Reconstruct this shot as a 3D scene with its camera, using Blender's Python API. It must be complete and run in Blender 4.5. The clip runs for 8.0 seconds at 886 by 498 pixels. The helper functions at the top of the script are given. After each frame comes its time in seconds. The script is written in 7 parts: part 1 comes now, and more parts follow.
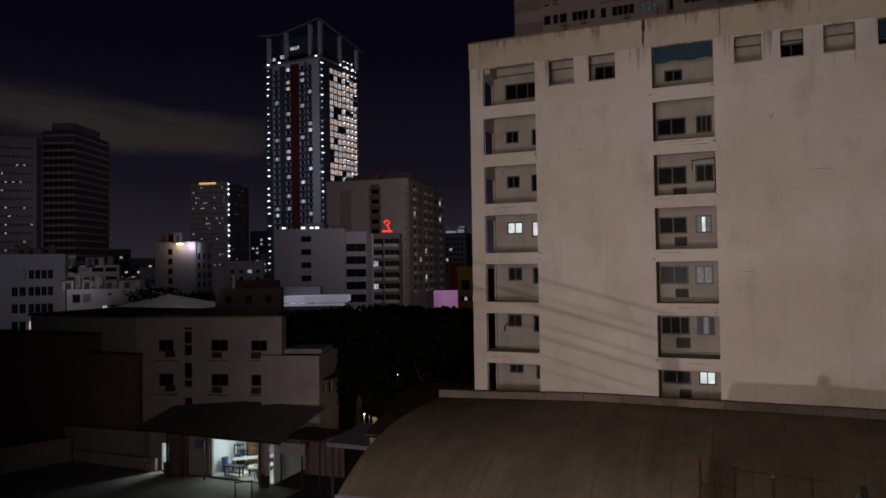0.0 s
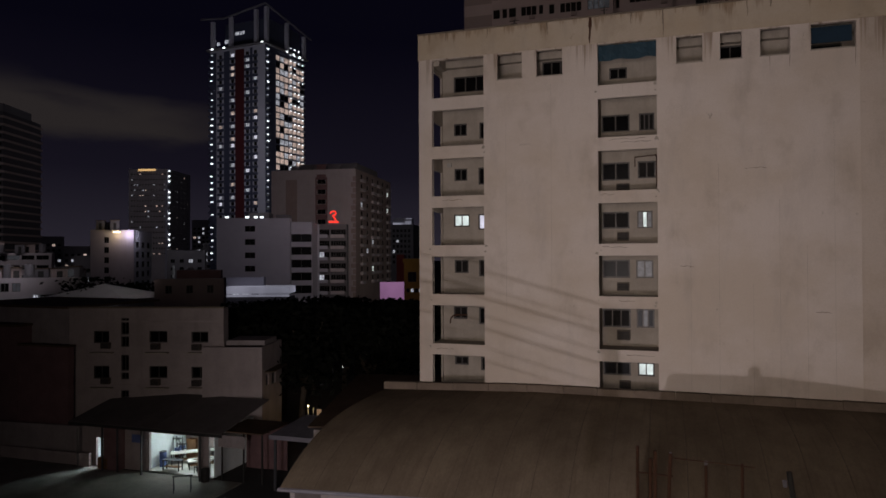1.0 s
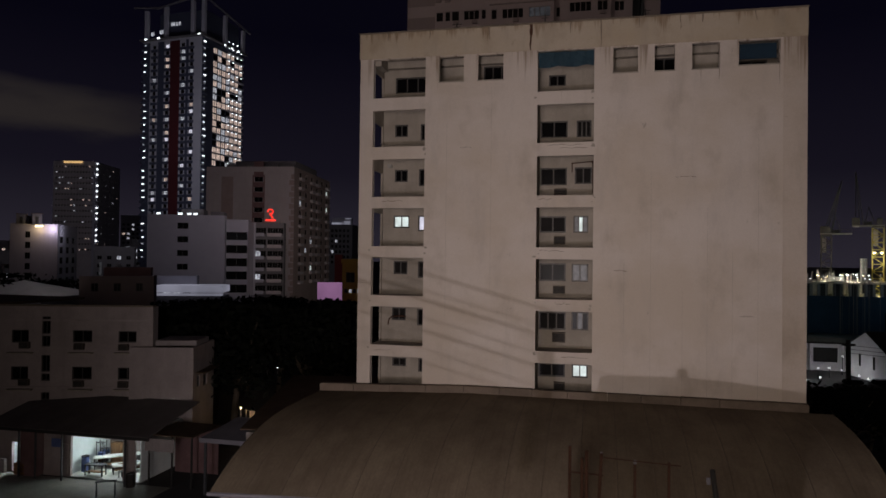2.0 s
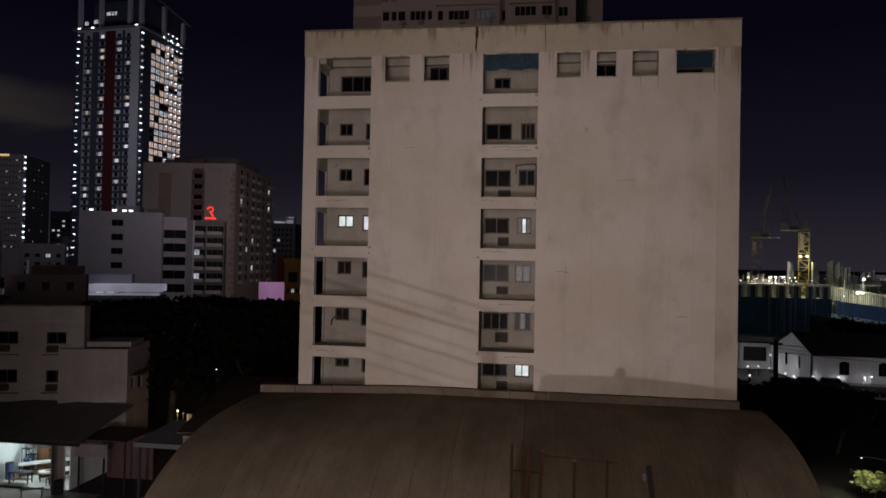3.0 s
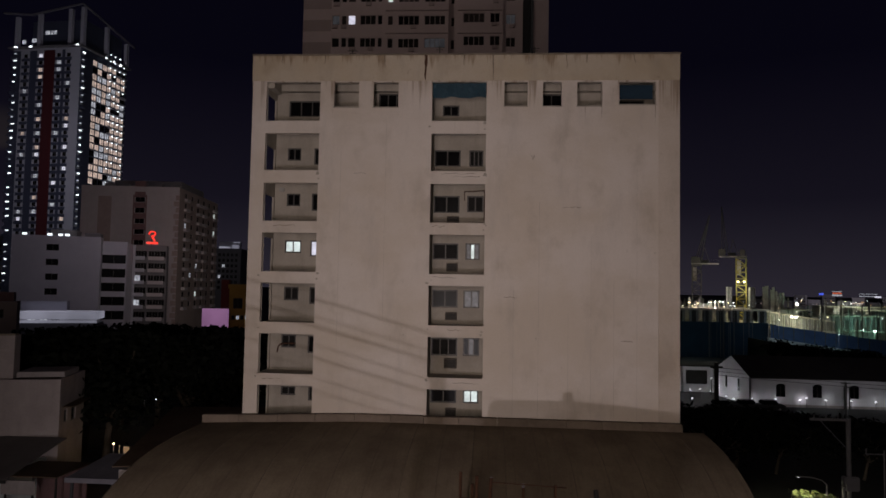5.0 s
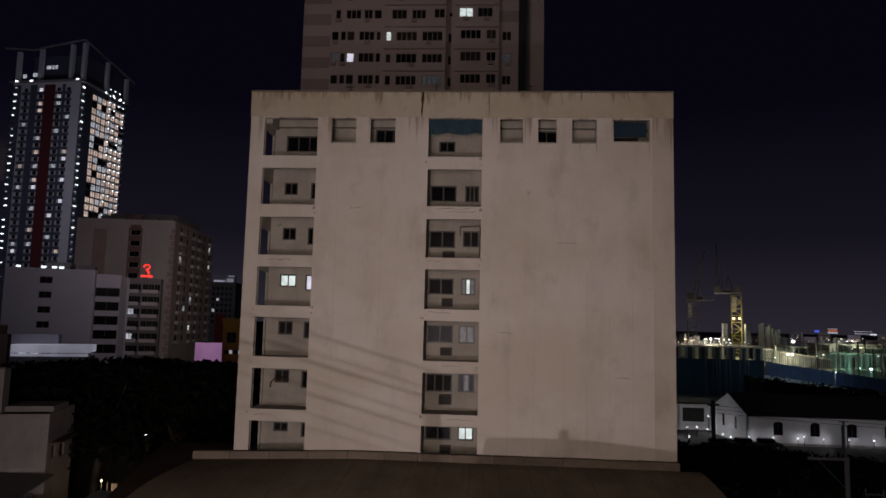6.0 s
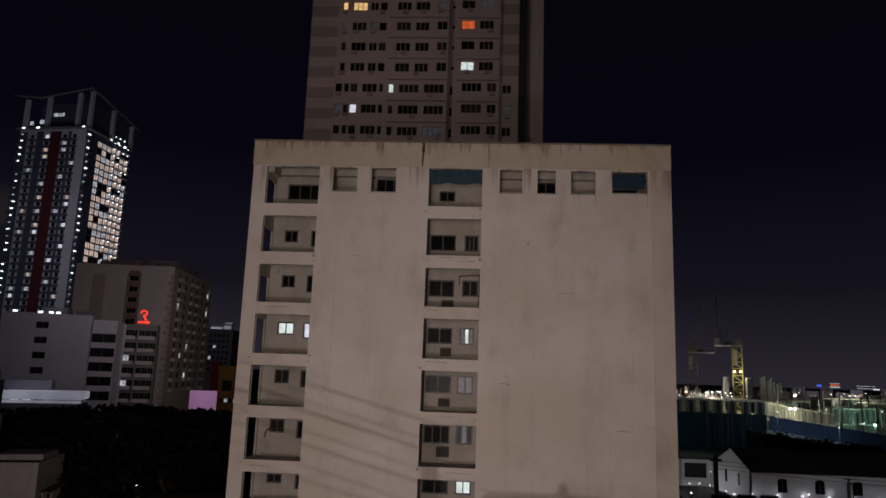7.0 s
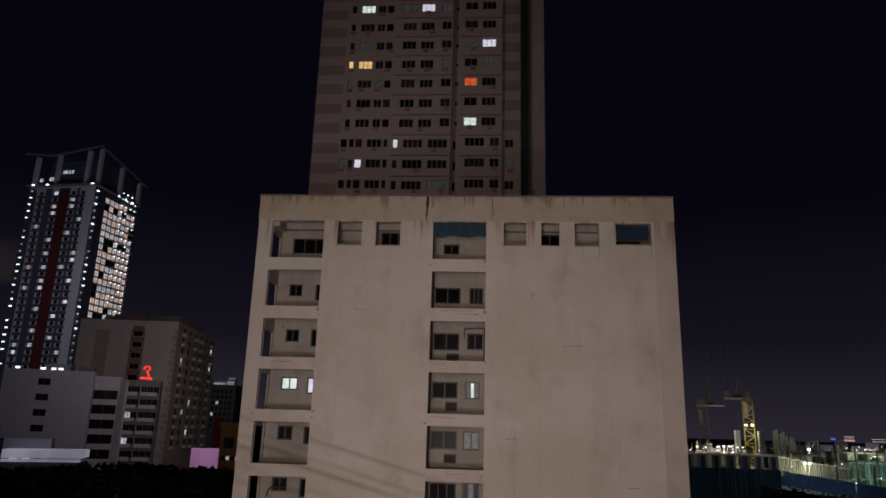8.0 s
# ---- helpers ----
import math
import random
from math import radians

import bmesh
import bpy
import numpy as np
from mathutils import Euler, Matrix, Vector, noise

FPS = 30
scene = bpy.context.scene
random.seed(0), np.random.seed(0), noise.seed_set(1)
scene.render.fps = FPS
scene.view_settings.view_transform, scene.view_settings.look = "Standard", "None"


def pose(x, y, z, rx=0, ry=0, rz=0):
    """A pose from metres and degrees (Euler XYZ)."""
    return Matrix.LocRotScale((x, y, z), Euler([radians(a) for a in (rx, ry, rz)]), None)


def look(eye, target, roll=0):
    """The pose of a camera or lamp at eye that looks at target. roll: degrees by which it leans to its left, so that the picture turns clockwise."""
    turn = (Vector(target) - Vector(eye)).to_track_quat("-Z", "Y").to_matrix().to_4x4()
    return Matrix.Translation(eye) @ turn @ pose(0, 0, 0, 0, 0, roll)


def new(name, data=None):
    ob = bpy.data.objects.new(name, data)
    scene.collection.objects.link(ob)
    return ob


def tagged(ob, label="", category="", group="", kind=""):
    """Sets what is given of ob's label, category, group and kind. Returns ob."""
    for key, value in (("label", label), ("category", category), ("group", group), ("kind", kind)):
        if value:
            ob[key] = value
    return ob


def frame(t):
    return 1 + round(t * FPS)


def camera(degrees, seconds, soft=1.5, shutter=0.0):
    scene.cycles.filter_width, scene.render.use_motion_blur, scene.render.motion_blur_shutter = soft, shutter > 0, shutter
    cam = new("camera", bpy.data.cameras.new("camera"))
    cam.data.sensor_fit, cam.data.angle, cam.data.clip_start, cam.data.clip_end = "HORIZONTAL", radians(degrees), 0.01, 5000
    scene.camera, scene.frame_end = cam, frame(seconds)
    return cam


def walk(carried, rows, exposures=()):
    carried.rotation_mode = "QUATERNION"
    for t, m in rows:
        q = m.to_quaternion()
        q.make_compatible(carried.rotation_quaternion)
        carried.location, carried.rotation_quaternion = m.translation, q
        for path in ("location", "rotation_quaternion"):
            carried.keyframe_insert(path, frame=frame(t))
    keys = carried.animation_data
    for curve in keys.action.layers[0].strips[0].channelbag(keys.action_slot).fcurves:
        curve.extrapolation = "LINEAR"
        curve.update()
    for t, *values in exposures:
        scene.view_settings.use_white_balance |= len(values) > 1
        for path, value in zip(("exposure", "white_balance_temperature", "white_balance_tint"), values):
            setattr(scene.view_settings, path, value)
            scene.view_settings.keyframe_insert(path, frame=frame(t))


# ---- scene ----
cam = camera(65.85, 8.0, soft=1.6)
EYE = (0.0, 0.0, 16.0)
# seconds, pitch, roll, yaw of a camera that turns where it stands
ROWS = [
    (0.0, 1.366, 0.859, 22.289),
    (0.5, 0.950, 0.696, 20.565),
    (1.0, 0.646, 0.246, 17.831),
    (1.5, 0.695, -0.265, 15.283),
    (3.0, 0.878, -1.078, 8.078),
    (3.5, 0.968, -1.038, 6.390),
    (4.0, 1.360, -0.926, 4.997),
    (4.5, 2.096, -0.912, 4.183),
    (6.0, 6.036, -1.340, 3.396),
    (6.5, 7.982, -1.672, 3.286),
    (7.0, 10.146, -1.936, 3.245),
    (7.5, 12.430, -1.875, 3.398),
    (8.0, 14.551, -1.587, 3.698),
]
walk(cam, [(t, pose(*EYE, 90 + pitch, roll, yaw)) for t, pitch, roll, yaw in ROWS])


# ---- world and large lights ----
def make_world():
    w = bpy.data.worlds.new("night_sky")
    scene.world = w
    w.use_nodes = True
    nt = w.node_tree
    nt.nodes.clear()
    out = nt.nodes.new("ShaderNodeOutputWorld")
    bg = nt.nodes.new("ShaderNodeBackground")
    tc = nt.nodes.new("ShaderNodeTexCoord")
    sep = nt.nodes.new("ShaderNodeSeparateXYZ")
    ramp = nt.nodes.new("ShaderNodeValToRGB")
    nt.links.new(tc.outputs["Generated"], sep.inputs[0])
    nt.links.new(sep.outputs["Z"], ramp.inputs[0])
    e = ramp.color_ramp.elements
    e[0].position, e[0].color = 0.0, (0.0205, 0.0178, 0.0260, 1)
    e[1].position, e[1].color = 1.0, (0.0008, 0.0007, 0.0020, 1)
    for p, c in ((0.12, (0.0070, 0.0059, 0.0110)), (0.30, (0.0019, 0.0016, 0.0047)), (0.55, (0.0017, 0.0015, 0.0042))):
        k = ramp.color_ramp.elements.new(p)
        k.color = (*c, 1)
    # a drifting cloud bank in the west, lit from the city below
    def math_node(op, x, y):
        q = nt.nodes.new("ShaderNodeMath")
        q.operation = op
        for i, v in enumerate((x, y)):
            if isinstance(v, (int, float)):
                q.inputs[i].default_value = v
            else:
                nt.links.new(v, q.inputs[i])
        return q.outputs[0]

    def ranged(v, f0, f1):
        r = nt.nodes.new("ShaderNodeMapRange")
        r.interpolation_type = "SMOOTHSTEP"
        r.inputs["From Min"].default_value, r.inputs["From Max"].default_value = f0, f1
        nt.links.new(v, r.inputs["Value"])
        return r.outputs[0]
    mp = nt.nodes.new("ShaderNodeMapping")
    mp.inputs["Scale"].default_value = (3.0, 3.0, 11.0)
    noi = nt.nodes.new("ShaderNodeTexNoise")
    noi.inputs["Scale"].default_value = 1.7
    noi.inputs["Detail"].default_value = 5
    nt.links.new(tc.outputs["Generated"], mp.inputs[0])
    nt.links.new(mp.outputs[0], noi.inputs["Vector"])
    wob = math_node("MULTIPLY", math_node("SUBTRACT", noi.outputs["Fac"], 0.5), 0.075)
    off = math_node("ADD", math_node("ADD", math_node("SUBTRACT", sep.outputs["Z"], 0.118), math_node("MULTIPLY", sep.outputs["X"], 0.10)), wob)
    band = math_node("MULTIPLY", ranged(off, 0.038, 0.012), ranged(off, -0.036, -0.006))
    m2v = math_node("MULTIPLY", math_node("MULTIPLY", band, ranged(sep.outputs["X"], -0.50, -0.66)), ranged(noi.outputs["Fac"], 0.22, 0.60))
    mix = nt.nodes.new("ShaderNodeMix")
    mix.data_type = "RGBA"
    nt.links.new(m2v, mix.inputs[0])
    nt.links.new(ramp.outputs["Color"], mix.inputs[6])
    mix.inputs[7].default_value = (0.0200, 0.0165, 0.0165, 1)
    nt.links.new(mix.outputs[2], bg.inputs["Color"])
    bg.inputs["Strength"].default_value = 1.0
    nt.links.new(bg.outputs[0], out.inputs[0])


make_world()


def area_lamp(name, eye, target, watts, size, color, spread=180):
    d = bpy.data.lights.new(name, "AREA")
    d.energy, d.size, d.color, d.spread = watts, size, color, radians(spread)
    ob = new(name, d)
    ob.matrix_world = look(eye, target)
    return tagged(ob, "unseen area light in mid-air, standing in for street lighting", "lamp", kind="structure")


def point_lamp(name, at, watts, color, radius=0.3):
    d = bpy.data.lights.new(name, "POINT")
    d.energy, d.color, d.shadow_soft_size = watts, color, radius
    ob = new(name, d)
    ob.location = at
    return tagged(ob, "point light brightening what stands near it", "lamp", kind="structure")


# street flood lights behind and below the viewpoint
area_lamp("flood_light", (-4, -9, 15.0), (-2, 40, 16), 1930, 15.0, (1.0, 0.85, 0.78), 104)


def spot_lamp(name, eye, target, watts, color, degrees, radius):
    d = bpy.data.lights.new(name, "SPOT")
    d.energy, d.color, d.spot_size, d.spot_blend, d.shadow_soft_size = watts, color, radians(degrees), 0.6, radius
    ob = new(name, d)
    ob.matrix_world = look(eye, target)
    return tagged(ob, "street lamp head by the power lines", "lamp", kind="structure")


spot_lamp("street_spot", (-4, -5, 8.0), (0, 40, 9), 10200, (1.0, 0.91, 1.0), 84, 0.024)
# fill lights in mid-air that brighten the far blocks, no lamps stand there
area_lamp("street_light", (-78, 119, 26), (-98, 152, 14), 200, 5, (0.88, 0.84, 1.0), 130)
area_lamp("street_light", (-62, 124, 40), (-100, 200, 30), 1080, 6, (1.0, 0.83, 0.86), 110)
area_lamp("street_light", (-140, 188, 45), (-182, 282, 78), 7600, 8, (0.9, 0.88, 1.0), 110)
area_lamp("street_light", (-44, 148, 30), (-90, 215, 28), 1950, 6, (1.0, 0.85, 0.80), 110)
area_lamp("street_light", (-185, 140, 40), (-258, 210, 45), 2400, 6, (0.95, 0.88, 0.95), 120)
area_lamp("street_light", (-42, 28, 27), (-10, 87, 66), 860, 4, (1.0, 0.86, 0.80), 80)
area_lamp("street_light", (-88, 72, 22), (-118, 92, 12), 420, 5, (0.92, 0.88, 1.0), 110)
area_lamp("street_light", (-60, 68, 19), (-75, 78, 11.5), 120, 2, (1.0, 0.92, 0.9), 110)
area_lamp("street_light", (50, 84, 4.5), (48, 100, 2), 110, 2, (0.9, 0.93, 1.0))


# ---- materials ----
def material(name, color, rough=0.8, var=0.25, scale=1.5, fine=18.0, bump=0.15, metal=0.0, streak=0.0, dark=None, per_object=0.0, stretch=(1, 1, 1), spec=0.3, streak_scale=(0.9, 0.9, 0.075)):
    m = bpy.data.materials.new(name)
    m.use_nodes = True
    nt = m.node_tree
    b = nt.nodes["Principled BSDF"]
    b.inputs["Roughness"].default_value, b.inputs["Metallic"].default_value = rough, metal
    b.inputs["Specular IOR Level"].default_value = spec
    tc = nt.nodes.new("ShaderNodeTexCoord")
    mp = nt.nodes.new("ShaderNodeMapping")
    mp.inputs["Scale"].default_value = stretch
    nt.links.new(tc.outputs["Object"], mp.inputs[0])

    def noise_tex(s, detail, vec):
        n = nt.nodes.new("ShaderNodeTexNoise")
        n.inputs["Scale"].default_value, n.inputs["Detail"].default_value = s, detail
        n.inputs["Roughness"].default_value = 0.62
        nt.links.new(vec, n.inputs["Vector"])
        return n.outputs["Fac"]

    def maprange(val, a, b2, lo, hi):
        r = nt.nodes.new("ShaderNodeMapRange")
        for k, v in (("From Min", a), ("From Max", b2), ("To Min", lo), ("To Max", hi)):
            r.inputs[k].default_value = v
        nt.links.new(val, r.inputs["Value"])
        return r.outputs[0]

    def mul(a, b2):
        q = nt.nodes.new("ShaderNodeMath")
        q.operation = "MULTIPLY"
        nt.links.new(a, q.inputs[0])
        nt.links.new(b2, q.inputs[1])
        return q.outputs[0]
    big = noise_tex(scale, 5, mp.outputs[0])
    small = noise_tex(fine, 4, mp.outputs[0])
    f = mul(maprange(big, 0.3, 0.7, 1 - var, 1 + var * 0.4), maprange(small, 0.3, 0.7, 1 - var * 0.35, 1 + var * 0.2))
    if streak:
        mp2 = nt.nodes.new("ShaderNodeMapping")
        mp2.inputs["Scale"].default_value = streak_scale
        nt.links.new(tc.outputs["Object"], mp2.inputs[0])
        f = mul(f, maprange(noise_tex(1.6, 6, mp2.outputs[0]), 0.52, 0.80, 1.0, 1 - streak))
    if per_object:
        oi = nt.nodes.new("ShaderNodeObjectInfo")
        f = mul(f, maprange(oi.outputs["Random"], 0, 1, 1 - per_object, 1 + per_object * 0.5))
    mix = nt.nodes.new("ShaderNodeMix")
    mix.data_type = "RGBA"
    mix.clamp_factor = False
    dk = dark or tuple(c * 0.25 for c in color)
    mix.inputs[6].default_value = (*dk, 1)
    mix.inputs[7].default_value = (*color, 1)
    nt.links.new(f, mix.inputs[0])
    nt.links.new(mix.outputs[2], b.inputs["Base Color"])
    if bump:
        bp = nt.nodes.new("ShaderNodeBump")
        bp.inputs["Strength"].default_value = bump
        bp.inputs["Distance"].default_value = 0.02
        nt.links.new(small, bp.inputs["Height"])
        nt.links.new(bp.outputs[0], b.inputs["Normal"])
    return m


def glow(name, color, strength, vary=0.5, scale=2.5):
    """A surface that glows: lit window, lamp's face, sign, or part glowing for lamplight."""
    m = bpy.data.materials.new(name)
    m.use_nodes = True
    nt = m.node_tree
    b = nt.nodes["Principled BSDF"]
    b.inputs["Base Color"].default_value = (*[c * 0.09 for c in color], 1)
    b.inputs["Emission Color"].default_value = (*color, 1)
    b.inputs["Roughness"].default_value = 0.4
    tc = nt.nodes.new("ShaderNodeTexCoord")
    n = nt.nodes.new("ShaderNodeTexNoise")
    n.inputs["Scale"].default_value = scale
    oi = nt.nodes.new("ShaderNodeObjectInfo")
    add = nt.nodes.new("ShaderNodeVectorMath")
    nt.links.new(tc.outputs["Object"], add.inputs[0])
    nt.links.new(oi.outputs["Location"], add.inputs[1])
    nt.links.new(add.outputs[0], n.inputs["Vector"])
    r = nt.nodes.new("ShaderNodeMapRange")
    for k, v in (("From Min", 0.35), ("From Max", 0.65), ("To Min", strength * (1 - vary)), ("To Max", strength)):
        r.inputs[k].default_value = v
    nt.links.new(n.outputs["Fac"], r.inputs["Value"])
    nt.links.new(r.outputs[0], b.inputs["Emission Strength"])
    return m


def glass(name, tint=(0.006, 0.0055, 0.006), rough=0.25):
    return material(name, tint, rough=rough, var=0.5, scale=0.9, fine=6, bump=0, per_object=0.4, spec=0.05)


def stained_paint(name, clean, grime, drip_from, drip_len, drip_share, patch=0.5, yellow=(0.47, 0.38, 0.27), seed=0.0):
    """Old exterior paint: cloudy yellowing, scuffed grey patches, fine speckle and dark drips that run down from one level."""
    m = bpy.data.materials.new(name)
    m.use_nodes = True
    nt = m.node_tree
    b = nt.nodes["Principled BSDF"]
    b.inputs["Roughness"].default_value, b.inputs["Specular IOR Level"].default_value = 0.92, 0.2
    tc = nt.nodes.new("ShaderNodeTexCoord")
    sep = nt.nodes.new("ShaderNodeSeparateXYZ")
    nt.links.new(tc.outputs["Object"], sep.inputs[0])

    def noise_at(scale, stretch, detail, rough, shift):
        mp = nt.nodes.new("ShaderNodeMapping")
        mp.inputs["Scale"].default_value = stretch
        mp.inputs["Location"].default_value = (shift + seed, 0, shift * 1.7)
        nt.links.new(tc.outputs["Object"], mp.inputs[0])
        n = nt.nodes.new("ShaderNodeTexNoise")
        n.inputs["Scale"].default_value, n.inputs["Detail"].default_value, n.inputs["Roughness"].default_value = scale, detail, rough
        nt.links.new(mp.outputs[0], n.inputs["Vector"])
        return n.outputs["Fac"]

    def ramp(v, a, z, lo, hi):
        r = nt.nodes.new("ShaderNodeMapRange")
        r.interpolation_type = "SMOOTHSTEP"
        for k, q in (("From Min", a), ("From Max", z), ("To Min", lo), ("To Max", hi)):
            r.inputs[k].default_value = q
        nt.links.new(v, r.inputs["Value"])
        return r.outputs[0]

    def calc(op, x, y):
        q = nt.nodes.new("ShaderNodeMath")
        q.operation = op
        for i, v in enumerate((x, y)):
            if isinstance(v, (int, float)):
                q.inputs[i].default_value = v
            else:
                nt.links.new(v, q.inputs[i])
        return q.outputs[0]

    def blend(f, x, y):
        q = nt.nodes.new("ShaderNodeMix")
        q.data_type = "RGBA"
        nt.links.new(f, q.inputs[0])
        for i, v in ((6, x), (7, y)):
            if isinstance(v, tuple):
                q.inputs[i].default_value = (*v, 1)
            else:
                nt.links.new(v, q.inputs[i])
        return q.outputs[2]
    cloud = ramp(noise_at(0.13, (1, 1, 1.5), 6, 0.62, 3.1), 0.36, 0.64, 0.0, 0.75)
    col = blend(cloud, clean, yellow)
    # broad smears that follow the trowel, then scuffed patches and fine dirt
    smear = ramp(noise_at(0.55, (1, 1, 0.30), 7, 0.66, 11.0), 0.48, 0.74, 0.0, 0.50)
    col = blend(smear, col, tuple(c * 0.66 for c in clean))
    bare = ramp(noise_at(0.40, (1.2, 1, 0.8), 6, 0.60, 23.0), 0.50, 0.76, 0.0, patch)
    col = blend(bare, col, grime)
    spot = ramp(noise_at(1.3, (1, 1, 0.8), 3, 0.70, 37.0), 0.67, 0.76, 0.0, 0.50)
    col = blend(spot, col, tuple(c * 0.6 for c in grime))
    # drips: each column of the wall has a reach of its own
    reach = calc("MULTIPLY", ramp(noise_at(1.5, (1, 1, 0.012), 6, 0.7, 51.0), drip_share, 0.86, 0.0, 1.0), drip_len)
    fall = calc("SUBTRACT", drip_from, sep.outputs["Z"])
    wet = calc("MULTIPLY", ramp(calc("SUBTRACT", reach, fall), 0.0, drip_len * 0.30, 0.0, 0.80), ramp(noise_at(3.0, (1, 1, 0.10), 5, 0.6, 71.0), 0.30, 0.60, 0.25, 1.0))
    col = blend(wet, col, tuple(c * q for c, q in zip(grime, (0.62, 0.52, 0.42))))
    fine = noise_at(13.0, (1, 1, 1), 5, 0.6, 5.0)
    col = blend(ramp(fine, 0.35, 0.70, 0.0, 0.16), col, grime)
    nt.links.new(col, b.inputs["Base Color"])
    bp = nt.nodes.new("ShaderNodeBump")
    bp.inputs["Strength"].default_value, bp.inputs["Distance"].default_value = 0.25, 0.02
    nt.links.new(calc("ADD", fine, bare), bp.inputs["Height"])
    nt.links.new(bp.outputs[0], b.inputs["Normal"])
    return m


M_FACADE = stained_paint("weathered_cream_paint", (0.62, 0.545, 0.485), (0.355, 0.295, 0.235), 28.2, 6.0, 0.46, 0.55, (0.52, 0.435, 0.35))
M_PIER = stained_paint("browned_pier_paint", (0.545, 0.465, 0.395), (0.33, 0.265, 0.20), 28.2, 9.0, 0.42, 0.5, (0.46, 0.375, 0.29), 17.0)
M_BAND = stained_paint("stained_parapet_paint", (0.50, 0.425, 0.335), (0.34, 0.27, 0.19), 29.74, 1.7, 0.40, 0.8, (0.44, 0.35, 0.24), 9.0)
# plaster of the bays, darker than the front wall's paint
M_LOGGIA = material("bay_cream_plaster", (0.36, 0.315, 0.262), 0.9, 0.30, 0.55, 9, 0.1, streak=0.3)
M_SLAB = material("stained_concrete_slab", (0.38, 0.335, 0.28), 0.92, 0.34, 0.9, 12, 0.2, streak=0.25)
M_COPING = material("dark_mouldy_coping", (0.20, 0.16, 0.12), 0.95, 0.4, 1.5, 14, 0.3)
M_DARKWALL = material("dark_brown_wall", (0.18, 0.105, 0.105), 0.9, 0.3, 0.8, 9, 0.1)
M_FRAME = material("dull_aluminium_frame", (0.075, 0.068, 0.062), 0.5, 0.2, 3, 20, 0.05, metal=0.4)
M_GLASS = glass("dark_window_glass")
M_GLASS2 = glass("dusty_window_glass", (0.016, 0.014, 0.013), 0.5)
# paler pane: the dim rooms' light is put into this colour
M_ROOM_DIM = glass("dim_room_glass", (0.045, 0.036, 0.033), 0.6)
M_LIT = glow("lit_white_window", (0.86, 0.97, 0.95), 0.85, 0.35)
M_LIT_V = glow("lit_violet_window", (0.86, 0.84, 1.0), 0.85, 0.3)
M_LIT_DIM = glow("dim_glow", (0.62, 0.64, 0.72), 0.065, 0.9, 5)
M_LIT_WARM = glow("warm_lit_window", (1.0, 0.62, 0.26), 0.85, 0.4)
M_LIT_RED = glow("red_curtained_window", (1.0, 0.16, 0.04), 0.7, 0.6, 6)
M_LIT_FAR = glow("far_lit_window", (0.85, 0.88, 1.0), 0.55, 0.7, 1.2)
M_LIT_PEACH = glow("peach_lit_window", (1.0, 0.76, 0.66), 0.62, 0.55, 0.5)
M_LAMP = glow("lamp_face", (0.95, 0.97, 1.0), 4.0, 0.0)
M_LAMP_WARM = glow("warm_lamp_face", (1.0, 0.86, 0.5), 4.0, 0.0)
M_LAMP_FAINT = glow("faint_balcony_lamp", (0.80, 0.86, 1.0), 0.55, 0.6, 0.2)
M_LAMP_SMALL = glow("balcony_lamp", (0.86, 0.93, 1.0), 2.6, 0.5, 0.2)
M_AC = material("grey_metal_casing", (0.34, 0.32, 0.29), 0.6, 0.25, 3, 20, 0.05)
M_DARK = material("dark_vent", (0.03, 0.028, 0.026), 0.8, 0.3, 6, 30, 0.1)
M_TARP = material("teal_tarpaulin", (0.024, 0.056, 0.078), 0.7, 0.3, 1.5, 12, 0.2)
M_TARP2 = material("dark_blue_net", (0.014, 0.032, 0.052), 0.9, 0.4, 0.25, 4, 0.2)
M_RUST = material("rusty_steel", (0.075, 0.034, 0.020), 0.9, 0.5, 3, 25, 0.4, dark=(0.03, 0.012, 0.006))
M_ROOF = material("weathered_brown_roof_sheet", (0.168, 0.131, 0.092), 0.88, 0.45, 0.45, 8, 0.35, streak=0.35, per_object=0.05, stretch=(1.2, 0.7, 0.7), spec=0.12, streak_scale=(3.4, 0.16, 0.16), dark=(0.05, 0.036, 0.026))
M_AC_OLD = material("grimy_brown_casing", (0.10, 0.08, 0.065), 0.8, 0.4, 4, 20, 0.1)
M_SEAM = material("dark_roof_seam", (0.105, 0.080, 0.058), 0.9, 0.4, 2, 12, 0.2)
M_ROOF2 = material("old_tin_roof", (0.105, 0.072, 0.050), 0.85, 0.4, 0.4, 6, 0.3, spec=0.1)
M_ROOF3 = material("grey_tin_canopy", (0.12, 0.105, 0.10), 0.8, 0.3, 0.6, 7, 0.2, spec=0.15)
M_TIN = material("pale_zinc_sheet", (0.20, 0.19, 0.215), 0.6, 0.25, 0.8, 9, 0.15)
M_WHITE = material("grubby_white_paint", (0.37, 0.315, 0.30), 0.9, 0.28, 0.5, 7, 0.1, streak=0.25)
M_GREYWALL = material("grey_rendered_wall", (0.33, 0.29, 0.28), 0.9, 0.3, 0.7, 8, 0.15, streak=0.25)
M_ROOM = material("white_room_wall", (0.72, 0.78, 0.78), 0.8, 0.12, 1.5, 9, 0.05)
M_TABLE = material("pale_bench_top", (0.55, 0.56, 0.52), 0.6, 0.25, 2, 14, 0.05)
M_STEEL = material("dark_steel_leg", (0.06, 0.06, 0.065), 0.6, 0.3, 4, 20, 0.1)
M_WOOD = material("worn_brown_wood", (0.22, 0.12, 0.06), 0.75, 0.35, 2, 14, 0.2)
M_BLUE = material("faded_blue_plastic", (0.10, 0.14, 0.30), 0.6, 0.3, 2, 14, 0.1)
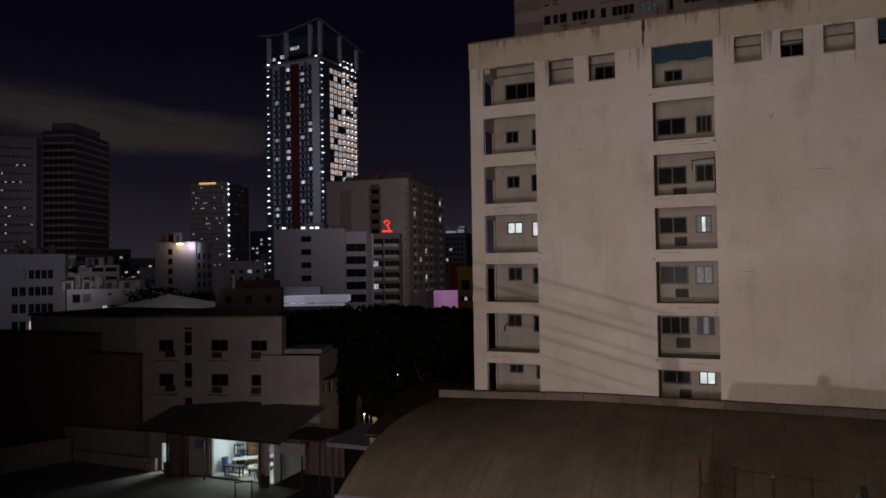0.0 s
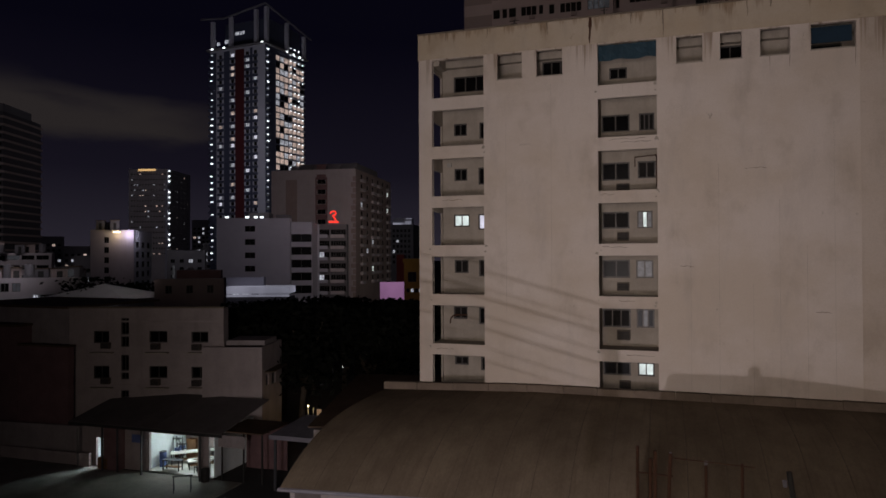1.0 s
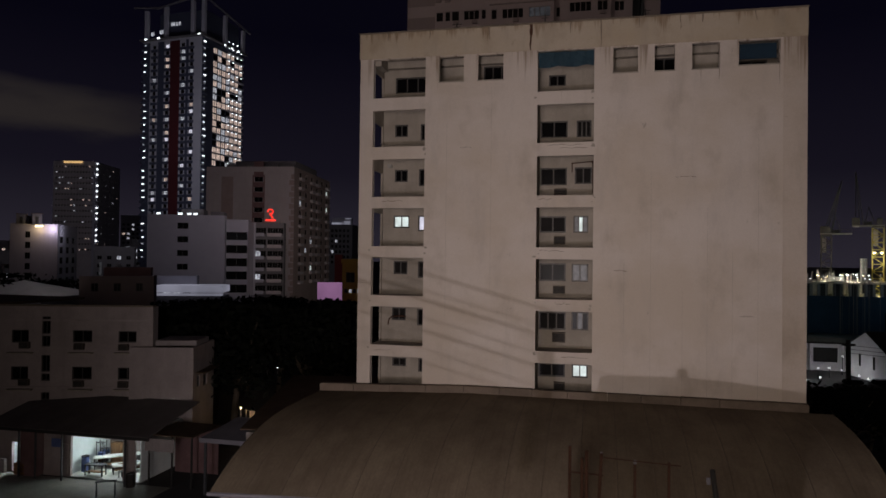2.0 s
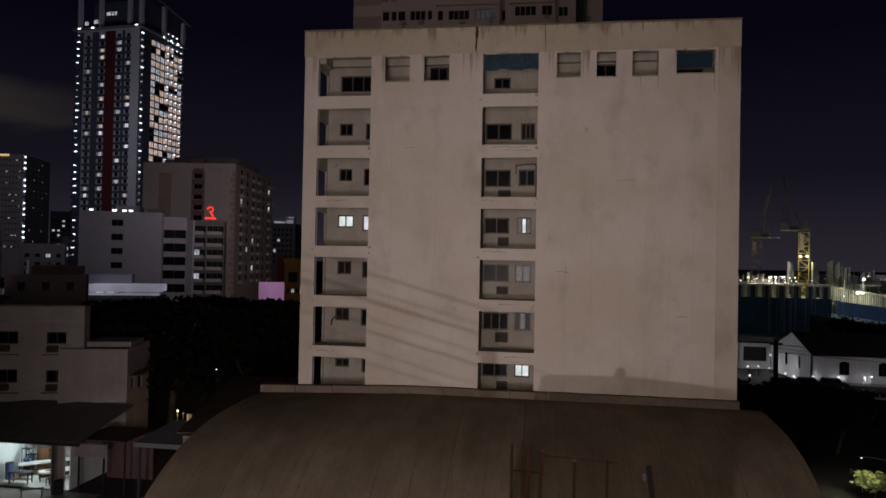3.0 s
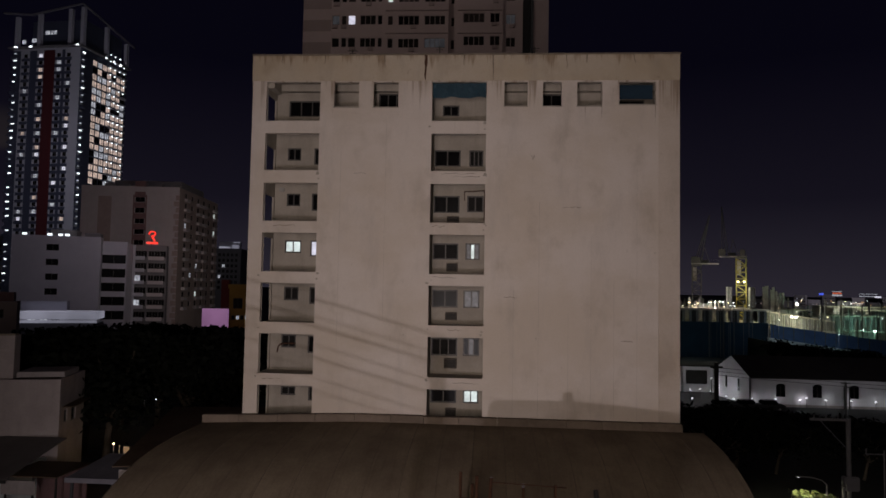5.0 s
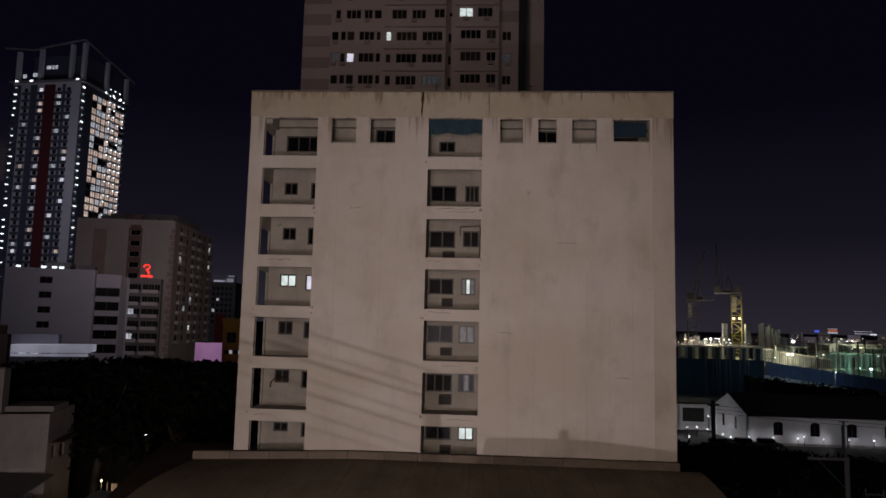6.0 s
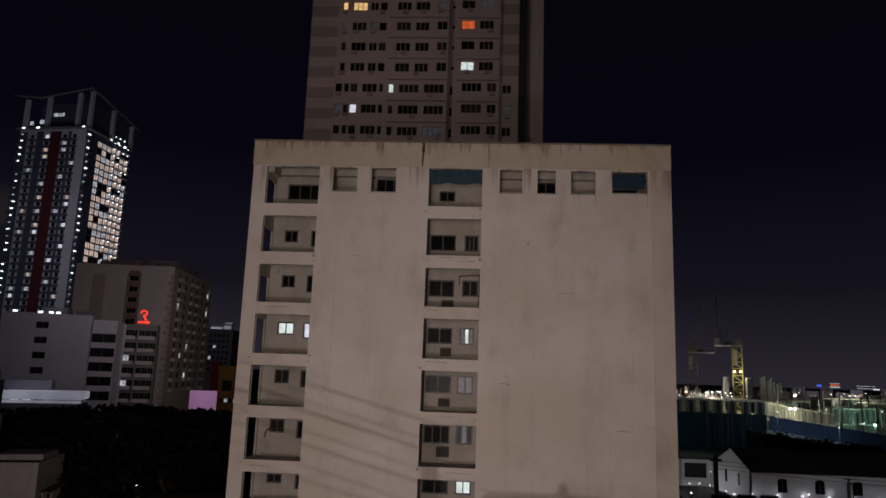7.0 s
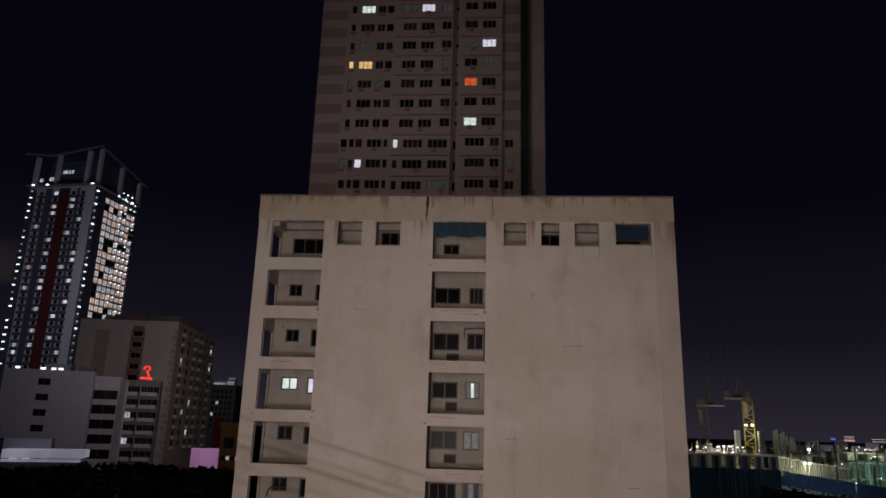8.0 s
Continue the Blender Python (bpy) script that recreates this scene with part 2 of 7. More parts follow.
M_GROUND = material("dark_city_ground", (0.045, 0.042, 0.040), 0.92, 0.4, 0.06, 1.5, 0.2)
M_YARD = material("oily_yard_concrete", (0.23, 0.215, 0.185), 0.75, 0.5, 0.35, 5, 0.25)
M_ROAD = material("asphalt", (0.05, 0.05, 0.05), 0.9, 0.3, 0.5, 9, 0.3)
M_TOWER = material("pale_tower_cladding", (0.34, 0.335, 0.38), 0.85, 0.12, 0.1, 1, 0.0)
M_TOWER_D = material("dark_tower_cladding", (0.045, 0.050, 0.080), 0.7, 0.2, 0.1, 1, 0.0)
M_TOWER_R = material("dark_red_cladding", (0.060, 0.009, 0.012), 0.8, 0.2, 0.1, 1, 0.0)
M_BLK_A = material("mauve_grey_render", (0.40, 0.355, 0.36), 0.9, 0.18, 0.08, 0.6, 0.0, streak=0.15)
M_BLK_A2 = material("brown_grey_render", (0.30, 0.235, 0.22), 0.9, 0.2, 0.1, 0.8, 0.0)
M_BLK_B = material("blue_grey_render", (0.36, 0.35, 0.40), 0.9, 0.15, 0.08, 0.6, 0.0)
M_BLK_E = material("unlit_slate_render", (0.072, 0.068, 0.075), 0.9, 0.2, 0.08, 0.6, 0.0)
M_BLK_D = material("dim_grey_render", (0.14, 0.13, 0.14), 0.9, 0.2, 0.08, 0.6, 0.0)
M_CONDO_A = material("beige_condo_render", (0.37, 0.292, 0.280), 0.9, 0.12, 0.2, 2, 0.0)
M_CONDO_B = material("taupe_condo_band", (0.255, 0.200, 0.190), 0.9, 0.12, 0.2, 2, 0.0)
M_CONDO_D = material("dark_condo_recess", (0.055, 0.055, 0.058), 0.85, 0.15, 0.2, 2, 0.0)
M_YELLOW = material("ochre_yellow_wall", (0.52, 0.33, 0.07), 0.9, 0.2, 0.3, 3, 0.05)
M_REDWALL = material("maroon_wall", (0.22, 0.05, 0.04), 0.9, 0.2, 0.3, 3, 0.05)
M_PINK = glow("pink_lit_screen", (0.62, 0.30, 0.60), 0.34, 0.25, 0.2)
M_CANOPY_LIT = glow("white_surface_glow", (0.62, 0.62, 0.78), 0.34, 0.4, 0.12)
M_SIGN_RED = glow("red_neon_sign", (1.0, 0.035, 0.02), 1.6, 0.1)
M_CRANE = material("yellow_crane_steel", (0.27, 0.22, 0.06), 0.6, 0.25, 0.5, 4, 0.05)
M_CRANE_D = material("grey_crane_steel", (0.10, 0.09, 0.08), 0.7, 0.25, 0.5, 4, 0.05)
M_CHURCH = material("whitewashed_wall", (0.60, 0.58, 0.60), 0.9, 0.15, 0.4, 4, 0.05)
M_CHURCH_ROOF = material("dark_church_roof", (0.035, 0.028, 0.027), 0.9, 0.3, 0.5, 5, 0.2)
# unlit and lit leaf copies: night shade is put into the first colour
M_LEAF = material("night_shaded_leaf", (0.012, 0.013, 0.010), 1.0, 0.4, 0.8, 6, 0.0, spec=0.02)
M_LEAF_LIT = material("lamplit_green_leaf", (0.20, 0.22, 0.09), 0.7, 0.4, 2.5, 9, 0.0)
M_BARK = material("grey_bark", (0.09, 0.07, 0.05), 0.95, 0.4, 3, 18, 0.5)
M_POLE = material("dull_pole_concrete", (0.085, 0.08, 0.078), 0.9, 0.3, 1.5, 14, 0.1)
M_HOARD = material("blue_hoarding_sheet", (0.065, 0.105, 0.19), 0.8, 0.5, 0.12, 1.5, 0.1)
M_LIT_BLUE = glow("blue_sign_light", (0.10, 0.16, 1.0), 0.9, 0.3)
M_POST = material("grey_concrete_post", (0.17, 0.165, 0.16), 0.9, 0.25, 1.5, 14, 0.1)
M_WIRE = material("black_cable", (0.02, 0.02, 0.02), 0.7, 0.2, 3, 20, 0)
M_DIRT = material("pale_site_sand", (0.40, 0.38, 0.33), 0.95, 0.35, 0.08, 1.2, 0.1)


# ---- building blocks ----
def part(name, bm, mat, parent=None, label="", m=None):
    """Links a bmesh as one mesh object; mat may be a list of materials."""
    me = bpy.data.meshes.new(name)
    bm.normal_update()
    bm.to_mesh(me)
    bm.free()
    for k in (mat if isinstance(mat, (list, tuple)) else [mat]):
        me.materials.append(k)
    return piece(name, me, parent, m, label)


def piece(name, me, parent=None, m=None, label=""):
    ob = new(name, me)
    ob.parent = parent
    if m is not None:
        ob.matrix_basis = m
    if label:
        ob["label"] = label
    return ob


def thing(name, label, category, m=None, group="", kind=""):
    ob = new(name)
    ob.empty_display_size = 0.2
    if m is not None:
        ob.matrix_basis = m
    return tagged(ob, label, category, group, kind)


def box(bm, x0, x1, y0, y1, z0, z1, mi=0):
    v = [bm.verts.new(p) for p in ((x0, y0, z0), (x1, y0, z0), (x1, y1, z0), (x0, y1, z0), (x0, y0, z1), (x1, y0, z1), (x1, y1, z1), (x0, y1, z1))]
    for q in ((0, 3, 2, 1), (4, 5, 6, 7), (0, 1, 5, 4), (1, 2, 6, 5), (2, 3, 7, 6), (3, 0, 4, 7)):
        bm.faces.new([v[i] for i in q]).material_index = mi
    return bm


def boxes(*rows):
    bm = bmesh.new()
    for r in rows:
        box(bm, *r)
    return bm


def soft_box(x0, x1, y0, y1, z0, z1, r=0.02):
    bm = boxes((x0, x1, y0, y1, z0, z1))
    bmesh.ops.bevel(bm, geom=bm.edges[:], offset=r, segments=2, affect="EDGES")
    return bm


def rod(bm, a, b, r=0.03, n=8, r2=None):
    a, b = Vector(a), Vector(b)
    d = (b - a).normalized()
    q = d.to_track_quat("Z", "Y")
    rings = []
    for p, rr in ((a, r), (b, r if r2 is None else r2)):
        rings.append([bm.verts.new(p + q @ Vector((rr * math.cos(2 * math.pi * i / n), rr * math.sin(2 * math.pi * i / n), 0))) for i in range(n)])
    for i in range(n):
        j = (i + 1) % n
        bm.faces.new((rings[0][i], rings[0][j], rings[1][j], rings[1][i]))
    bm.faces.new(rings[0][::-1])
    bm.faces.new(rings[1])
    return bm


def rods(pairs, r=0.03, n=8):
    bm = bmesh.new()
    for a, b in pairs:
        rod(bm, a, b, r, n)
    return bm


def panel(bm, x0, x1, z0, z1, holes, th=0.3, m=Matrix(), mi=0):
    """A wall in the local xz plane, its face at y=0 and th thick, with rectangular holes (x0, x1, z0, z1) through it."""
    xs = sorted({x0, x1, *[h[0] for h in holes], *[h[1] for h in holes]})
    zs = sorted({z0, z1, *[h[2] for h in holes], *[h[3] for h in holes]})
    xs = [x for x in xs if x0 <= x <= x1]
    zs = [z for z in zs if z0 <= z <= z1]
    nx, nz = len(xs) - 1, len(zs) - 1
    solid = [[not any(h[0] - 1e-6 <= (xs[i] + xs[i + 1]) / 2 <= h[1] and h[2] <= (zs[k] + zs[k + 1]) / 2 <= h[3] for h in holes) for k in range(nz)] for i in range(nx)]
    cache = {}

    def v(i, k, b):
        key = (i, k, b)
        if key not in cache:
            cache[key] = bm.verts.new(m @ Vector((xs[i], th if b else 0.0, zs[k])))
        return cache[key]

    def face(*vs):
        bm.faces.new(vs).material_index = mi

    def s(i, k):
        return 0 <= i < nx and 0 <= k < nz and solid[i][k]
    for i in range(nx):
        for k in range(nz):
            if not solid[i][k]:
                continue
            face(v(i, k, 0), v(i + 1, k, 0), v(i + 1, k + 1, 0), v(i, k + 1, 0))
            face(v(i, k, 1), v(i, k + 1, 1), v(i + 1, k + 1, 1), v(i + 1, k, 1))
            if not s(i - 1, k):
                face(v(i, k, 0), v(i, k + 1, 0), v(i, k + 1, 1), v(i, k, 1))
            if not s(i + 1, k):
                face(v(i + 1, k, 0), v(i + 1, k, 1), v(i + 1, k + 1, 1), v(i + 1, k + 1, 0))
            if not s(i, k - 1):
                face(v(i, k, 0), v(i, k, 1), v(i + 1, k, 1), v(i + 1, k, 0))
            if not s(i, k + 1):
                face(v(i, k + 1, 0), v(i + 1, k + 1, 0), v(i + 1, k + 1, 1), v(i, k + 1, 1))
    return bm


MESHES = {}


def win_mesh(w, h, cols, frame_mat, t=0.05):
    """The frame of one small far window, all of a piece, its lower left corner at the origin."""
    key = ("f", round(w, 2), round(h, 2), cols, frame_mat.name)
    if key not in MESHES:
        g = (w - t) / cols
        bm = panel(bmesh.new(), 0, w, 0, h, [(t + g * i, g * (i + 1), t, h - t) for i in range(cols)], 0.08, pose(0, -0.02, 0))
        me = bpy.data.meshes.new("window")
        bm.to_mesh(me)
        bm.free()
        me.materials.append(frame_mat)
        MESHES[key] = me
    return MESHES[key]


def pane_mesh(w, h, mat):
    key = ("p", round(w, 2), round(h, 2), mat.name)
    if key not in MESHES:
        bm = boxes((0.03, w - 0.03, 0.065, 0.085, 0.03, h - 0.03))
        me = bpy.data.meshes.new("pane")
        bm.to_mesh(me)
        bm.free()
        me.materials.append(mat)
        MESHES[key] = me
    return MESHES[key]


def far_window(t, m, w, h, cols, pm, frame_mat, bar=0.08):
    f = piece("window", win_mesh(w, h, cols, frame_mat, bar), t, m)
    piece("pane", pane_mesh(w, h, pm), f)
    return f


def window(parent, x0, x1, y, z0, z1, pane=None, cols=2, frame_mat=None, m=Matrix(), label=""):
    """A near window under parent: frame with panes of their own, facing local -y."""
    w, h, t = x1 - x0, z1 - z0, 0.05
    bm = boxes((0, w, -0.03, 0.06, 0, t), (0, w, -0.03, 0.06, h - t, h), (0, t, -0.03, 0.06, t, h - t), (w - t, w, -0.03, 0.06, t, h - t))
    fr = part("window", bm, frame_mat or M_FRAME, parent, label, m @ pose(x0, y, z0))
    for i in range(cols):
        a, b = t + (w - 2 * t) * i / cols, t + (w - 2 * t) * (i + 1) / cols
        off = 0.02 * (i % 2)
        pm = pane[i % len(pane)] if isinstance(pane, (list, tuple)) else (pane or M_GLASS)
        bm = boxes((a + 0.03, b - 0.03, 0.012 + off, 0.02 + off, t + 0.03, h - t - 0.03))
        bm2 = boxes((a, b, 0 + off, 0.03 + off, t, t + 0.035), (a, b, 0 + off, 0.03 + off, h - t - 0.035, h - t), (a, a + 0.035, 0 + off, 0.03 + off, t + 0.035, h - t - 0.035), (b - 0.035, b, 0 + off, 0.03 + off, t + 0.035, h - t - 0.035))
        part("pane", bm, pm, fr)
        part("sash", bm2, frame_mat or M_FRAME, fr)
    return fr


def air_con(x0, x1, y, z0, z1, m=None):
    """A window air conditioner: casing, grille slats and drip tray."""
    t = thing("air_conditioner", "grey window air conditioner set in a plastered wall", "air conditioner", m or pose(x0, y, z0), "window air conditioners")
    w, h = x1 - x0, z1 - z0
    part("casing", soft_box(0, w, -0.32, 0.1, 0, h, 0.02), M_AC_OLD, t)
    part("grille", boxes((0.05, w - 0.05, -0.335, -0.321, 0.05, h - 0.05)), M_DARK, t, "dark slatted grille")
    n = max(2, int(h / 0.09))
    bm = bmesh.new()
    for i in range(n):
        z = 0.06 + (h - 0.12) * i / (n - 1)
        box(bm, 0.05, w - 0.05, -0.35, -0.336, z - 0.008, z + 0.008)
    part("slat", bm, M_AC_OLD, t)
    return t


# ---- ground ----
def ground():
    bm = bmesh.new()
    n = 24
    size = 2600
    # one sheet out to the horizon
    vs = [[bm.verts.new((-size + 2 * size * i / n, -size + 2 * size * j / n, 0)) for j in range(n + 1)] for i in range(n + 1)]
    for i in range(n):
        for j in range(n):
            bm.faces.new((vs[i][j], vs[i + 1][j], vs[i + 1][j + 1], vs[i][j + 1]))
    tagged(part("ground", bm, M_GROUND), "dark bare city ground at night", "ground", kind="structure")
    tagged(part("yard", boxes((-54, -28.5, 26, 41.9, -0.2, 0.05)), M_YARD), "oily concrete yard slab lit from a workshop", "yard", kind="structure")
    tagged(part("road", boxes((-28.4, -20.5, 26, 140, -0.2, 0.03)), M_ROAD), "narrow dark asphalt lane", "road", kind="structure")


ground()


# ---- the main residential block ----
BX0, BX1, BY, BZ = -14.4, 10.9, 40.0, 29.8
YB = 42.1
DEEP = 1.0084  # places on the rear wall of the bays, spread from the eye as that wall stands back
ROW_T = [28.15, 25.02, 22.02, 19.02, 16.02, 13.02, 10.0]
ROW_B = [25.78, 22.78, 19.72, 16.70, 13.70, 10.68, 7.68]
LX0, LX1 = -13.55, -10.25
SX0, SX1 = -3.5, -0.27
TOPW = [(-9.4, -7.9, 26.63, 28.12), (-7.03, -5.52, 26.63, 28.12), (0.78, 2.14, 26.70, 28.12), (3.04, 4.13, 26.70, 28.12), (5.04, 6.45, 26.70, 28.12), (7.47, 9.55, 26.80, 28.12)]


def main_block():
    t = thing("apartment_block", "weathered cream concrete apartment block with open balcony bays", "building", pose(0, 0, 0))
    holes = [(LX0, LX1, b, a) for a, b in zip(ROW_T, ROW_B)] + [(SX0, SX1, b, a) for a, b in zip(ROW_T, ROW_B)] + TOPW
    bm = panel(bmesh.new(), BX0, BX1, 0, 28.2, holes, 0.28, pose(0, BY, 0))
    part("front_wall", bm, M_FACADE, t)
    part("parapet_band", soft_box(BX0 - 0.04, BX1 + 0.04, BY - 0.05, BY + 0.3, 28.2, BZ - 0.06, 0.015), M_BAND, t, "stained parapet band with rust streaks")
    part("coping", soft_box(BX0 - 0.08, BX1 + 0.08, BY - 0.09, BY + 0.36, BZ - 0.06, BZ + 0.03, 0.015), M_COPING, t, "mouldy dark coping")
    # corner pier at the far end stands a little proud
    part("pier", soft_box(9.72, BX1 + 0.02, BY - 0.035, BY + 0.002, 0.1, 28.19, 0.01), M_PIER, t)
    # side, rear and roof
    side = [(0.30, 1.98, b, a - (0.62 if k < 3 else 0.22 if k == 3 else 0.05)) for k, (a, b) in enumerate(zip(ROW_T, ROW_B))]
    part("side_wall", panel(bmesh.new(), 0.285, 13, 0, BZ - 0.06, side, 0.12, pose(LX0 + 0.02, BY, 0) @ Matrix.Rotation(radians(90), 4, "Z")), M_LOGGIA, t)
    part("side_wall", boxes((BX1 - 0.28, BX1, BY + 0.28, BY + 13, 0, BZ - 0.06)), M_FACADE, t)
    part("rear_wall", boxes((LX0 + 0.03, BX1 - 0.28, BY + 12.7, BY + 13, 0, BZ - 0.06)), M_FACADE, t)
    part("roof_slab", boxes((LX0 + 0.03, BX1 - 0.28, BY + 0.302, BY + 12.7, 28.5, 28.75)), M_SLAB, t)
    # balcony floors, with a rounded worn lip
    for cx0, cx1 in ((LX0 + 0.03, LX1 - 0.002), (SX0 + 0.002, SX1 - 0.002)):
        for b in ROW_B:
            part("balcony_floor", boxes((cx0, cx1, BY + 0.282, YB, b - 0.30, b - 0.03)), M_SLAB, t)
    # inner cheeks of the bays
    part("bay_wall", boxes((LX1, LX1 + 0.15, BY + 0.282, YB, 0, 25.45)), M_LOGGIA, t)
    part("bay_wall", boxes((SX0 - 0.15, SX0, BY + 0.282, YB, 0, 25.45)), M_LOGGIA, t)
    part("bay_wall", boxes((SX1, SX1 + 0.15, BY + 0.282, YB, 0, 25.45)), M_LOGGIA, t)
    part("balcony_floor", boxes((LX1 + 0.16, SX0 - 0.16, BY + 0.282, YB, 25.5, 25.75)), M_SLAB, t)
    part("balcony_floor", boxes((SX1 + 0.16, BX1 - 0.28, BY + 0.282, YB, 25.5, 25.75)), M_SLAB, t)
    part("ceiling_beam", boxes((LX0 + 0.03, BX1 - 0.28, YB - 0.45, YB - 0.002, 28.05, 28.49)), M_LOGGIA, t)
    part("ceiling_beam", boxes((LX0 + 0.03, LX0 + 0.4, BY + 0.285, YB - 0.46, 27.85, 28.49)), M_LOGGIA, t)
    # windows of the wall behind the bays: x0, x1, z0, z1, panes, columns
    L, V, D, G, G2 = M_LIT, M_LIT_V, M_LIT_DIM, M_GLASS, M_GLASS2
    wins = [(-12.65, -10.45, 26.45, 27.46, G, 3), (-12.66, -11.81, 23.68, 24.46, G, 2), (-10.98, -10.28, 23.43, 24.46, G, 2), (-12.64, -11.79, 20.82, 21.60, G, 2), (-11.06, -10.28, 20.54, 21.62, G, 2),
            (-12.68, -11.65, 17.90, 18.68, L, 2), (-11.07, -10.28, 17.70, 18.68, V, 2), (-12.65, -11.73, 14.96, 15.80, G2, 2), (-11.05, -10.28, 14.75, 15.79, G2, 2),
            (-12.72, -11.81, 12.05, 12.85, G2, 2), (-11.06, -10.28, 11.75, 12.80, G, 2), (-12.66, -11.75, 9.15, 9.69, G2, 2), (-10.95, -10.3, 8.85, 9.70, G2, 2),
            (-2.97, -1.95, 26.50, 27.18, G, 2), (-3.48, -1.82, 23.36, 24.38, G, 2), (-1.29, -0.42, 23.36, 24.38, G2, 3), (-3.48, -1.84, 20.48, 21.55, G, 2), (-1.38, -0.37, 20.55, 21.56, G2, 2),
            (-3.48, -1.87, 17.62, 18.62, G2, 2), (-1.43, -0.56, 17.63, 18.64, (D, L, D), 3), (-3.48, -1.86, 14.70, 15.78, G, 2), (-1.51, -0.54, 14.70, 15.76, (D, D), 2),
            (-3.48, -1.84, 11.78, 12.85, G2, 3), (-1.50, -0.50, 11.80, 12.88, (G, D, G), 3), (-3.48, -1.85, 8.95, 9.76, G, 2), (-1.45, -0.52, 8.97, 9.76, L, 2),
            (-6.98, -5.3, 26.85, 27.92, G, 3), (2.95, 4.45, 26.85, 27.88, G, 2), (7.6, 9.3, 26.7, 27.5, G, 2)]
    wins = [(a * DEEP, min(b * DEEP, LX1 - 0.02) if a < -9.6 else min(b * DEEP, SX1 - 0.02) if -4 < a < 0 else b * DEEP, 16 + (c - 16) * DEEP, 16 + (d - 16) * DEEP, pm, n) for a, b, c, d, pm, n in wins]
    wins = [(max(a, SX0 + 0.03) if -4 < a < -3 else a, *w) for a, *w in wins]
    wh = [(a, b, c, d) for a, b, c, d, *_ in wins]
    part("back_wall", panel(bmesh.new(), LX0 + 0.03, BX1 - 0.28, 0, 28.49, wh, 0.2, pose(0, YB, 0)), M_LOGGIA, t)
    # dark sheet put behind the windows in place of the rooms' shade
    part("core_wall", boxes((LX0 + 0.03, BX1 - 0.28, YB + 0.5, YB + 0.6, 0, 28.49)), M_DARKWALL, t, "dark wall standing in for unlit rooms behind the windows")
    for a, b, c, d, pm, n in wins:
        window(t, a, b, YB + 0.06, c, d, pm, n)
        if b - a > 0.9:
            part("window_sill", soft_box(a - 0.05, b + 0.05, YB - 0.06, YB - 0.002, c - 0.07, c - 0.003, 0.01), M_LOGGIA, t)
    # hood strips and sills of the small top openings
    for a, b, c, d in TOPW:
        part("sill", soft_box(a - 0.04, b + 0.04, BY - 0.04, BY - 0.002, c - 0.07, c - 0.003, 0.008), M_SLAB, t)
    # hairline joints and rust runs in the render
    rr = random.Random(41)
    for x, z0, z1, w in ((6.47, 26.0, 28.1, 0.05), (9.57, 25.7, 28.1, 0.035), (-3.90, 28.22, 29.74, 0.20), (0.08, 28.22, 29.72, 0.09), (-1.6, 29.1, 29.74, 0.07), (8.3, 29.2, 29.74, 0.07), (-10.0, 29.2, 29.72, 0.05), (-6.4, 29.0, 29.74, 0.06), (4.4, 28.9, 29.74, 0.06), (5.6, 29.25, 29.74, 0.1), (2.2, 29.3, 29.74, 0.05), (-12.6, 29.25, 29.74, 0.06)):
        y = BY - (0.0535 if z0 > 28.2 else 0.004)
        bm = bmesh.new()
        n = 18
        edge = []
        cx = x
        for i in range(n + 1):
            f = i / n
            cx += rr.uniform(-0.012, 0.012)
            half = 0.5 * w * (1 - 0.75 * f ** 2) * rr.uniform(0.55, 1.1)
            z = z1 + (z0 - z1) * f
            edge.append((bm.verts.new((cx - half, y, z)), bm.verts.new((cx + half, y, z))))
        for (a, b), (c, d) in zip(edge, edge[1:]):
            bm.faces.new((a, c, d, b))
        part("rust_run", bm, M_RUST if w > 0.15 else M_COPING, t, "thin dark rust run")
    # cracks and peeled edges of the bay beams
    rnd = random.Random(14)
    for x0, x1, z in ((-2.9, -0.9, 22.62), (-2.2, -0.6, 22.45), (-3.3, -1.9, 16.5), (-2.4, -1.5, 13.45), (-3.4, -2.6, 19.5), (-2.0, -0.5, 10.4), (-12.9, -11.6, 19.45), (-13.3, -12.2, 10.35), (4.2, 5.3, 20.7), (0.9, 1.6, 15.4), (-8.1, -7.4, 22.6), (7.6, 8.3, 13.0)):
        bm = bmesh.new()
        n = 7
        pts = [(x0 + (x1 - x0) * i / n, z + rnd.uniform(-0.05, 0.05)) for i in range(n + 1)]
        low, high = [], []
        for x, zz in pts:
            low.append(bm.verts.new((x, BY - 0.004, zz)))
            high.append(bm.verts.new((x, BY - 0.004, zz + rnd.uniform(0.012, 0.035))))
        for i in range(n):
            bm.faces.new((low[i], low[i + 1], high[i + 1], high[i]))
        part("crack", bm, M_COPING, t, "dark crack in the render")
    # faint formwork joints in the blind wall
    for x, z0, z1 in ((1.45, 8.4, 16.0), (2.9, 8.3, 21.0), (4.6, 8.3, 14.5), (5.9, 8.3, 19.0), (7.2, 8.3, 16.5), (8.5, 8.3, 23.0), (-8.9, 12.5, 24.0), (-6.2, 14.0, 26.2)):
        part("render_joint", boxes((x, x + 0.009, BY - 0.004, BY - 0.001, z0, z1)), M_SLAB, t)
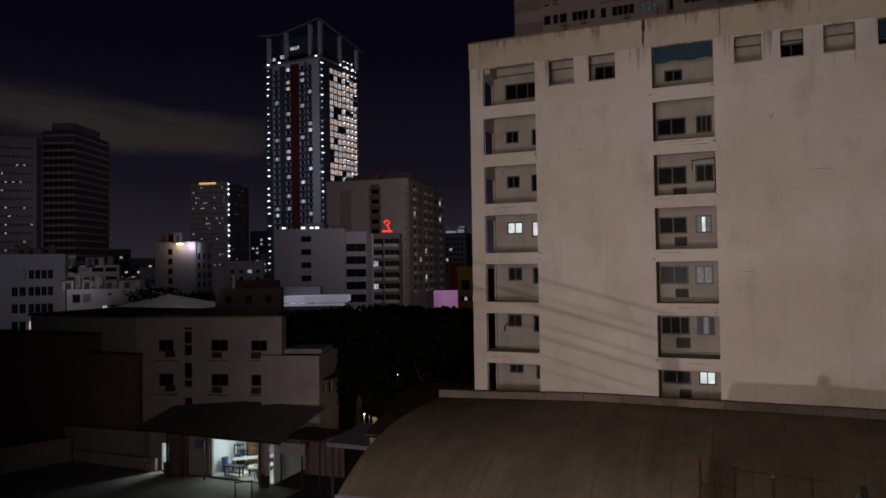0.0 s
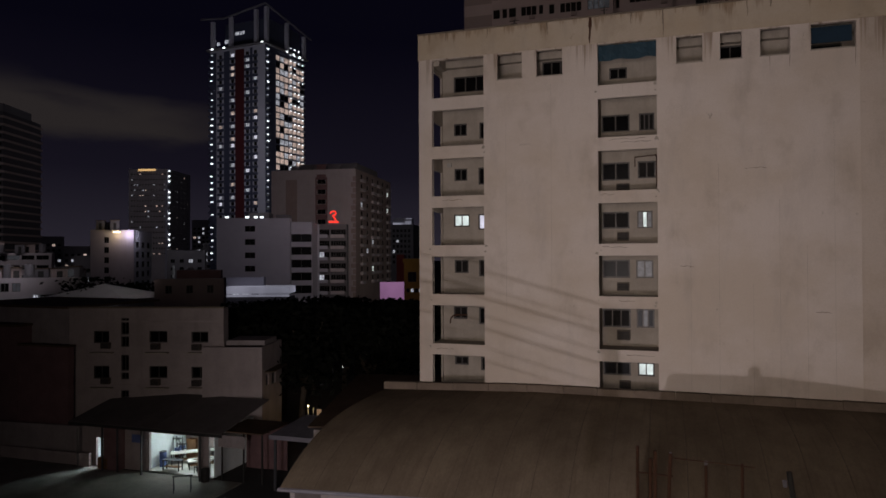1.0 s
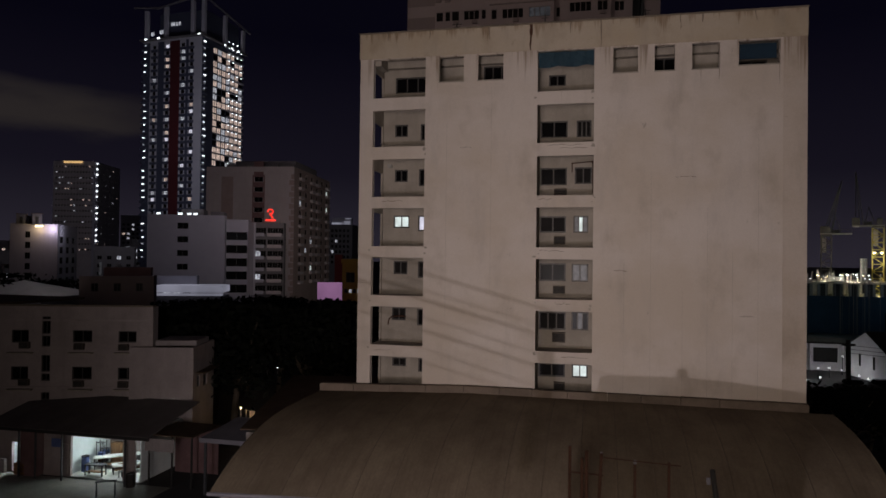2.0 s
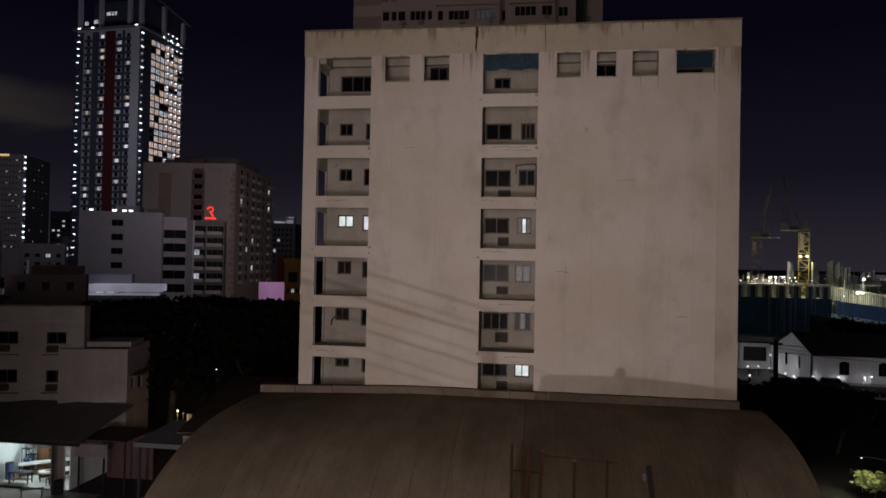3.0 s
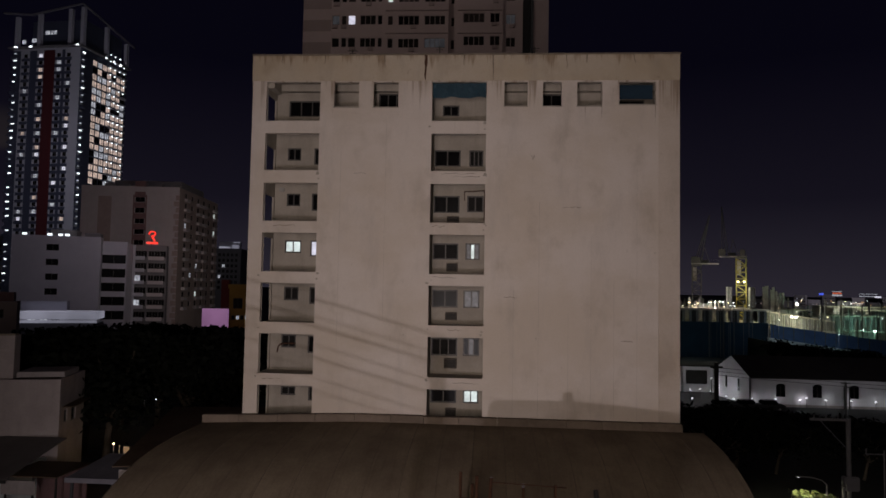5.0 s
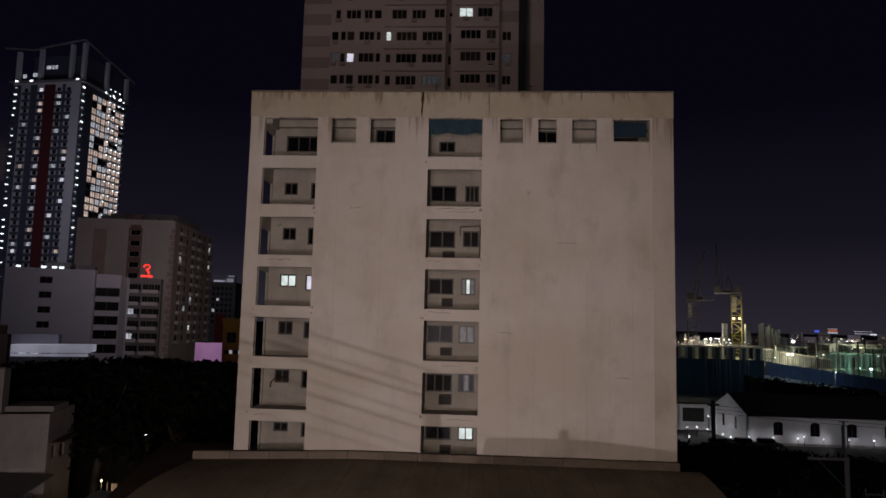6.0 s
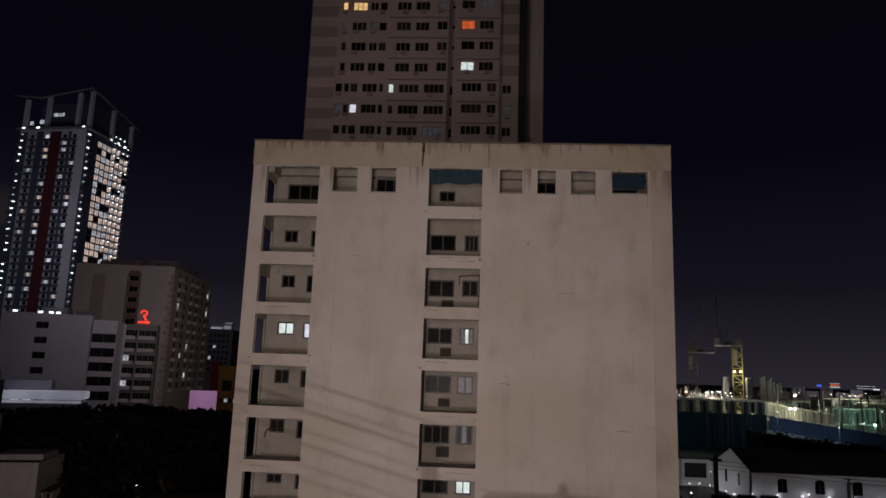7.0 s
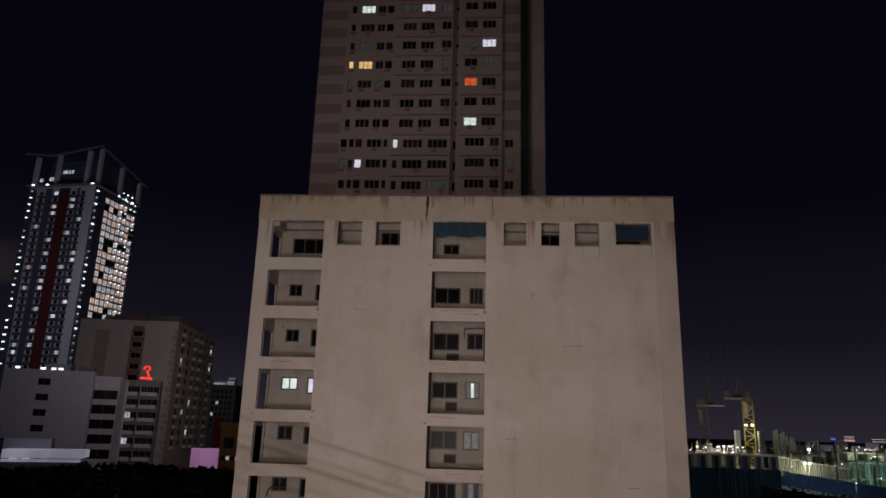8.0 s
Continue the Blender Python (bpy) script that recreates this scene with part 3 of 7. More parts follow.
    # ragged stains where the bay edges have peeled
    for i in range(26):
        x = rnd.choice((LX0, LX1, SX0, SX1)) + rnd.uniform(-0.16, 0.16)
        k = rnd.randrange(7)
        z = ROW_B[k] - rnd.uniform(0.05, 0.55)
        bm = bmesh.new()
        n = 9
        r = rnd.uniform(0.05, 0.16)
        ring = [bm.verts.new((x + r * rnd.uniform(0.4, 1.0) * math.cos(2 * math.pi * j / n), BY - 0.003 - 0.0001 * i, z + 0.7 * r * rnd.uniform(0.5, 1.3) * math.sin(2 * math.pi * j / n))) for j in range(n)]
        bm.faces.new(ring[::-1])
        part("peeled_patch", bm, M_SLAB, t, "peeled grey patch of render")
    return t


main_block()
for a, b, c, d in ((-2.60, -1.84, 19.88, 20.26), (-2.58, -1.90, 16.90, 17.40), (-2.60, -1.90, 13.95, 14.42), (-2.62, -1.86, 11.06, 11.64), (-2.50, -1.85, 8.18, 8.68)):
    air_con(a * DEEP, b * DEEP, YB - 0.01, 16 + (c - 16) * DEEP, 16 + (d - 16) * DEEP)


def bay_details():
    t = thing("tarpaulin", "teal tarpaulin tied across the top of a balcony bay", "tarpaulin")
    bm = bmesh.new()
    n = 14
    rows = [[bm.verts.new((SX0 + 0.03 + (SX1 - SX0 - 0.06) * i / n, BY + 0.24 + 0.05 * math.sin(i * 1.7 + k), 28.12 - 0.29 * k - (0.05 * math.sin(i * 0.9) if k == 3 else 0))) for i in range(n + 1)] for k in range(4)]
    for k in range(3):
        for i in range(n):
            bm.faces.new((rows[k][i], rows[k + 1][i], rows[k + 1][i + 1], rows[k][i + 1]))
    ob = part("sheet", bm, M_TARP, t)
    so = ob.modifiers.new("thick", "SOLIDIFY")
    so.thickness = 0.01
    t = thing("tarpaulin", "blue tarpaulin hung behind a small top opening", "tarpaulin")
    part("sheet", soft_box(7.5, 9.52, BY + 0.6, BY + 0.64, 27.25, 28.1, 0.01), M_TARP2, t)
    t = thing("balcony_pipe", "bent brown waste pipe on a balcony wall", "pipe")
    bm = bmesh.new()
    pts = [(-13.05, YB - 0.08, 11.72), (-13.0, YB - 0.08, 12.05), (-12.85, YB - 0.08, 12.22), (-12.6, YB - 0.08, 12.28), (-11.9, YB - 0.08, 12.28)]
    for a, b in zip(pts, pts[1:]):
        rod(bm, a, b, 0.045)
    part("pipe", bm, M_RUST, t)
    t = thing("meter_box", "small grey meter box under a balcony ceiling", "box")
    part("box", soft_box(-13.2, -12.9, YB - 0.2, YB - 0.01, 21.75, 22.0, 0.02), M_AC, t)
    t = thing("rusty_rack", "rusty bent steel rack over a balcony window", "rack")
    part("bracket", rods([((-1.55, YB - 0.05, 21.8), (-1.55, YB - 0.7, 21.75)), ((-1.55, YB - 0.7, 21.75), (-0.3, YB - 0.7, 21.85)), ((-0.35, YB - 0.05, 21.85), (-0.35, YB - 0.7, 21.85)), ((-1.55, YB - 0.06, 21.8), (-1.55, YB - 0.06, 21.3)), ((-0.32, YB - 0.5, 21.8), (-0.32, YB - 0.4, 20.0))], 0.03), M_RUST, t)
    # parapet antennas on the roof
    for x, h in ((-8.6, 0.7), (-3.2, 0.9), (2.6, 0.8), (-9.4, 0.4)):
        a = thing("roof_aerial", "thin rusty aerial on the roof parapet", "aerial", pose(x, BY + 1.2, 28.75), "roof aerials")
        part("mast", rods([((0, 0, 0), (0, 0, 1.1 + h))], 0.03), M_DARK, a)
        part("crossbar", rods([((-0.3, 0, 1.0 + h), (0.3, 0, 1.0 + h)), ((-0.2, 0, 0.85 + h), (0.2, 0, 0.85 + h))], 0.02), M_DARK, a)


bay_details()


# ---- the vaulted hall in front of it ----
def vault_z(x, y):
    f = (x + 16.5) / 28.5
    ye, yc, zc = 27.2 + 2.9 * f, 37.5 + 1.0 * f, 7.80 - 0.08 * f
    u = max(0.0, (yc - y) / (yc - ye))
    return zc - 2.15 * u ** 3 + 0.36 * min(1.0, max(0.0, 3 * f)) * max(0.0, 1 - u) ** 2


def vaulted_hall():
    t = thing("vaulted_hall", "hall with a weathered brown vaulted sheet roof", "building")
    xs = [-16.5 + 28.5 * i / 18 for i in range(19)]
    ny = 22

    def ys(x):
        f = (x + 16.5) / 28.5
        ye = 27.2 + 2.9 * f
        return [ye + (39.45 - ye) * (k / ny) for k in range(ny + 1)]
    roof = thing("roof", "", "")
    roof.parent = t
    for key in ("label", "category"):
        if key in roof:
            del roof[key]
    for i in range(18):
        bm = bmesh.new()
        top, bot = [], []
        lift = 0.004 * (i % 2)
        for x in (xs[i] + 0.012, xs[i] + 0.06, (xs[i] + xs[i + 1]) / 2, xs[i + 1] - 0.06, xs[i + 1] - 0.012):
            edge = 0.012 if x - xs[i] < 0.03 or xs[i + 1] - x < 0.03 else 0.0
            top.append([bm.verts.new((x, y, vault_z(x, y) + edge + lift)) for y in ys(x)])
            bot.append([bm.verts.new((x, y, vault_z(x, y) - 0.05)) for y in ys(x)])
        for a in range(4):
            for k in range(ny):
                bm.faces.new((top[a][k], top[a + 1][k], top[a + 1][k + 1], top[a][k + 1]))
                bm.faces.new((bot[a][k], bot[a][k + 1], bot[a + 1][k + 1], bot[a + 1][k]))
            bm.faces.new((top[a][0], bot[a][0], bot[a + 1][0], top[a + 1][0]))
        for k in range(ny):
            bm.faces.new((top[0][k], top[0][k + 1], bot[0][k + 1], bot[0][k]))
            bm.faces.new((top[4][k], bot[4][k], bot[4][k + 1], top[4][k + 1]))
        part("roof_sheet", bm, M_ROOF, roof)
    for i in range(19):
        bm = bmesh.new()
        x = xs[i]
        yy = ys(x)
        for k in range(ny):
            a, b = (x, yy[k], vault_z(x, yy[k]) + 0.0), (x, yy[k + 1], vault_z(x, yy[k + 1]) + 0.0)
            rod(bm, a, b, 0.02, 5)
        part("seam", bm, M_SEAM, roof)
    # walls below
    part("side_wall", panel(bmesh.new(), 0.5, 12.2, 0, 5.5, [], 0.25, pose(-16.3, 27.2, 0) @ Matrix.Rotation(radians(90), 4, "Z") @ Matrix.Diagonal((1, -1, 1, 1))), M_GREYWALL, t)
    part("front_wall", boxes((-16.3, 11.8, 30.2, 30.4, 0, 5.4)), M_GREYWALL, t)
    part("side_wall", boxes((11.6, 11.8, 30.4, 39.4, 0, 5.6)), M_GREYWALL, t)
    part("gutter", rods([((-16.6, 27.15, 5.55), (-9, 27.95, 5.55))], 0.09, 10), M_TIN, t, "pale sheet gutter under the eave")


vaulted_hall()


def ledge_top(x):
    return 8.24 + 0.28 * min(1.0, max(0.0, (x + 16.5) / 9.0)) - 0.02 * max(0.0, (x - 5) / 6)


def ledge():
    t = thing("parapet_ledge", "row of mouldy concrete coping blocks along the hall roof", "ledge", kind="structure")
    xs = [-16.6, -14.4, -12.1, -9.9, -7.6, -5.5, -3.6, -1.6, 0.6, 2.4, 4.5, 6.5, 8.7, 10.95]
    rnd = random.Random(6)
    for i in range(len(xs) - 1):
        top = ledge_top((xs[i] + xs[i + 1]) / 2)
        slope = (ledge_top(xs[i + 1]) - ledge_top(xs[i])) / (xs[i + 1] - xs[i])
        bm = soft_box(xs[i] + 0.012, xs[i + 1] - 0.012, 39.47 - rnd.uniform(0, 0.02), 39.97, 7.62, top + rnd.uniform(-0.015, 0.015), 0.025)
        for v in bm.verts:
            v.co.z += slope * (v.co.x - (xs[i] + xs[i + 1]) / 2)
        part("coping_block", bm, material_ledge, t)


material_ledge = material("brown_stained_concrete", (0.19, 0.145, 0.11), 0.92, 0.35, 0.8, 10, 0.25, per_object=0.15)
ledge()


def roof_pipes():
    t = thing("pipe_rack", "rusty upright pipes with a cross rail on the hall roof", "pipes")
    for x, top, r, lean in ((-1.04, 8.34, 0.065, 0), (-0.37, 8.2, 0.075, 0.0), (-0.55, 7.88, 0.07, 0.0), (0.22, 8.15, 0.075, -0.12), (1.54, 7.94, 0.06, 0), (2.85, 7.95, 0.06, 0)):
        y = 28.75
        part("upright", rods([((x + lean, y, vault_z(x, y) - 0.02), (x, y, top))], r, 10), M_RUST, t)
    part("cross_rail", rods([((-1.1, 28.7, 7.3), (0.3, 28.7, 7.25))], 0.035), M_RUST, t)
    part("cross_rail", rods([((0.2, 28.7, 7.98), (3.3, 28.7, 7.86))], 0.025), M_RUST, t)
    part("pipe_cap", rods([((0.22, 28.75, 8.02), (0.22, 28.75, 8.18))], 0.06, 10), M_TIN, t, "pale pipe cap")
    part("pipe_cap", rods([((1.54, 28.75, 7.80), (1.54, 28.75, 7.95))], 0.07, 10), M_TIN, t, "pale pipe cap")
    v = thing("roof_vent", "black vent pipe leaning on the hall roof", "vent pipe")
    part("pipe", rods([((4.85, 28.9, vault_z(4.8, 28.9)), (4.5, 28.9, 7.75))], 0.10, 12), M_DARK, v)
    part("flashing", rods([((4.35, 28.8, 7.2), (4.33, 28.8, 7.45))], 0.08, 10), M_TIN, v)


roof_pipes()


def low_roofs():
    t = thing("lean_to_hall", "low hall with an old brown tin roof", "building")
    n = 16
    for i in range(n):
        bm = bmesh.new()
        y0, y1 = 33.5 + 16 * i / n, 33.5 + 16 * (i + 1) / n - 0.015
        xl0, xl1 = -18.6 - 4.4 * i / n, -18.6 - 4.4 * (i + 1) / n
        z = 6.98 + 0.012 * (i % 2)
        q = [bm.verts.new(p) for p in ((xl0, y0, z - 0.25), (-14.5, y0, z + 0.02), (-14.5, y1, z + 0.05), (xl1, y1, z - 0.22))]
        q2 = [bm.verts.new(p.co - Vector((0, 0, 0.06))) for p in q]
        bm.faces.new(q)
        bm.faces.new(q2[::-1])
        for k in range(4):
            bm.faces.new((q[k], q2[k], q2[(k + 1) % 4], q[(k + 1) % 4]))
        part("roof_sheet", bm, M_ROOF2, t)
    part("wall", boxes((-18.4, -14.6, 33.8, 49, 0, 6.5)), M_GREYWALL, t)
    t = thing("zinc_canopy", "pale zinc sheet canopy over a lane gate", "canopy")
    for i in range(5):
        x = -25.7 + 1.05 * i
        bm = bmesh.new()
        a = [bm.verts.new(p) for p in ((x, 41.0, 3.86), (x + 1.03, 41.0, 3.86), (x + 1.03, 46, 4.16), (x, 46, 4.16), (x, 41.0, 3.82), (x + 1.03, 41.0, 3.82), (x + 1.03, 46, 4.12), (x, 46, 4.12))]
        for q in ((0, 1, 2, 3), (7, 6, 5, 4), (0, 4, 5, 1), (1, 5, 6, 2), (2, 6, 7, 3), (3, 7, 4, 0)):
            bm.faces.new([a[k] for k in q])
        part("sheet", bm, M_TIN, t)
    part("fascia", boxes((-25.7, -20.45, 40.9, 40.97, 3.6, 3.9)), M_TIN, t, "pale sheet fascia")
    for x in (-25.5, -20.8):
        part("post", boxes((x, x + 0.15, 41.2, 41.35, 0, 3.8)), M_STEEL, t)


low_roofs()


# ---- unseen power lines below the viewpoint, placed to shadow the wall ----
def power_lines():
    p = thing("power_pole", "unseen grey concrete pole added to carry the power lines", "pole", pose(-8.5, 1.0, 0))
    part("shaft", rods([((0, 0, 0), (0, 0, 10.4))], 0.16, 12), M_POST, p)
    p = thing("power_pole", "unseen grey concrete pole added to carry the power lines", "pole", pose(6.5, 1.0, 0))
    part("shaft", rods([((0, 0, 0), (0, 0, 6.6))], 0.16, 12), M_POST, p)
    for k in range(9):
        t = thing("power_line", "unseen black power line added to shadow the wall", "cable", group="power lines")
        bm = bmesh.new()
        pts = []
        # most wires stop early so their shadows end at the bay
        last = 17 if k == 4 else 6
        drop = (0, 0.07, 0.15, 0.21, 0.29, 0.38, 0.46, 0.55, 0.63)[k]
        for i in range(last):
            u = i / 16
            pts.append(Vector((-8.5 + 15 * u, 1.0 + 0.02 * k, 9.95 - drop - (3.5 + 0.1 * (k % 3)) * u - 0.9 * u * (1 - u) + 0.025 * math.sin(9 * u + 2 * k))))
        for a, b in zip(pts, pts[1:]):
            rod(bm, a, b, 0.006 if k % 3 else 0.010, 5)
        part("wire", bm, M_WIRE, t)
    b = thing("splice_box", "unseen grey box added where the short wires stop", "box", pose(-3.85, 1.06, 8.2))
    part("body", soft_box(-0.06, 0.06, -0.12, 0.08, -0.42, 0.42, 0.02), M_AC, b)


power_lines()


def low_shed():
    """Unseen blocker under the viewpoint; street lamp throws its roofline onto the blind wall."""
    t = thing("low_shed", "unseen blocker with a sloping top that shadows the wall", "building")
    prof = [(-3.12, 8.0), (-3.05, 8.30), (-2.2, 8.31), (-1.72, 8.28), (-1.04, 8.21), (-0.9, 8.0)]
    bm = bmesh.new()
    fr = [bm.verts.new((x, 4.0, z)) for x, z in prof] + [bm.verts.new((-0.9, 4.0, 0)), bm.verts.new((-3.12, 4.0, 0))]
    bk = [bm.verts.new(v.co + Vector((0, 1.2, 0))) for v in fr]
    bm.faces.new(fr)
    bm.faces.new(bk[::-1])
    n = len(fr)
    for i in range(n):
        bm.faces.new((fr[i], bk[i], bk[(i + 1) % n], fr[(i + 1) % n]))
    part("shell", bm, M_GREYWALL, t)
    part("vent_stack", soft_box(-2.27, -2.17, 4.2, 4.4, 8.2, 8.42, 0.02), M_AC, t)


low_shed()


# ---- the white house, its workshop and yard ----
def turned(x, y, z, yaw):
    return pose(x, y, z, 0, 0, yaw)


def wall_windows(parent, m, holes, cols=2, pane=None, frame_mat=None):
    for a, b, c, d in holes:
        window(parent, a, b, 0.10, c, d, pane, cols, frame_mat, m)


def white_house():
    t = thing("white_house", "grubby white rendered house of four low storeys", "building")
    m = turned(-46.4, 44.1, 0, 15.1)
    rows = ((9.15, 10.0), (6.25, 7.15))
    holes = []
    for z0, z1 in rows:
        holes += [(2.05, 3.35, z0 - 0.1, z1 + 0.05), (6.7, 8.2, z0 - 0.05, z1 + 0.05), (10.2, 11.6, z0 - 0.05, z1)]
    holes += [(4.35, 5.0, 9.75, 11.1), (4.35, 5.0, 8.75, 9.6), (4.35, 5.0, 6.8, 8.1), (4.35, 5.0, 6.1, 6.65), (4.35, 5.0, 4.6, 5.2)]
    part("front_wall", panel(bmesh.new(), 0, 12.85, 0, 11.9, holes, 0.3, m), M_WHITE, t)
    wall_windows(t, m, holes, 2)
    part("cornice", soft_box(-0.05, 12.9, -0.06, -0.002, 10.75, 10.9, 0.02), M_WHITE, t, m=m)
    part("coping", soft_box(-0.1, 12.95, -0.15, 0.4, 11.9, 12.03, 0.02), M_COPING, t, "dark roof edge", m=m)
    part("ledge", soft_box(0.02, 12.8, -0.1, -0.002, 5.55, 5.65, 0.02), M_WHITE, t, m=m)
    for x in (2.0, 6.6, 10.1):
        for z in (8.3, 5.45):
            part("hood", soft_box(x - 0.1, x + 1.75, -0.5, -0.002, z - 0.06, z + 0.04, 0.015), M_SLAB, t, m=m)
    part("side_wall", boxes((12.55, 12.85, 0.3, 1.1, 0, 11.9)), M_WHITE, t, m=m)
    part("roof", boxes((-0.02, 12.5, 0.32, 1.1, 11.6, 11.85)), M_ROOF2, t, "dark flat roof", m=m)
    # older wing beside it
    m2 = turned(-60.5, 45.0, 0, -3.6)
    part("wing_wall", panel(bmesh.new(), 0, 14.1, 0, 11.85, [], 0.3, m2), M_GREYWALL, t, "stained side wing")
    part("wing_roof", boxes((-0.2, 14.0, -0.2, 10, 11.86, 12.05)), M_ROOF2, t, m=m2)
    for x, z in ((2.75, 8.62), (6.9, 8.55), (10.3, 8.5), (2.75, 5.75), (6.9, 5.65), (10.3, 5.6)):
        air_con(0, 0.75, 0, 0, 0.5, m=m @ pose(x, 0.0, z))


white_house()


def annex():
    t = thing("annex", "plain white box annex with a flat parapet roof", "building")
    m = turned(-35.1, 46.2, 0, 15.1)
    part("front_wall", boxes((0, 4.85, 0, 0.3, 0, 8.85)), M_WHITE, t, m=m)
    holes = [(1.0, 1.7, 5.6, 6.5), (2.6, 3.6, 5.4, 6.6)]
    sm = m @ pose(4.85, 0, 0) @ Matrix.Rotation(radians(90), 4, "Z")
    part("side_wall", panel(bmesh.new(), 0.3, 5.5, 0, 8.85, holes, 0.25, sm), M_WHITE, t)
    wall_windows(t, sm, holes, 2)
    part("parapet", soft_box(1.5, 4.7, 1.2, 4.5, 8.85, 9.25, 0.03), M_GREYWALL, t, m=m)
    part("roof", boxes((0.0, 4.6, 0.3, 5.5, 8.55, 8.75)), M_ROOF2, t, m=m)
    part("awning", boxes((4.86, 5.6, 0.6, 4.6, 6.75, 6.83)), M_ROOF2, t, "small tin awning", m=m)


annex()


def dark_house():
    t = thing("dark_house", "unlit dark brown house with a stepped roofline", "building")
    part("wall", boxes((-64, -50.75, 43.0, 44.4, 0, 10.35)), M_DARKWALL, t)
    part("wall", boxes((-50.7, -45.4, 43.0, 43.6, 0, 8.85)), M_DARKWALL, t)
    part("roof", soft_box(-64.2, -50.6, 42.8, 44.5, 10.36, 10.55, 0.03), M_ROOF2, t)
    part("roof_edge", soft_box(-50.6, -45.3, 42.85, 43.7, 8.86, 9.0, 0.03), M_ROOF2, t)


dark_house()


def yard_walls():
    t = thing("yard_wall", "low stained white yard wall", "wall", kind="structure")
    part("wall", soft_box(-51.0, -42.9, 41.75, 41.95, 0, 0.95, 0.02), M_WHITE, t)
    part("wall", soft_box(0, 6.2, 0, 0.2, 0, 2.0, 0.02), M_WHITE, t, m=turned(-53.6, 36.0, 0, 66))
    part("wall", soft_box(0, 8.8, 0, 0.2, 0, 2.75, 0.02), M_GREYWALL, t, m=turned(-52.4, 42.05, 0, 4.5))
    part("gate_pier", soft_box(-42.85, -41.95, 41.7, 42.0, 0, 1.05, 0.02), M_WHITE, t)
    part("post", rods([((-42.95, 41.6, 0), (-42.95, 41.6, 2.9))], 0.06), M_POST, t)


yard_walls()


def workshop():
    t = thing("workshop", "open-fronted workshop lit white inside under a tin canopy", "building")
    y = 42.2
    holes = [(-41.75, -41.05, 0.06, 2.2), (-36.75, -32.45, 0.06, 2.95)]
    part("front_wall", panel(bmesh.new(), -43.1, -31.5, 0, 3.5, holes, 0.2, pose(0, y, 0)), M_WHITE, t)
    part("room_wall", boxes((-37.0, -31.2, 47.4, 47.5, 0.02, 3.3)), M_ROOM, t, "white room wall")
    part("room_wall", boxes((-37.1, -37.0, 42.4, 47.5, 0.02, 3.3)), M_ROOM, t)
    part("room_wall", boxes((-31.2, -31.1, 42.4, 47.5, 0.02, 3.3)), M_ROOM, t)
    part("room_floor", boxes((-37.0, -31.2, 42.2, 47.4, 0.0, 0.07)), M_TABLE, t)
    part("ceiling", boxes((-43.0, -31.1, 42.4, 47.5, 3.3, 3.4)), M_ROOM, t)
    part("room_wall", boxes((-42.6, -40.4, 44.0, 44.1, 0.02, 3.3)), M_ROOM, t)
    part("room_wall", boxes((-40.4, -40.3, 42.4, 44.1, 0.02, 3.3)), M_ROOM, t)
    part("room_wall", boxes((-42.7, -42.6, 42.4, 44.1, 0.02, 3.3)), M_ROOM, t)
    part("partition", boxes((-34.6, -34.5, 45.2, 47.4, 0.07, 3.2)), M_ROOM, t)
    # tin canopy, one part a sheet
    xs = [-43.4 + 0.98 * i for i in range(15)]
    for i in range(14):
        bm = bmesh.new()
        s0, s1 = xs[i], xs[i + 1] - 0.02
        k = 0.006 * (i % 2)
        sh = 1.6
        a = [bm.verts.new(p) for p in ((s0, 41.2, 3.55 + k), (s1, 41.2, 3.55 + k), (s1 + sh * 0.3, 46.6, 4.95 + k), (s0 + sh * 0.3, 46.6, 4.95 + k))]
        b = [bm.verts.new(v.co - Vector((0, 0, 0.05))) for v in a]
        bm.faces.new(a)
        bm.faces.new(b[::-1])
        for q in range(4):
            bm.faces.new((a[q], b[q], b[(q + 1) % 4], a[(q + 1) % 4]))
        part("canopy_sheet", bm, M_ROOF3, t)
    part("canopy_beam", boxes((-43.4, -29.7, 41.15, 41.25, 3.3, 3.5)), M_DARK, t)
    for x in (-40.3, -38.9, -36.7, -31.6):
        part("canopy_post", boxes((x, x + 0.1, 41.2, 41.3, 0.05, 3.3)), M_STEEL, t)
    part("shutter", boxes((-38.9, -36.9, 42.1, 42.18, 0.3, 2.35)), M_WHITE, t, "white sheet shutter")
    part("dark_bay", boxes((-40.35, -39.0, 41.5, 42.19, 0.05, 3.6)), M_DARKWALL, t)
    part("tube_lamp", boxes((-35.6, -34.3, 44.2, 44.26, 3.2, 3.26)), M_LAMP, t, "bright white tube lamp")
    part("tube_lamp", boxes((-33.6, -32.3, 45.2, 45.26, 3.2, 3.26)), M_LAMP, t, "bright white tube lamp")
    d = bpy.data.lights.new("tube_light", "AREA")
    d.shape, d.size, d.size_y, d.energy, d.color = "RECTANGLE", 3.0, 1.6, 190, (0.86, 0.98, 1.0)
    o = new("tube_light", d)
    o.matrix_world = look((-34.2, 44.4, 3.15), (-34.2, 42.6, 0))
    tagged(o, "white tube light under the workshop ceiling", "lamp", kind="structure")
    d = bpy.data.lights.new("door_light", "AREA")
    d.size, d.energy, d.color, d.spread = 0.4, 40, (0.80, 0.94, 1.0), radians(100)
    o = new("door_light", d)
    o.matrix_world = look((-41.0, 43.7, 2.7), (-42.2, 40.2, 0))
    tagged(o, "cool white ceiling light in a small room", "lamp", kind="structure")


workshop()


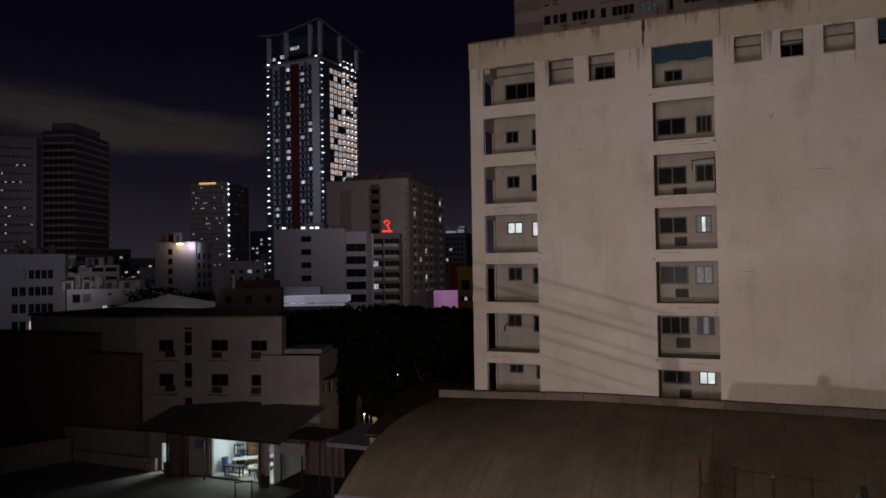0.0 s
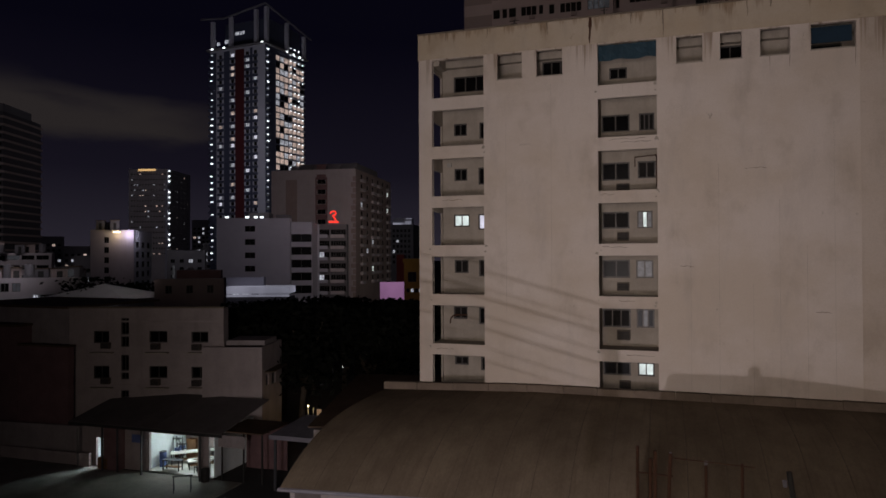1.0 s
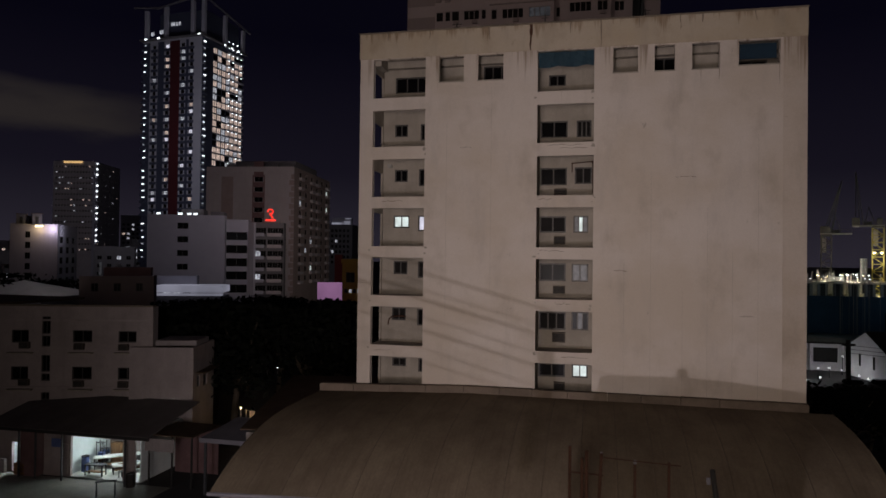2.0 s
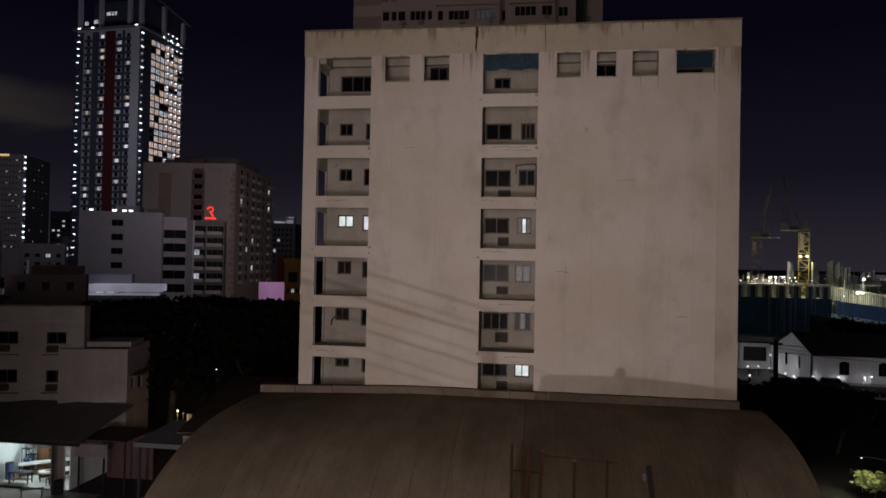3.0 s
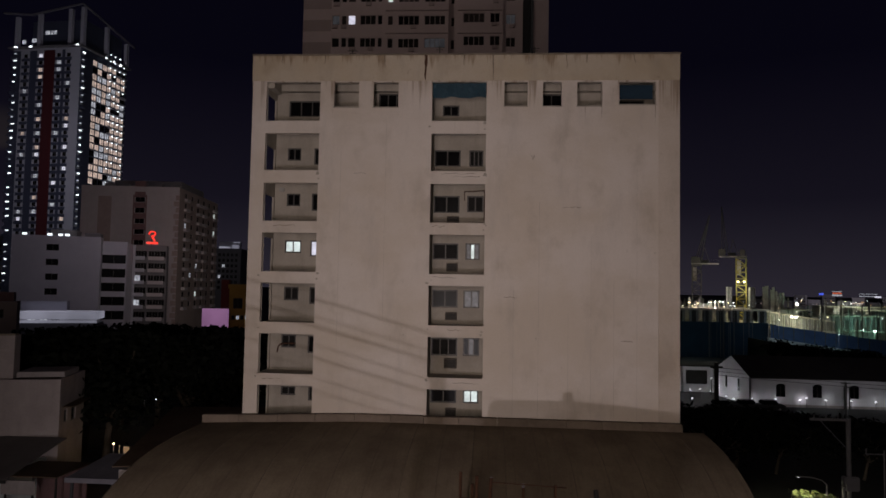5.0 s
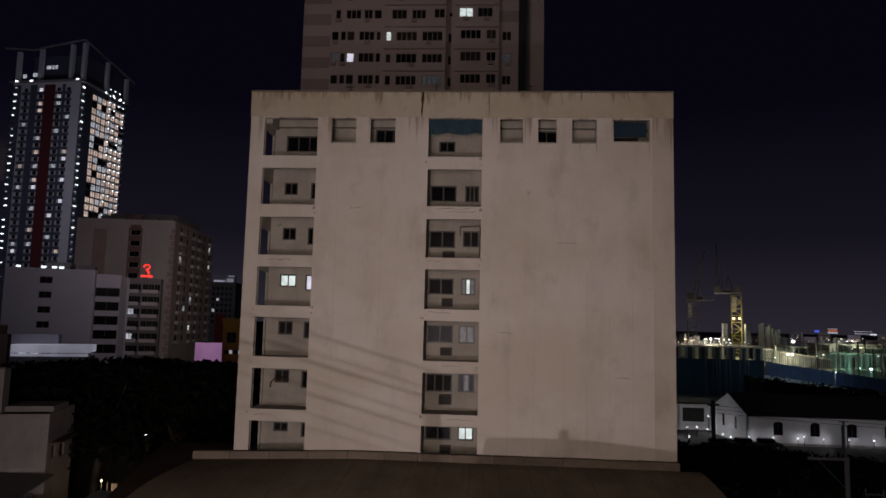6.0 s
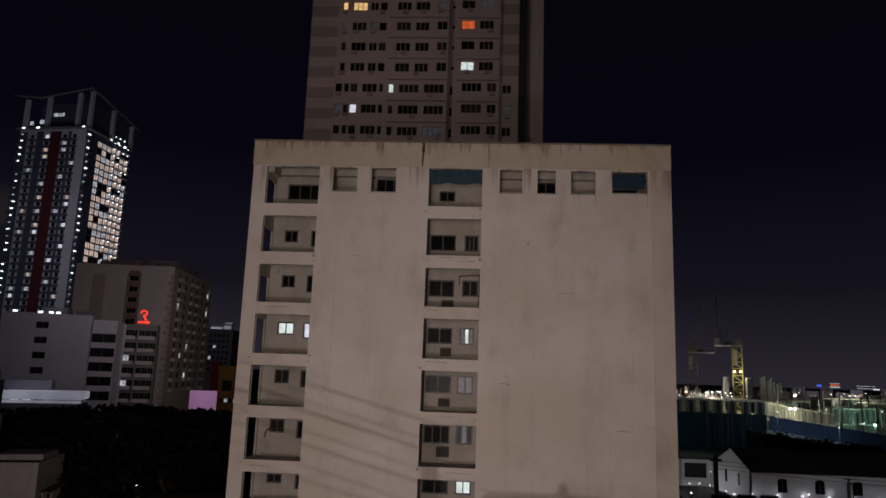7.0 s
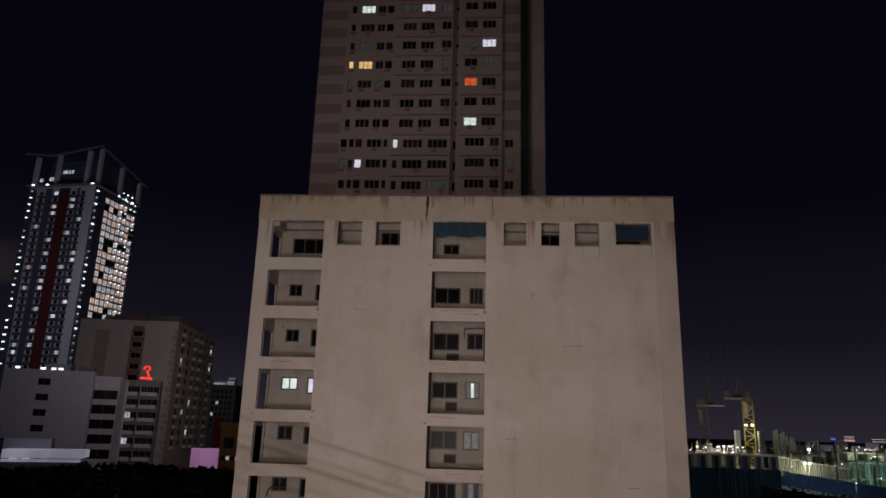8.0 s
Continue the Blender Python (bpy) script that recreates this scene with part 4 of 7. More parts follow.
def bench(x, y, w, d, h, yaw, top):
    t = thing("work_bench", "pale topped work bench on dark steel legs", "bench", turned(x, y, 0.07, yaw), "workshop benches")
    part("top", soft_box(0, w, 0, d, h - 0.06, h, 0.01), top, t)
    part("shelf", boxes((0.1, w - 0.1, 0.1, d - 0.1, 0.25, 0.29)), M_WOOD, t)
    for px in (0.05, w - 0.12):
        for py in (0.05, d - 0.12):
            part("leg", boxes((px, px + 0.07, py, py + 0.07, 0, h - 0.06)), M_STEEL, t)
    return t


def workshop_things():
    bench(-36.1, 43.7, 3.2, 0.9, 0.85, 38, M_TABLE)
    bench(-34.0, 43.1, 3.2, 0.9, 0.62, 42, M_TABLE)
    bench(-35.9, 42.5, 1.5, 0.6, 0.8, 3, M_STEEL)
    t = thing("wall_shelf", "wooden wall shelf crowded with tools and tins", "shelf", pose(-36.9, 46.9, 1.6))
    part("board", boxes((0, 2.2, 0, 0.45, 0, 0.04)), M_WOOD, t)
    part("board", boxes((0, 2.2, 0, 0.45, 0.6, 0.64)), M_WOOD, t)
    rnd = random.Random(5)
    for i in range(12):
        x = -36.8 + 0.17 * i
        b = thing("tin", "small dusty tin on a wall shelf", "tin", pose(x, 47.0, 1.64 + 0.6 * (i % 2)), "tins on the shelf")
        h = rnd.uniform(0.14, 0.34)
        part("body", rods([((0.06, 0.1, 0), (0.06, 0.1, h))], 0.055, 10), rnd.choice((M_WOOD, M_BLUE, M_RUST, M_AC)), b)
        part("lid", rods([((0.06, 0.1, h), (0.06, 0.1, h + 0.02))], 0.06, 10), M_STEEL, b)
    for x, y, hh, mt, lab in ((-36.8, 43.2, 1.1, M_BLUE, "blue plastic drum standing in a workshop"), (-36.3, 45.8, 1.5, M_WOOD, "brown wooden cupboard in a workshop")):
        t = thing("storage_drum" if mt is M_BLUE else "cupboard", lab, "drum" if mt is M_BLUE else "cupboard", pose(x, y, 0.07))
        if mt is M_BLUE:
            bm = rods([((0.25, 0.25, 0), (0.25, 0.25, hh))], 0.26, 16)
            part("body", bm, mt, t)
            part("hoop", rods([((0.25, 0.25, 0.35), (0.25, 0.25, 0.4))], 0.275, 16), mt, t)
            part("lid", rods([((0.25, 0.25, hh), (0.25, 0.25, hh + 0.04))], 0.275, 16), M_STEEL, t)
        else:
            part("body", soft_box(0, 0.9, 0, 0.5, 0, hh, 0.02), mt, t)
            part("door", boxes((0.03, 0.44, -0.025, -0.002, 0.05, hh - 0.05)), mt, t)
            part("door", boxes((0.46, 0.87, -0.025, -0.002, 0.05, hh - 0.05)), mt, t)
    for i, (x, y) in enumerate(((-33.9, 43.6), (-33.2, 44.1), (-34.9, 44.3))):
        t = thing("timber_offcut", "loose pale board lying on a bench", "board", turned(x, y, 0.96 if i == 2 else 0.73, 30 + 20 * i), "boards on the benches")
        part("board", soft_box(0, 0.9, 0, 0.16, 0, 0.04, 0.008), M_TABLE if i else M_WOOD, t)
    rnd = random.Random(77)
    for i in range(9):
        x = -36.95 + 0.28 * i
        t = thing("hanging_tool", "dark tool hung on a workshop wall", "tool", pose(x, 47.34, 1.1 + 0.3 * (i % 2)), "tools on the wall")
        part("handle", boxes((0, 0.04, 0, 0.04, 0, rnd.uniform(0.3, 0.55))), M_WOOD, t)
        part("head", soft_box(-0.07, 0.11, -0.01, 0.05, -0.14, 0.0, 0.01), M_STEEL, t)
    for i, (x, y, h) in enumerate(((-36.6, 44.6, 1.9), (-36.7, 45.2, 1.3))):
        t = thing("tool_rack", "dark steel rack crowded with parts", "rack", pose(x, y, 0.07), "workshop racks")
        for px in (0, 0.55):
            for py in (0, 0.4):
                part("upright", boxes((px, px + 0.04, py, py + 0.04, 0, h)), M_STEEL, t)
        for z in (0.3, 0.8, h - 0.15):
            part("shelf", boxes((0.0, 0.59, 0.0, 0.44, z, z + 0.03)), M_STEEL, t)
        part("bin", soft_box(0.08, 0.5, 0.06, 0.38, 0.84, 1.05, 0.02), M_BLUE, t)
        part("bin", soft_box(0.08, 0.4, 0.06, 0.38, 0.34, 0.55, 0.02), M_RUST, t)
    t = thing("stool", "small dark steel stool by a bench", "stool", pose(-33.2, 42.7, 0.07))
    part("seat", soft_box(0, 0.36, 0, 0.36, 0.42, 0.46, 0.01), M_STEEL, t)
    for px in (0.02, 0.3):
        for py in (0.02, 0.3):
            part("leg", boxes((px, px + 0.04, py, py + 0.04, 0, 0.42)), M_STEEL, t)
    t = thing("awning_sheet", "folded blue tarpaulin hung beside a workshop opening", "tarpaulin", pose(-37.6, 41.32, 2.35))
    part("sheet", soft_box(0, 0.95, 0, 0.05, 0, 0.6, 0.02), M_BLUE, t)
    # trestle and drums in the yard
    t = thing("trestle", "black steel trestle standing in the yard", "trestle", turned(-31.9, 38.8, 0.05, 35))
    part("bar", rods([((0, 0, 1.05), (1.3, 0, 1.05))], 0.05), M_STEEL, t)
    for x in (0.1, 1.2):
        for s in (-1, 1):
            part("leg", rods([((x, 0, 1.03), (x, s * 0.35, 0))], 0.035), M_STEEL, t)
    t = thing("oil_drum", "dark oil drum beside the workshop front", "drum", pose(-31.2, 41.4, 0.05))
    part("body", rods([((0, 0, 0), (0, 0, 0.9))], 0.29, 16), M_DARK, t)
    part("hoop", rods([((0, 0, 0.3), (0, 0, 0.34))], 0.305, 16), M_DARK, t)
    part("hoop", rods([((0, 0, 0.6), (0, 0, 0.64))], 0.305, 16), M_DARK, t)
    t = thing("crate", "brown wooden crate beside a lit doorway", "crate", pose(-40.9, 41.5, 0.05))
    part("body", soft_box(0, 0.9, 0, 0.55, 0, 0.85, 0.015), M_WOOD, t)
    for z in (0.1, 0.38, 0.66):
        part("slat", boxes((0.01, 0.89, -0.02, -0.003, z, z + 0.14)), M_WOOD, t)
    t = thing("stall", "ragged lean-to stall with a pale cloth front", "stall", pose(-30.4, 42.0, 0))
    part("cloth", soft_box(0.05, 2.3, -0.3, -0.26, 2.5, 3.35, 0.015), M_GREYWALL, t, "pale cloth valance")
    part("roof", boxes((0, 3.6, -0.2, 3.5, 3.55, 3.62)), M_ROOF2, t)
    for x in (0.1, 1.9, 3.4):
        part("post", boxes((x, x + 0.1, 0, 0.1, 0, 3.55)), M_DARK, t)
    part("back", boxes((0, 3.5, 3.3, 3.4, 0, 3.5)), M_DARKWALL, t)
    t = thing("washing_line", "bright cloth hanging by the lane wall", "cloth", pose(-27.5, 51.0, 0))
    for i, (dx, mt, h) in enumerate(((0, M_WHITE, 1.6), (0.7, M_WOOD, 1.3), (1.3, M_WHITE, 1.5))):
        part("cloth", soft_box(dx, dx + 0.45, 0, 0.03, 3.4 - h, 3.4, 0.01), mt, t)
    part("line", rods([((-0.3, 0.015, 3.42), (2.2, 0.015, 3.42))], 0.012), M_WIRE, t)
    part("post", rods([((-0.3, 0.015, 0), (-0.3, 0.015, 3.5))], 0.04), M_POST, t)
    part("post", rods([((2.2, 0.015, 0), (2.2, 0.015, 3.5))], 0.04), M_POST, t)


workshop_things()


# ---- the far city ----
def along(c, d, az):
    """How far from c along d a line of sight from the eye at azimuth az is met."""
    k = math.tan(radians(az))
    return (k * c.y - c.x) / (d.x - k * d.y)


def corner_frame(az, r, theta):
    v = Vector((math.sin(radians(az)), math.cos(radians(az))))
    right = Vector((v.y, -v.x))
    ct, st = math.cos(radians(theta)), math.sin(radians(theta))
    return v * r, right * ct - v * st, right * st + v * ct


def height(r, el):
    return 16 + r * math.tan(radians(el))


def grid(x0, x1, cols, w, z0, pitch, rows, h):
    g = (x1 - x0) / cols
    return [(x0 + g * (i + 0.5) - w / 2, x0 + g * (i + 0.5) + w / 2, z0 + pitch * k, z0 + pitch * k + h) for k in range(rows) for i in range(cols)]


def far_windows(t, m, holes, rnd, lit, lit_mats, frame_mat, dark=None, cols=2):
    for a, b, c, d in holes:
        pm = rnd.choice(lit_mats) if rnd.random() < lit else (dark or M_GLASS)
        far_window(t, m @ pose(a, 0.12, c), b - a, d - c, cols, pm, frame_mat)


def corner_block(name, label, az, r, theta, azl, azr, top, mat, mat2=None, fgrid=(), rgrid=(), lit=0.1, lit_mats=None, seed=1, cat="building", roof=M_ROOF2):
    """A block whose near vertical edge stands at azimuth az; fgrid and rgrid give windows as shares of its two seen faces."""
    c, X, Y = corner_frame(az, r, theta)
    w, d = -along(c, X, azl), along(c, Y, azr)
    t = thing(name, label, cat, pose(c.x, c.y, 0, 0, 0, math.degrees(math.atan2(X.y, X.x))))
    rnd = random.Random(seed)
    fm, rm = Matrix(), Matrix.Rotation(radians(90), 4, "Z")

    def resolve(g, span, shift):
        out = []
        for x0, x1, cols, ww, z0, pitch, rows, h in g:
            out += grid(shift + x0 * span, shift + x1 * span, cols, ww, z0, pitch, rows, h)
        return [q for q in out if q[3] < top - 0.3]
    fh, rh = resolve(fgrid, w, -w), resolve(rgrid, d, 0)
    part("front_wall", panel(bmesh.new(), -w, 0, 0, top, fh, 0.3, fm), mat, t)
    part("side_wall", panel(bmesh.new(), 0.3, d, 0, top, rh, 0.3, rm), mat2 or mat, t)
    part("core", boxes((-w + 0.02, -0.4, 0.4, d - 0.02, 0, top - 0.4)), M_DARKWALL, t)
    part("roof", boxes((-w + 0.3, -0.31, 0.31, d, top - 0.39, top - 0.15)), roof, t)
    lm = lit_mats or [M_LIT_FAR]
    far_windows(t, fm, fh, rnd, lit, lm, M_FRAME)
    far_windows(t, rm, rh, rnd, lit, lm, M_FRAME)
    return t, w, d


TOWER_PANE = 2.9


def tall_tower():
    top = height(330, 16.9)
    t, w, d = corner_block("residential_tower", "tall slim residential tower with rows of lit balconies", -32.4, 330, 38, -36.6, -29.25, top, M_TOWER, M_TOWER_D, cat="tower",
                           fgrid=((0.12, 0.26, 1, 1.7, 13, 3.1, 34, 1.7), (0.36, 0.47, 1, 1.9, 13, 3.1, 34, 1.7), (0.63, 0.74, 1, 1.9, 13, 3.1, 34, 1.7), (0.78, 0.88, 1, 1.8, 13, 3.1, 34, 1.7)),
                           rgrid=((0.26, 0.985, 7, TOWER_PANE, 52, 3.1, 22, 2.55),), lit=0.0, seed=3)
    rnd = random.Random(11)
    for o in t.children:
        if o.name.startswith("window"):
            side = o.matrix_basis.to_3x3().col[0].y > 0.5
            if rnd.random() < (0.84 if side else 0.19):
                ww, hh = max(v.co.x for v in o.data.vertices), max(v.co.z for v in o.data.vertices)
                pm = rnd.choice((M_LIT_PEACH, M_LIT_PEACH, M_LIT_PEACH, M_LIT_FAR)) if side else rnd.choice((M_LIT_FAR, M_LIT_FAR, M_LIT_V, M_LIT_PEACH))
                o.children[0].data = pane_mesh(ww, hh, pm)
    for a, b, mt in ((0.26, 0.36, M_TOWER_D), (0.47, 0.63, M_TOWER_R), (0.74, 0.78, M_TOWER_D), (0.0, 0.115, M_TOWER_D)):
        part("facade_strip", boxes((-w + a * w, -w + b * w, -0.25, -0.004, 8, top - 1)), mt, t)
    # dark spandrels between the windows, and balconies with their lamps
    for k in range(34):
        z = 12.2 + 3.1 * k
        if z > top - 4:
            break
        for fa, fb in ((0.64, 0.535), (0.375, 0.265), (0.87, 0.75), (0.225, 0.125)):
            part("spandrel", boxes((-w * fa, -w * fb, -0.12, -0.004, z - 0.65, z + 0.65)), M_TOWER_D, t)
    bal = boxes((0, 2.9, -1.3, 0, 0, 0.18), (0, 0.08, -1.3, 0, 0.18, 1.1), (2.82, 2.9, -1.3, 0, 0.18, 1.1), (0.08, 2.82, -1.3, -1.22, 0.18, 1.1))
    bme = bpy.data.meshes.new("balcony")
    bal.to_mesh(bme)
    bal.free()
    bme.materials.append(M_TOWER_D)
    lamps = []
    for x0, x1, z0, mt in ((0.9, 1.9, 0.0, M_LAMP_SMALL), (0.7, 2.1, 0.05, M_LAMP_SMALL), (0.9, 1.7, 0.0, M_LAMP_FAINT)):
        bm = boxes((x0, x1, -0.5, -0.1, z0, z0 + 0.42))
        me = bpy.data.meshes.new("balcony_lamp")
        bm.to_mesh(me)
        bm.free()
        me.materials.append(mt)
        lamps.append(me)
    # a dim glowing panel behind each balcony stands in for its lamplight
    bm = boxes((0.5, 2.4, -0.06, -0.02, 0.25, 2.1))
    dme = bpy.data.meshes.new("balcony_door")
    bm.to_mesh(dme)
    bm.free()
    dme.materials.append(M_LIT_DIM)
    rm = Matrix.Rotation(radians(90), 4, "Z")
    for k in range(33):
        z = 12.5 + 3.1 * k
        for base, skip in ((pose(-w - 0.2, 0, z), 0.10), (rm @ pose(0.4, 0, z), 0.08)):
            b = piece("balcony", bme, t, base)
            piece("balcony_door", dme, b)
            if rnd.random() > skip:
                piece("balcony_lamp", rnd.choice(lamps), b, pose(rnd.uniform(-0.3, 0.3), 0, 2.3))
    # the far half of the lit side has balconies with a lamp over each
    bm = boxes((0, 0.5, -0.7, -0.3, 0, 0.42))
    sme = bpy.data.meshes.new("side_lamp")
    bm.to_mesh(sme)
    bm.free()
    sme.materials.append(M_LAMP_SMALL)
    bm = boxes((0, 0.725 * d / 7 - 0.4, -0.9, -0.004, 0, 0.16), (0, 0.725 * d / 7 - 0.4, -0.9, -0.82, 0.16, 0.9))
    rail = bpy.data.meshes.new("side_balcony")
    bm.to_mesh(rail)
    bm.free()
    rail.materials.append(M_TOWER)
    for k in range(22):
        for i in (3, 4, 5, 6):
            u = d * (0.26 + 0.725 * i / 7) + 0.2
            b = piece("side_balcony", rail, t, rm @ pose(u, 0, 51.3 + 3.1 * k))
            if rnd.random() > 0.25:
                piece("side_lamp", sme, b, pose(1.0, 0, 2.7))
    # skeletal crown: pillars, raking roof frame, dark plant rooms
    h2 = height(330, 19.3)
    part("cornice", boxes((-w - 1.5, 1.5, -1.5, d + 1.5, top, top + 0.7)), M_BLK_D, t)
    part("plant_room", boxes((-w * 0.80, -w * 0.02, 3, d - 3, top + 0.7, h2 - 2.2)), M_TOWER_D, t)
    for x, y in ((-w, 0.2), (-w * 0.66, 0.2), (-w * 0.2, 0.2), (-0.6, 0.2), (-0.6, d * 0.5), (-0.6, d - 1.5), (-w, d - 1.5)):
        part("pillar", boxes((x, x + 1.6, y, y + 1.6, top + 0.7, h2 - 0.6 + 3.0 * (x + w) / w - 6.0 * y / d)), M_BLK_B, t)
    part("crown_beam", rods([((-w - 4, -2, h2 + 0.4), (-w * 0.72, -1, h2 - 0.6)), ((-w * 0.72, -1, h2 - 0.6), (1.5, -1.5, h2 + 3)), ((1.5, -1.5, h2 + 3), (2.0, d + 3, h2 - 4.0))], 0.45, 6), M_BLK_D, t)
    for a, b, c in ((0.05, 0.1, 0.3), (0.2, 0.26, 0.35), (0.4, 0.46, 0.7), (0.48, 0.51, 0.7), (0.53, 0.56, 0.7)):
        z = top + 0.7 + (h2 - top - 6) * c
        part("plant_light", boxes((-w + a * w, -w + b * w, 2.7, 2.98, z, z + 1.6)), M_LIT_FAR, t)
    for f in (0.06, 0.28, 0.97):
        part("roof_lamp", boxes((-w + f * w, -w + f * w + 1.2, -1.9, -1.55, top + 0.1, top + 0.7)), M_LAMP_SMALL, t)
    for f in (0.45, 0.62, 0.78):
        part("roof_lamp", boxes((1.55, 1.9, d * f, d * f + 1.0, top - 0.5, top + 0.3)), M_LAMP_SMALL, t)


tall_tower()


def far_blocks():
    tA = height(225, 7.33)
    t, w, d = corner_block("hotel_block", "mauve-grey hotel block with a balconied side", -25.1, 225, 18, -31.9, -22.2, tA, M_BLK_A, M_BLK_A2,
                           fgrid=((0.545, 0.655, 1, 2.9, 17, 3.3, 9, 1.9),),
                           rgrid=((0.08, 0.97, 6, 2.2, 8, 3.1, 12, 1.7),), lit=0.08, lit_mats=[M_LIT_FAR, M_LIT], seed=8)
    bal = boxes((0, 3.6, -1.0, 0, 0, 0.9))
    me = bpy.data.meshes.new("balcony")
    bal.to_mesh(me)
    bal.free()
    me.materials.append(M_BLK_A)
    for k in range(12):
        for i in (0, 2, 3, 5):
            piece("balcony", me, t, Matrix.Rotation(radians(90), 4, "Z") @ pose(d * (0.08 + 0.148 * (i + 0.5)) - 1.8, 0, 7.0 + 3.1 * k))
    part("stair_head", boxes((-w * 0.75, -w * 0.05, 6, d * 0.7, tA, tA + 2.6)), M_BLK_D, t)
    # flat strips a little proud, toned darker in place of set-back walls
    part("recess", boxes((-w * 0.825, -w * 0.69, -0.06, -0.004, 6, tA - 3.2)), M_BLK_A2, t, "brown-grey wall strip")
    for a, b in ((0.47, 0.455), (0.345, 0.33)):
        part("recess", boxes((-w * a, -w * b, -0.06, -0.004, 6, tA - 2.6)), M_DARKWALL, t)
    for k in range(10):
        part("recess", boxes((-w * 0.454, -w * 0.346, -0.06, -0.004, 15.2 + 3.3 * k, 16.9 + 3.3 * k)), M_DARKWALL, t)
    for k in range(22):
        q = 0.9 if k % 2 else 1.5
        part("corner_quoin", boxes((-q, 0.14, -0.14, q, 1.0 + 1.9 * k, 2.5 + 1.9 * k)), M_BLK_A2, t)
    for i in range(5):
        x = -w * (0.1 + 0.17 * i)
        part("roof_box", boxes((x, x + 2.2, 1.0, 3.4, tA - 0.14, tA + 0.7 + 0.4 * (i % 3))), M_BLK_D, t)

    tB = height(180, 2.95)
    t, w, d = corner_block("office_block", "blue-grey office block with dark ribbon windows", -28.65, 182, 6, -30.42, -28.2, tB, M_BLK_B, fgrid=((0.06, 0.94, 1, 5.3, 6.6, 3.35, 6, 2.1),), lit=0.0, seed=4)
    t, w, d = corner_block("office_wing", "plain blue-grey office wing with few windows", -30.45, 180, 8, -36.1, -30.3, height(180, 3.2), M_BLK_B, fgrid=((0.38, 0.52, 1, 2.6, 9.0, 3.4, 5, 1.5),), lit=0.45, lit_mats=[M_LIT_FAR, M_LIT_DIM], seed=5)
    for f in (0.42, 0.5, 0.62, 0.9):
        part("roof_lamp", boxes((-w * f, -w * f + 0.9, 0.5, 0.8, height(180, 3.2) + 0.01, height(180, 3.2) + 0.5)), M_LAMP_SMALL, t)
    part("roof_clutter", boxes((-w * 0.6, -w * 0.3, 2, 8, height(180, 3.2), height(180, 3.7)), (-w * 0.2, -w * 0.02, 1, 6, height(180, 3.2), height(180, 3.5))), M_BLK_D, t)
    t, w, d = corner_block("balcony_block", "narrow grey block with stacked balconies under a red sign", -25.85, 196, 4, -28.2, -25.7, height(196, 2.75), M_BLK_D, fgrid=((0.05, 0.40, 2, 1.5, 3, 3.2, 7, 1.7), (0.45, 0.98, 3, 1.4, 3, 3.2, 7, 1.7)), lit=0.07, seed=6)
    for k in range(7):
        part("balcony", boxes((-w * 0.55, -w * 0.08, -1.1, -0.01, 2.3 + 3.2 * k, 3.2 + 3.2 * k)), M_BLK_A, t)
        part("balcony", boxes((-w * 0.96, -w * 0.66, -1.1, -0.01, 2.3 + 3.2 * k, 3.2 + 3.2 * k)), M_BLK_B, t)
    part("white_fin", boxes((-w - 0.1, -w * 0.94, -0.9, -0.02, 0.5, height(196, 2.7))), M_BLK_B, t)
    # red rooftop sign: a plain loop-and-leg mark over a bar
    c, X, Y = corner_frame(-27.2, 196, 4)
    s = thing("rooftop_sign", "red neon rooftop sign, a looped mark above a bar", "sign", pose(c.x, c.y, height(196, 2.75), 0, 0, math.degrees(math.atan2(X.y, X.x))))
    bm = bmesh.new()
    pts = [Vector((0.9 + 0.75 * math.cos(a), 0, 3.0 + 0.62 * math.sin(a))) for a in [radians(200 - 25 * i) for i in range(12)]]
    for a, b in zip(pts, pts[1:]):
        rod(bm, a, b, 0.2, 6)
    part("mark", bm, M_SIGN_RED, s)
    part("mark", rods([((0.75, 0, 2.5), (1.6, 0, 1.1))], 0.22, 6), M_SIGN_RED, s)
    part("bar", boxes((-0.4, 2.4, -0.1, 0.15, 0.35, 0.85)), M_SIGN_RED, s)
    part("mast", boxes((0.7, 0.9, 0.2, 0.4, 0, 2.6)), M_STEEL, s)

    # pale under-lit canopy and roofs in front of the offices
    c, X, Y = corner_frame(-30.5, 150, 10)
    w = -along(c, X, -35.6)
    t = thing("lit_canopy", "long white canopy that glows in place of lamps below", "canopy", pose(c.x, c.y, 0, 0, 0, math.degrees(math.atan2(X.y, X.x))))
    # deck and fascia glow themselves, no lamps stand below
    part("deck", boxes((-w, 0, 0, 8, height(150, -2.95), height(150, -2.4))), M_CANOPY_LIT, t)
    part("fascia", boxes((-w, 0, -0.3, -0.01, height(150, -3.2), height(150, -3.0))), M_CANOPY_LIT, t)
    part("wall", boxes((-w, 0, 1.0, 7, 0, height(150, -3.2))), M_BLK_D, t)
    corner_block("shop_house", "grey shop house with a small lit upper room", -32.5, 158, 6, -35.7, -32.3, height(158, -1.6), M_BLK_B, fgrid=((0.2, 0.9, 3, 1.5, 7, 3.0, 2, 1.3),), lit=0.5, seed=9)

    # pink screen and yellow house by the main block
    c, X, Y = corner_frame(-21.1, 140, 5)
    w = -along(c, X, -23.1)
    t = thing("lit_hoarding", "pink lit hoarding above dark trees", "hoarding", pose(c.x, c.y, 0, 0, 0, math.degrees(math.atan2(X.y, X.x))))
    part("screen", boxes((-w, 0, 0, 0.4, height(140, -3.75), height(140, -2.1))), M_PINK, t)
